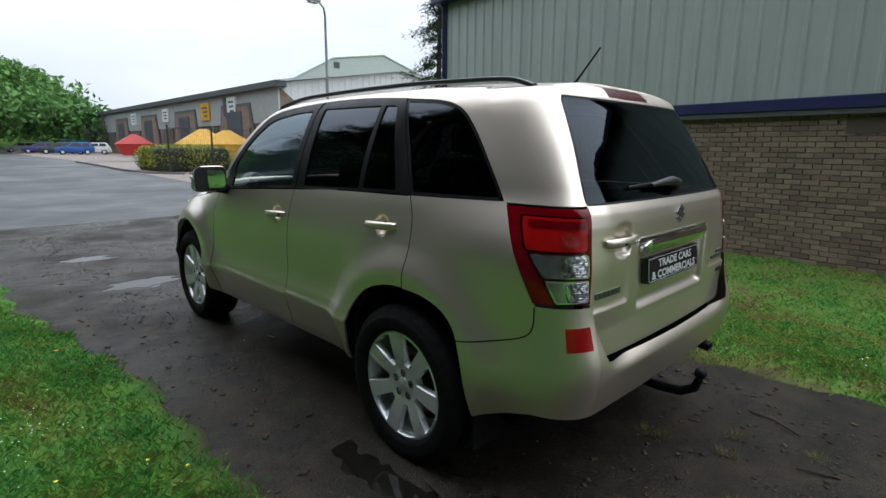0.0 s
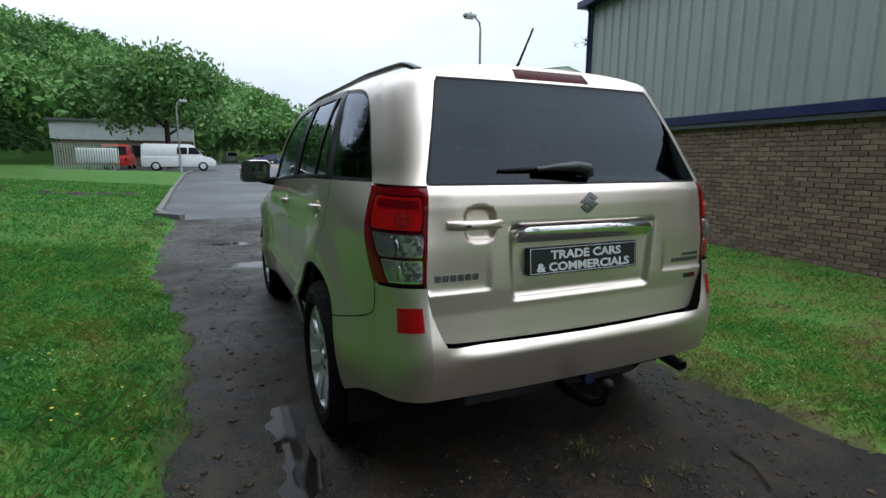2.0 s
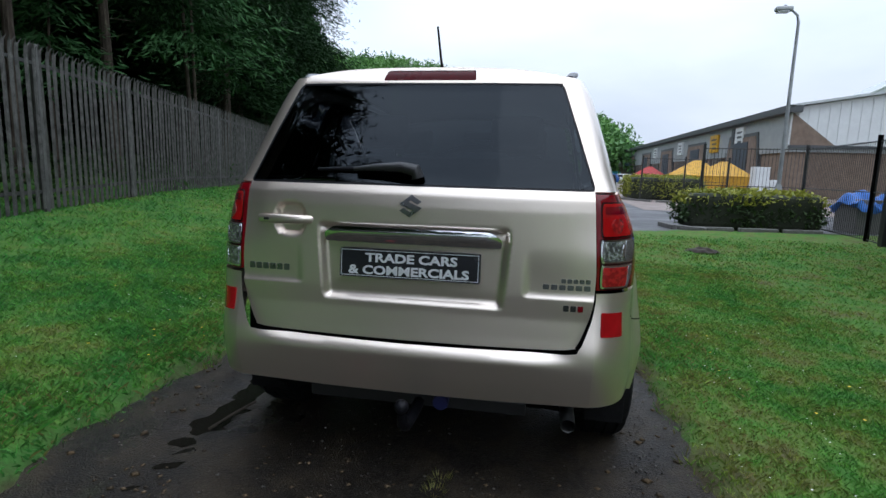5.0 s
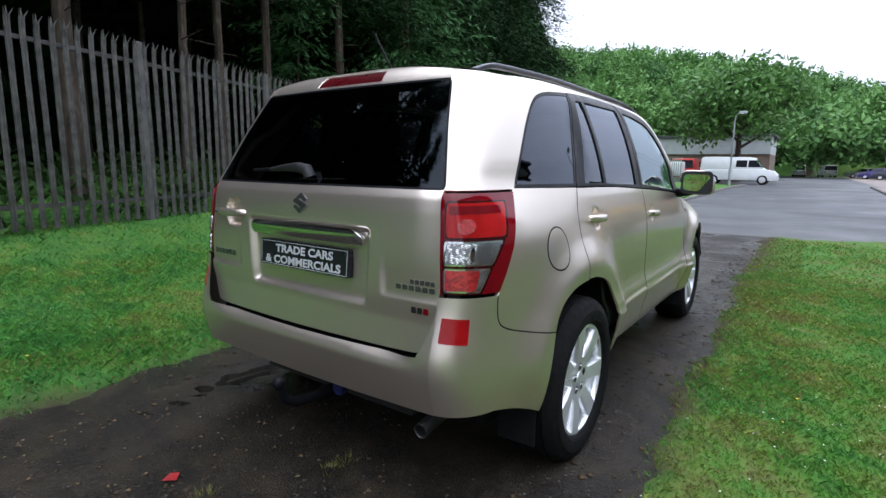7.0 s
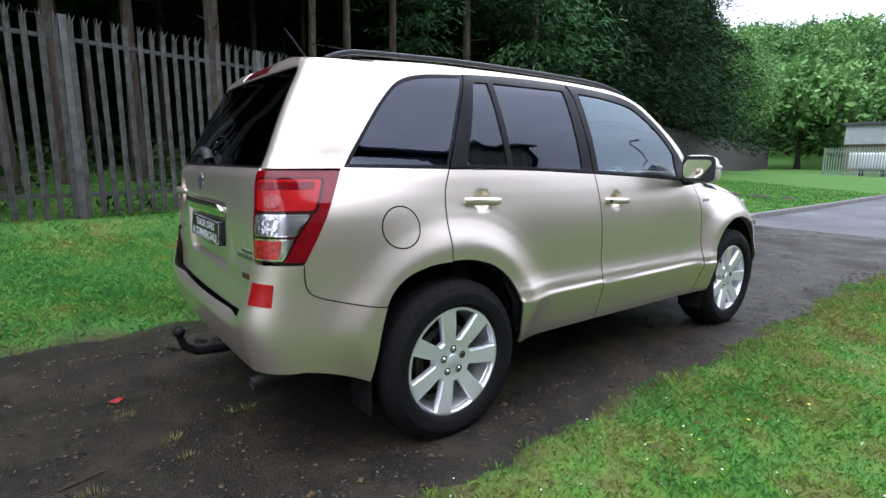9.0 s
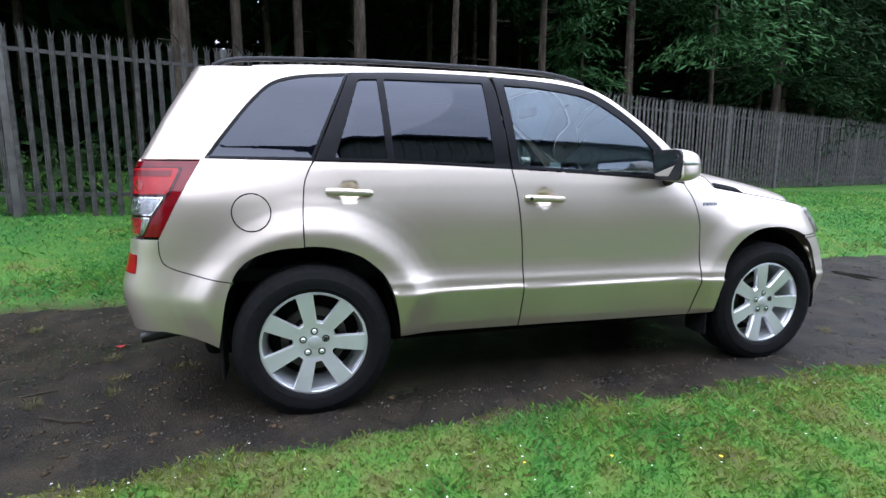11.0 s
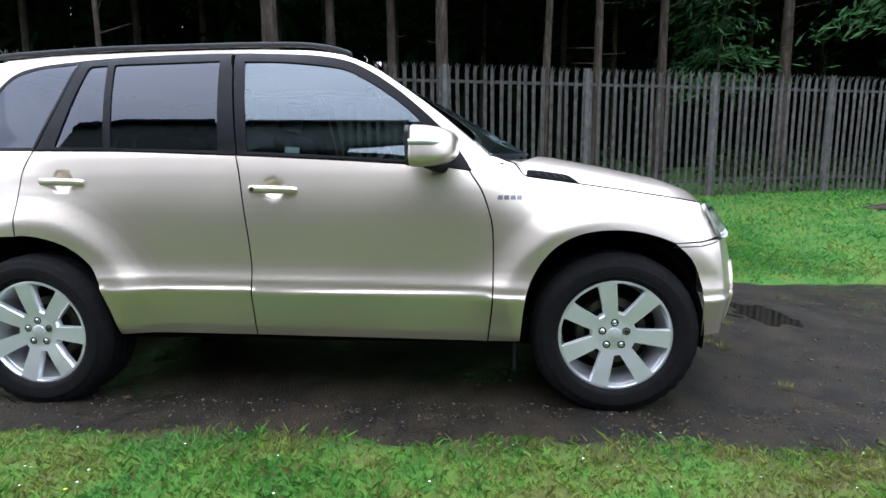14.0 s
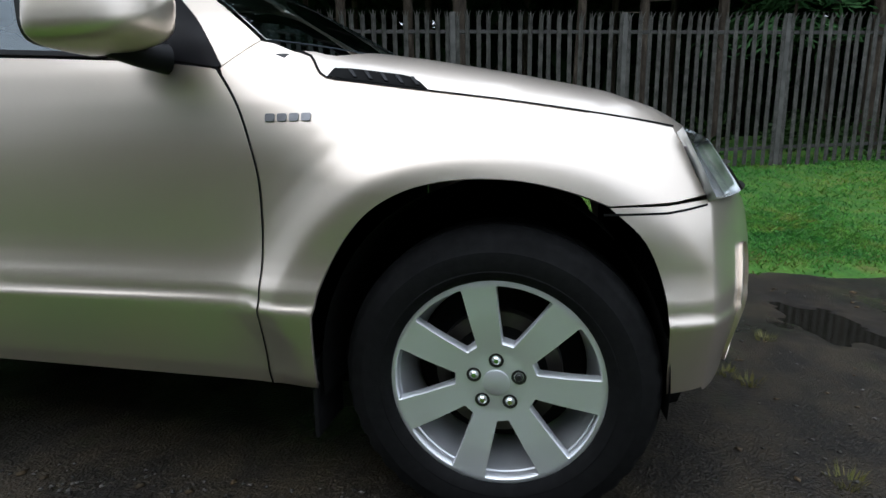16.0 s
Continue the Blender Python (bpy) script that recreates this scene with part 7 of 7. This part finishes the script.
        part("tail_lamp", box(s * hw * 0.78 - 0.08, -L / 2 - 0.01, 0.70, s * hw * 0.78 + 0.08, -L / 2 + 0.06, 0.92, 0.02), RED_LENS, t)
    far_wheels(t, hw - 0.01, (-L * 0.31, L * 0.31), 0.31 if shape != "van" else 0.34)
    return t


SILVERCAR = simple("silver_car_paint", (0.42, 0.43, 0.44), 0.3, 0.5)
DARKCAR = simple("dark_car_paint", (0.03, 0.035, 0.045), 0.25)
PURPLE = simple("purple_car_paint", (0.05, 0.04, 0.16), 0.3)
TEAL = simple("teal_van_paint", (0.02, 0.22, 0.25), 0.35)
far_car(-2.9, 41.5, -90, WHITE, "white panel van with dark side windows parked across the road end", "van", "white_van")
for x, y, rz, p, lab, shp in ((12.0, 74, 75, WHITE, "white hatchback parked on the forecourt", "hatch"), (10.2, 74, 80, BLUEPAINT, "bright blue hatchback parked on the forecourt", "hatch"), (9.4, 79, 85, DARKCAR, "dark estate car parked on the forecourt", "estate"),
                              (8.3, 86, 80, PURPLE, "dark purple hatchback parked on the forecourt", "hatch"), (12.5, 92, 90, TEAL, "teal van parked on the forecourt", "van"), (3.2, 104, 10, WHITE, "white van parked at the far end", "van"), (-0.6, 106, 0, WHITE, "white van facing down the road", "van"),
                              (-4.8, 56, 100, SILVERCAR, "silver car parked beside the road", "hatch"), (-5.0, 62, 95, WHITE, "white car parked beside the road", "estate"), (-5.2, 68, 95, DARKCAR, "dark car parked beside the road", "estate"), (-5.4, 76, 95, SILVERCAR, "silver estate parked beside the road", "estate"), (-5.6, 84, 95, DARKCAR, "dark hatchback parked beside the road", "hatch"), (-5.2, 92, 95, WHITE, "white hatchback parked beside the road", "hatch"), (7.6, 98, 95, SILVERCAR, "silver car parked on the forecourt", "estate")):
    far_car(x, y, rz, p, lab, shp)
# red vehicle half hidden by the green fence
far_car(-7.6, 48.5, 0, REDPAINT, "red van parked behind the green fence", "van", "red_van")


LAMPSTEEL = simple("lamp_post_steel", (0.26, 0.27, 0.275), 0.5, 0.3, vary=0.2, scale=5)


def street_lamp(x, y, h, arm, rz, label, lean=0.0):
    t = thing("street_lamp", (x, y, 0), label, "street lamp", "street lamps", rz=rz)
    t.matrix_basis = pose(x, y, float(rise(y)), 0, lean, rz)
    part("base", lathe([(0.085, -0.1), (0.085, 1.1), (0.06, 1.16)], 14, "z"), LAMPSTEEL, t, smooth=True)
    part("pole", tube([(0, 0, 1.1), (0, 0, h * 0.6), (0, 0, h - 0.35), (-0.04, 0, h - 0.16), (-0.16, 0, h - 0.05), (-arm, 0, h)], [0.055, 0.045, 0.036, 0.03, 0.028, 0.026], 10), LAMPSTEEL, t, smooth=True)
    head = part("lamp_head", box(-arm - 0.36, -0.10, h - 0.05, -arm + 0.06, 0.10, h + 0.07, 0.04, 3), simple("lamp_grey", (0.35, 0.36, 0.36), 0.5), t, "grey lamp head", smooth=True)
    part("lamp_glass", box(-arm - 0.32, -0.085, h - 0.09, -arm - 0.02, 0.085, h - 0.045, 0.02), CLEAR_LENS, head)
    part("photocell", lathe([(0.0001, h + 0.11), (0.03, h + 0.11), (0.035, h + 0.06)], 10, "z"), DARKMETAL, head).matrix_basis = pose(-arm - 0.12, 0, 0)


street_lamp(7.08, 13.2, 5.75, 0.24, 0, "tall grey steel street lamp behind the hedge")
street_lamp(-2.62, 34.2, 4.45, 0.25, 180, "pale steel street lamp beside the white van")
street_lamp(-5.5, 72, 6.5, 0.3, 180, "pale steel street lamp far down the road")
street_lamp(1.6, 112, 8.0, 0.3, 0, "pale steel street lamp at the far end")
street_lamp(-6.5, 90, 7.0, 0.3, 180, "pale steel street lamp far down the road")

# ---- long workshop row ----
row = thing("workshop_row", (16.2, 34.0, 0.2), "long low grey-clad workshop row with brick bays and dark doors", "building")
ROWBRICK = simple("row_brick", (0.17, 0.125, 0.095), 0.85, vary=0.2, scale=3)
LEN = 68
part("brick_wall", box(0, 0, -0.1, 20, LEN, 2.9), ROWBRICK, row)
part("upper_cladding", box(-0.12, -0.12, 2.9, 20, LEN, 5.3), GREYCLAD, row, "grey upper cladding")
part("fascia", box(-0.55, -0.5, 5.3, 0.3, LEN, 5.75, 0.03), FASCIA, row, "dark overhanging fascia")
V = [(-0.5, -0.5, 5.75), (-0.5, LEN, 5.75), (11, LEN, 7.6), (11, -0.5, 7.6), (22, LEN, 5.75), (22, -0.5, 5.75)]
mesh_object("row_roof", V + [(a_, b_, c_ - 0.15) for a_, b_, c_ in V], [(0, 3, 2, 1), (3, 5, 4, 2), (6, 7, 8, 9), (9, 8, 10, 11), (0, 6, 9, 3), (3, 9, 11, 5), (0, 1, 7, 6), (5, 11, 10, 4)], PALECLAD, row, "pale sheet roof")
V = [(-0.15, -0.15, 3.3), (20, -0.15, 3.3), (20, -0.15, 5.9), (11, -0.15, 7.45), (-0.15, -0.15, 5.6)]
mesh_object("gable_cladding", V + [(a_, 0.0, c_) for a_, b_, c_ in V], [(0, 1, 2, 3, 4), (9, 8, 7, 6, 5)] + [(i, i + 5, (i + 1) % 5 + 5, (i + 1) % 5) for i in range(5)], WHITE, row, "white ribbed gable cladding")
for i in range(34):
    xx = 0.2 + i * 0.58
    top = 5.6 + (7.45 - 5.6) * min(1, xx / 11) if xx < 11 else 7.45 - (7.45 - 5.9) * (xx - 11) / 9
    part("gable_rib", box(xx, -0.19, 3.3, xx + 0.06, -0.15, top - 0.05), WHITE, row)
part("gable_trim", box(-0.2, -0.24, 3.14, 20, -0.15, 3.32), FASCIA, row)
V = [(-0.1, -0.2, 3.2), (2.6, -0.2, 3.2), (-0.1, -0.2, 5.3)]
mesh_object("corner_brick", V + [(a_, 0.02, c_) for a_, b_, c_ in V], [(0, 1, 2), (5, 4, 3), (0, 3, 4, 1), (1, 4, 5, 2), (2, 5, 3, 0)], ROWBRICK, row)
for i in range(5):
    y0 = 4 + i * 11.8
    part("bay_frame", extrude_profile([(y0 - 0.4, -0.05), (y0 + 0.6, 4.5), (y0 + 6.2, 4.5), (y0 + 7.2, -0.05)], -0.20, 0.0), FASCIA, row, "dark angled bay frame")
    part("bay_brick", extrude_profile([(y0 - 0.1, -0.05), (y0 + 0.85, 4.25), (y0 + 5.95, 4.25), (y0 + 6.9, -0.05)], -0.24, -0.02), ROWBRICK, row)
    part("bay_door", box(-0.29, y0 + 2.1, 0, -0.02, y0 + 5.0, 3.9), simple("dark_door", (0.05, 0.06, 0.075), 0.5), row, "dark grey loading door")
    for j in range(5):
        part("wall_panel", box(-0.16, y0 + 7.5 + j * 0.7, 0.9, 0.0, y0 + 8.05 + j * 0.7, 2.8, 0.01), simple("panel_brown", (0.10, 0.085, 0.075), 0.6), row)
for y0, w, z0, h, m, lab in ((12.8, 2.0, 3.4, 1.5, YELLOWPAINT, "yellow sign board"), (7.2, 1.6, 3.6, 1.5, WHITE, "white sign board"), (9.0, 0.6, 3.6, 1.5, FASCIA, "dark sign board"), (24, 1.8, 3.6, 1.3, WHITE, "white sign board"), (36, 1.8, 3.6, 1.3, WHITE, "white sign board"), (56, 4.0, 2.9, 2.0, BLUEPAINT, "blue sign board")):
    sg = part("sign_board", box(-0.28, y0, z0, -0.12, y0 + w, z0 + h, 0.01), m, row, lab)
    for j in range(3):
        part("sign_bar", box(-0.30, y0 + w * 0.15, z0 + h * (0.2 + 0.24 * j), -0.278, y0 + w * (0.6 + 0.1 * j), z0 + h * (0.3 + 0.24 * j)), FASCIA if m is not BLUEPAINT else WHITE, sg)
# tall white shed far behind
shed = thing("white_warehouse", (77, 100, 0), "tall pale grey warehouse with a shallow gable far behind", "building")
V = [(-23, 0, 0), (22, 0, 0), (22, 0, 16), (0, 0, 22.4), (-13.8, 0, 20.2), (-23, 0, 15.4)]
mesh_object("gable_front", V + [(a_, 9.0, c_) for a_, b_, c_ in V], [(0, 1, 2, 3, 4, 5), (11, 10, 9, 8, 7, 6)] + [(i, i + 6, (i + 1) % 6 + 6, (i + 1) % 6) for i in range(6)], PALECLAD, shed)
part("roof_trim", tube([(-23.2, -0.1, 15.4), (-13.8, -0.1, 20.35), (0, -0.1, 22.55), (22, -0.1, 16.1)], 0.18, 6), WHITE, shed)
part("gable_vent", box(-13.6, -0.1, 18.2, -12.2, 0.02, 19.5), FASCIA, shed)
# low building behind the lawn
low_b = thing("low_building", (-14.1, 58, 0.1), "low building with white panelled upper wall and brown brick base", "building")
part("brick_base", box(0, 0, -0.2, 12, 8, 2.7), ROWBRICK, low_b)
part("white_panel_wall", box(-0.1, -0.15, 2.7, 12, 8, 4.4), PALECLAD, low_b, "white panelled upper wall")
part("roof_edge", box(-0.35, -0.4, 4.4, 12.3, 8.3, 4.62, 0.02), FASCIA, low_b)
for i in range(2):
    part("window", box(3 + i * 3.4, -0.06, 1.0, 4.6 + i * 3.4, 0.02, 2.2), DARKGLASS, low_b)

# ---- skips and clutter ----
def skip(x, y, rz, mat, label, closed):
    t = thing("waste_skip", (x, y, float(rise(y))), label, "skip", "waste skips", rz=rz)
    prof = [(-1.2, 0.1), (-1.8, 1.25), (1.8, 1.25), (1.2, 0.1)]
    part("hull", extrude_profile(prof, -0.85, 0.85, 0.02), mat, t)
    part("rim", box(-0.92, -1.86, 1.20, 0.92, 1.86, 1.30, 0.02), mat, t)
    if closed:
        V = [(-0.9, -1.8, 1.3), (0.9, -1.8, 1.3), (0.9, 1.8, 1.3), (-0.9, 1.8, 1.3), (0.0, -0.25, 2.3), (0.0, 0.25, 2.3)]
        mesh_object("lid", V, [(0, 1, 4), (1, 2, 5, 4), (2, 3, 5), (3, 0, 4, 5), (3, 2, 1, 0)], mat, t, "pitched lid")
    for i in (-1, 1):
        for j in (-0.7, 0.7):
            part("lifting_lug", box(i * 0.86, j - 0.05, 0.9, i * 0.98, j + 0.05, 1.05, 0.01), mat, t)
        part("stiffener", box(i * 0.86, -0.04, 0.15, i * 0.91, 0.04, 1.2), mat, t)


skip(13.6, 62, 80, REDPAINT, "red steel skip with a pitched lid", True)
skip(11.4, 36.0, 75, YELLOWPAINT, "yellow steel skip with a pitched lid", True)
skip(13.6, 37.5, 75, YELLOWPAINT, "yellow steel skip with a pitched lid", True)
cab = thing("utility_cabinet", (13.0, 29.5, 0.1), "white utility cabinets beside the workshop", "cabinet")
part("tall_cabinet", box(-0.5, -0.3, 0, 0.3, 0.3, 1.9, 0.02), WHITE, cab)
part("low_cabinet", box(0.32, -0.3, 0, 0.9, 0.3, 1.2, 0.02), WHITE, cab)
stack = thing("covered_stack", (9.3, 12.4, 0), "stack of pallets under a crumpled blue tarpaulin", "stack")
part("pallets", box(-0.9, -0.5, 0, 0.9, 0.5, 0.85, 0.02), simple("grey_boards", (0.16, 0.15, 0.14), 0.8), stack, "grey boards")
P, F, N = sheet(lambda u, v: np.stack([u, v, 0.95 + 0.10 * np.sin(7 * u + 3 * v) * np.cos(5 * v) + 0.06 * np.sin(19 * u) - 0.25 * smooth01((np.hypot(u / 1.0, v / 0.6) - 0.8) / 0.4)], 1), [(-1.0, -0.6), (1.0, -0.6), (1.0, 0.6), (-1.0, 0.6)], step=0.08, flange=0.2)
mesh_object("tarpaulin", P, F, TARP, stack, "crumpled blue tarpaulin", normals=N)


def mesh_fence(name, pts, h, label, pitch_=0.09, post_r=0.035):
    t = thing(name, (0, 0, 0), label, "fence", kind="structure")
    for (xa, ya), (xb, yb) in zip(pts, pts[1:]):
        d = math.dist((xa, ya), (xb, yb))
        bm = bmesh.new()
        n = int(d / pitch_)
        for i in range(1, n):
            u = i / n
            x, y = xa + (xb - xa) * u, ya + (yb - ya) * u
            tube([(x, y, 0.06), (x, y, h)], 0.006, 4, bm, caps=False)
        part("wire_panel", bm, DARKMETAL, t, "dark wire mesh panel")["kind"] = "stuff"
        for z in (0.08, h * 0.5, h - 0.03):
            part("fence_rail", tube([(xa, ya, z), (xb, yb, z)], 0.012, 6), DARKMETAL, t)
    for x, y in pts:
        part("fence_post", box(x - post_r, y - post_r, -0.1, x + post_r, y + post_r, h + 0.1, 0.005), DARKMETAL, t, "dark steel post")
    return t


mesh_fence("mesh_fence", [(7.4, 9.65), (7.75, 13.3), (5.2, 13.6)], 2.15, "dark wire mesh fence behind the hedge")
mesh_fence("mesh_fence", [(5.6, 24.4), (7.6, 24.5), (9.6, 24.6)], 2.2, "dark wire mesh fence on the island")
gate = thing("metal_gate", (7.20, 8.75, 0), "dark steel framed gate between post and workshop corner", "gate")
part("gate_post", box(-0.06, -0.06, -0.1, 0.06, 0.06, 2.32, 0.008), DARKMETAL, gate, "dark square gate post")
ga, gb = Vector((0.06, -0.03, 0)), Vector((0.30, -0.28, 0))
for z in (0.10, 1.1, 2.24):
    part("gate_rail", tube([ga + Vector((0, 0, z)), gb + Vector((0, 0, z))], 0.022, 8), DARKMETAL, gate)
for i in range(8):
    p = ga.lerp(gb, i / 7)
    part("gate_bar", tube([p + Vector((0, 0, 0.1)), p + Vector((0, 0, 2.24))], 0.011 if 0 < i < 7 else 0.024, 6), DARKMETAL, gate)
part("gate_lock", box(-0.09, -0.14, 1.0, 0.02, -0.06, 1.2, 0.01), BLACK, gate)
mesh_fence("mesh_fence", [(7.22, 8.86), (7.4, 9.65)], 2.15, "dark wire mesh fence beside the gate")

# pale green palisade in front of the low building
gp = thing("green_palisade", (-10.6, 41.5, 0.2), "pale green steel palisade enclosure beside the lawn", "fence", kind="structure")
gme = pale_mesh(2.0)
gme.materials.clear()
gme.materials.append(GREENSTEEL)
for i in range(25):
    ob = new("pale", gme)
    ob.parent = gp
    ob.matrix_basis = pose(i * 0.155, 0, 0, 0, 0, -90)
for z in (0.35, 1.7):
    part("fence_rail", box(-0.05, 0.01, z, 3.8, 0.05, z + 0.05), GREENSTEEL, gp)
for i in range(3):
    part("fence_post", box(i * 1.86 - 0.04, 0.05, -0.1, i * 1.86 + 0.04, 0.11, 1.95), GREENSTEEL, gp)
boat = thing("white_trailer", (-8.5, 44.2, 0.2), "white covered trailer behind the green fence", "trailer")
part("trailer_body", box(-1.3, -0.8, 0.5, 1.3, 0.8, 1.65, 0.15, 3), WHITE, boat, smooth=True)
far_wheels(boat, 0.7, (0.0,), 0.28)

# ---- puddles, stones, twigs, flowers ----
WATER = Mat("puddle_water", (0.010, 0.009, 0.007), 0.05, 0.0, 0.12)
WATER.bump(WATER.noise(30, 3), 0.05, 0.003)


def puddle(cx, cy, rx, ry, z, label):
    """Flat water; the hollow it lies in draws its shore."""
    lp = [(cx + rx * math.cos(q), cy + ry * math.sin(q)) for q in np.linspace(0, 2 * math.pi, 41)[:-1]]
    V2, T = region(lp, [], 0.12, 0.08)
    mesh_object("puddle", np.column_stack([V2, np.full(len(V2), z)]), T, WATER.m, label=label, category="puddle", kind="structure")


for cx, cy, rx, ry in HOLLOWS:
    puddle(cx, cy, rx * 1.5, ry * 1.5, float(swell(np.array(cy))) - 0.0125, "shallow rain puddle in a hollow of the track")


def scatter(name, n, boxes, size, mat, label, flat=0.6):
    """Many small angular stones or crumbs as one mesh."""
    base = np.array([(1, 0, 0), (-1, 0, 0), (0, 1, 0), (0, -1, 0), (0, 0, 1), (0, 0, -1)], float)
    tri = np.array([(0, 2, 4), (2, 1, 4), (1, 3, 4), (3, 0, 4), (2, 0, 5), (1, 2, 5), (3, 1, 5), (0, 3, 5)])
    per = n // len(boxes)
    P = np.vstack([np.column_stack([rng.uniform(a_, b_, per), rng.uniform(c_, d_, per), np.full(per, 0.003)]) for a_, b_, c_, d_ in boxes])
    for cx, cy, rx, ry in HOLLOWS:
        P = P[np.hypot((P[:, 0] - cx) / rx, (P[:, 1] - cy) / ry) > 1.2]
    P[:, 2] += track_z(P[:, 0], P[:, 1])
    m = len(P)
    s = size * rng.uniform(0.4, 1.5, m) ** 1.5
    V = (base[None] * (s[:, None, None] * rng.uniform(0.6, 1.3, (m, 6, 1))) * np.array([1, 1, flat]))
    V = V + P[:, None]
    return fast_mesh(name, V.reshape(-1, 3), (tri[None] + (np.arange(m) * 6)[:, None, None]).reshape(-1, 3), mat, label=label, kind="stuff", category="stones")


STONE = leaf_material("grit_stones", (0.02, 0.019, 0.017), (0.12, 0.11, 0.10), 0.6)
scatter("grit", 5200, [(-1.35, 1.0, -3.2, 0), (-1.35, -0.8, 0, 9), (0.8, 1.05, -1, 6), (-1.35, 1.0, 3.2, 8.8)], 0.005, STONE, "loose dark grit and small stones on the track")
scatter("track_litter", 1500, [(-1.25, 0.95, -3.4, -0.95), (-1.25, 0.95, -2.4, -0.6), (-1.2, 1.0, 3.3, 8.5)], 0.009, leaf_material("track_litter", (0.03, 0.022, 0.014), (0.12, 0.085, 0.05), 0.8), "brown crumbs of bark and leaf lying on the track", 0.4)
scatter("leaf_crumbs", 700, [(-1.6, -1.0, -3, 8.5), (0.8, 1.3, -3, 8)], 0.014, leaf_material("dead_leaves", (0.03, 0.022, 0.012), (0.09, 0.06, 0.03), 0.8), "dead leaf crumbs along the track edges", 0.35)


def twig(pts, r, label):
    part("twig", tube(pts, r, 6), BARK, None, label)["category"] = "twig"


twig([(-1.01, -0.55, 0.022), (-0.985, -0.40, 0.025), (-0.95, -0.24, 0.024)], 0.007, "dark wet fallen twig on the wet track")
twig([(0.62, -1.25, 0.010), (0.70, -1.12, 0.012), (0.72, -1.0, 0.010)], 0.005, "short dark fallen twig on the track")
twig([(0.35, -1.45, 0.010), (0.30, -1.30, 0.012)], 0.005, "short dark fallen twig on the track")
mesh_object("fallen_leaf", [(-0.40, -1.19, 0.012), (-0.36, -1.17, 0.02), (-0.33, -1.20, 0.012), (-0.37, -1.24, 0.014), (-0.365, -1.205, 0.006)], [(0, 1, 4), (1, 2, 4), (2, 3, 4), (3, 0, 4)], simple("red_leaf", (0.3, 0.02, 0.02), 0.5), label="small bright red fallen leaf on the track", category="leaf")


def flowers(name, n, spots, size, mat, label):
    P = []
    for cx, cy, sx, sy, k_ in spots:
        P.append(np.column_stack([rng.normal(cx, sx, k_), rng.normal(cy, sy, k_)]))
    P = np.vstack(P)
    ok = (P[:, 0] > edge_r(P[:, 1]) + 0.25) | (P[:, 0] < edge_l(P[:, 1]) - 0.25)
    P = P[ok]
    z = terrain(P[:, 0], P[:, 1]) + rng.uniform(0.03, 0.06, len(P))
    m = len(P)
    q = np.linspace(0, 2 * np.pi, 7)[:-1]
    ring = np.stack([np.cos(q), np.sin(q), np.full(6, 0.15)], 1)
    V = np.concatenate([np.zeros((m, 1, 3)), np.tile(ring, (m, 1, 1)) * (size * rng.uniform(0.7, 1.3, m))[:, None, None]], 1) + np.column_stack([P, z])[:, None]
    tri = np.array([(0, i + 1, (i + 1) % 6 + 1) for i in range(6)])
    fast_mesh(name, V.reshape(-1, 3), (tri[None] + (np.arange(m) * 7)[:, None, None]).reshape(-1, 3), mat, label=label, kind="stuff", category="flowers")


flowers("daisies", 0, [(-2.3, 1.2, 0.25, 0.2, 60), (-3.2, 2.6, 0.5, 0.4, 80), (-4, 4.5, 0.8, 1, 120), (-2.6, 0.0, 0.8, 0.8, 60), (-5, 7, 1.2, 2, 140), (2.0, 0.5, 0.5, 1.5, 120), (2.4, 3.2, 0.6, 1.5, 120), (1.7, -1.5, 0.4, 0.8, 60), (3.4, 1.5, 0.6, 2, 80), (-5, 0, 1, 2, 100), (-6, 5, 0.8, 3, 120), (3.5, -3, 0.7, 0.8, 50)], 0.0036, simple("daisy_white", (0.75, 0.76, 0.72), 0.6), "tiny white clover and daisy heads in the grass")
flowers("buttercups", 0, [(-2.0, 0.3, 0.3, 0.8, 10), (-2.6, 2.2, 0.6, 1.0, 14), (2.2, 1.5, 0.6, 2, 12), (1.6, -1.8, 0.3, 0.6, 6)], 0.008, simple("buttercup_yellow", (0.7, 0.5, 0.02), 0.6), "small yellow dandelion and buttercup heads in the grass")
for x, y, r_ in ((-4.6, 14.7, 0.45), (-4.0, 15.1, 0.35), (-3.4, 15.6, 0.3), (-6.4, 14.6, 0.35), (-5.9, 8.6, 0.4), (-5.2, 9.0, 0.3), (3.4, 7.0, 0.3), (-5.2, 14.5, 0.25)):
    z0 = float(terrain(np.array([x]), np.array([y]))[0])
    P, F, N = sheet(lambda u, v, x=x, y=y, z0=z0, r_=r_: np.stack([x + u, y + v, z0 - 0.02 + 0.10 * np.exp(-(u ** 2 + v ** 2) / (0.2 * r_)) + 0.02 * np.sin(23 * u + 3) * np.sin(27 * v)], 1), [(r_ * (1 + 0.2 * math.sin(3 * q)) * math.cos(q), r_ * 0.8 * math.sin(q)) for q in np.linspace(0, 2 * math.pi, 25)[:-1]], step=0.05, flange=0.0)
    mesh_object("molehill", P, F, simple("dark_soil", (0.03, 0.022, 0.014), 0.95, vary=0.4, scale=30, bump=0.5), label="dark bare soil mound in the lawn", category="mound", normals=N)

# ---- nearest bricks as pieces ----
for y, z in near:
    ob = new("brick", bvm)
    ob.parent = wall
    ob.matrix_basis = pose(random.uniform(-0.003, 0.003), y, z)
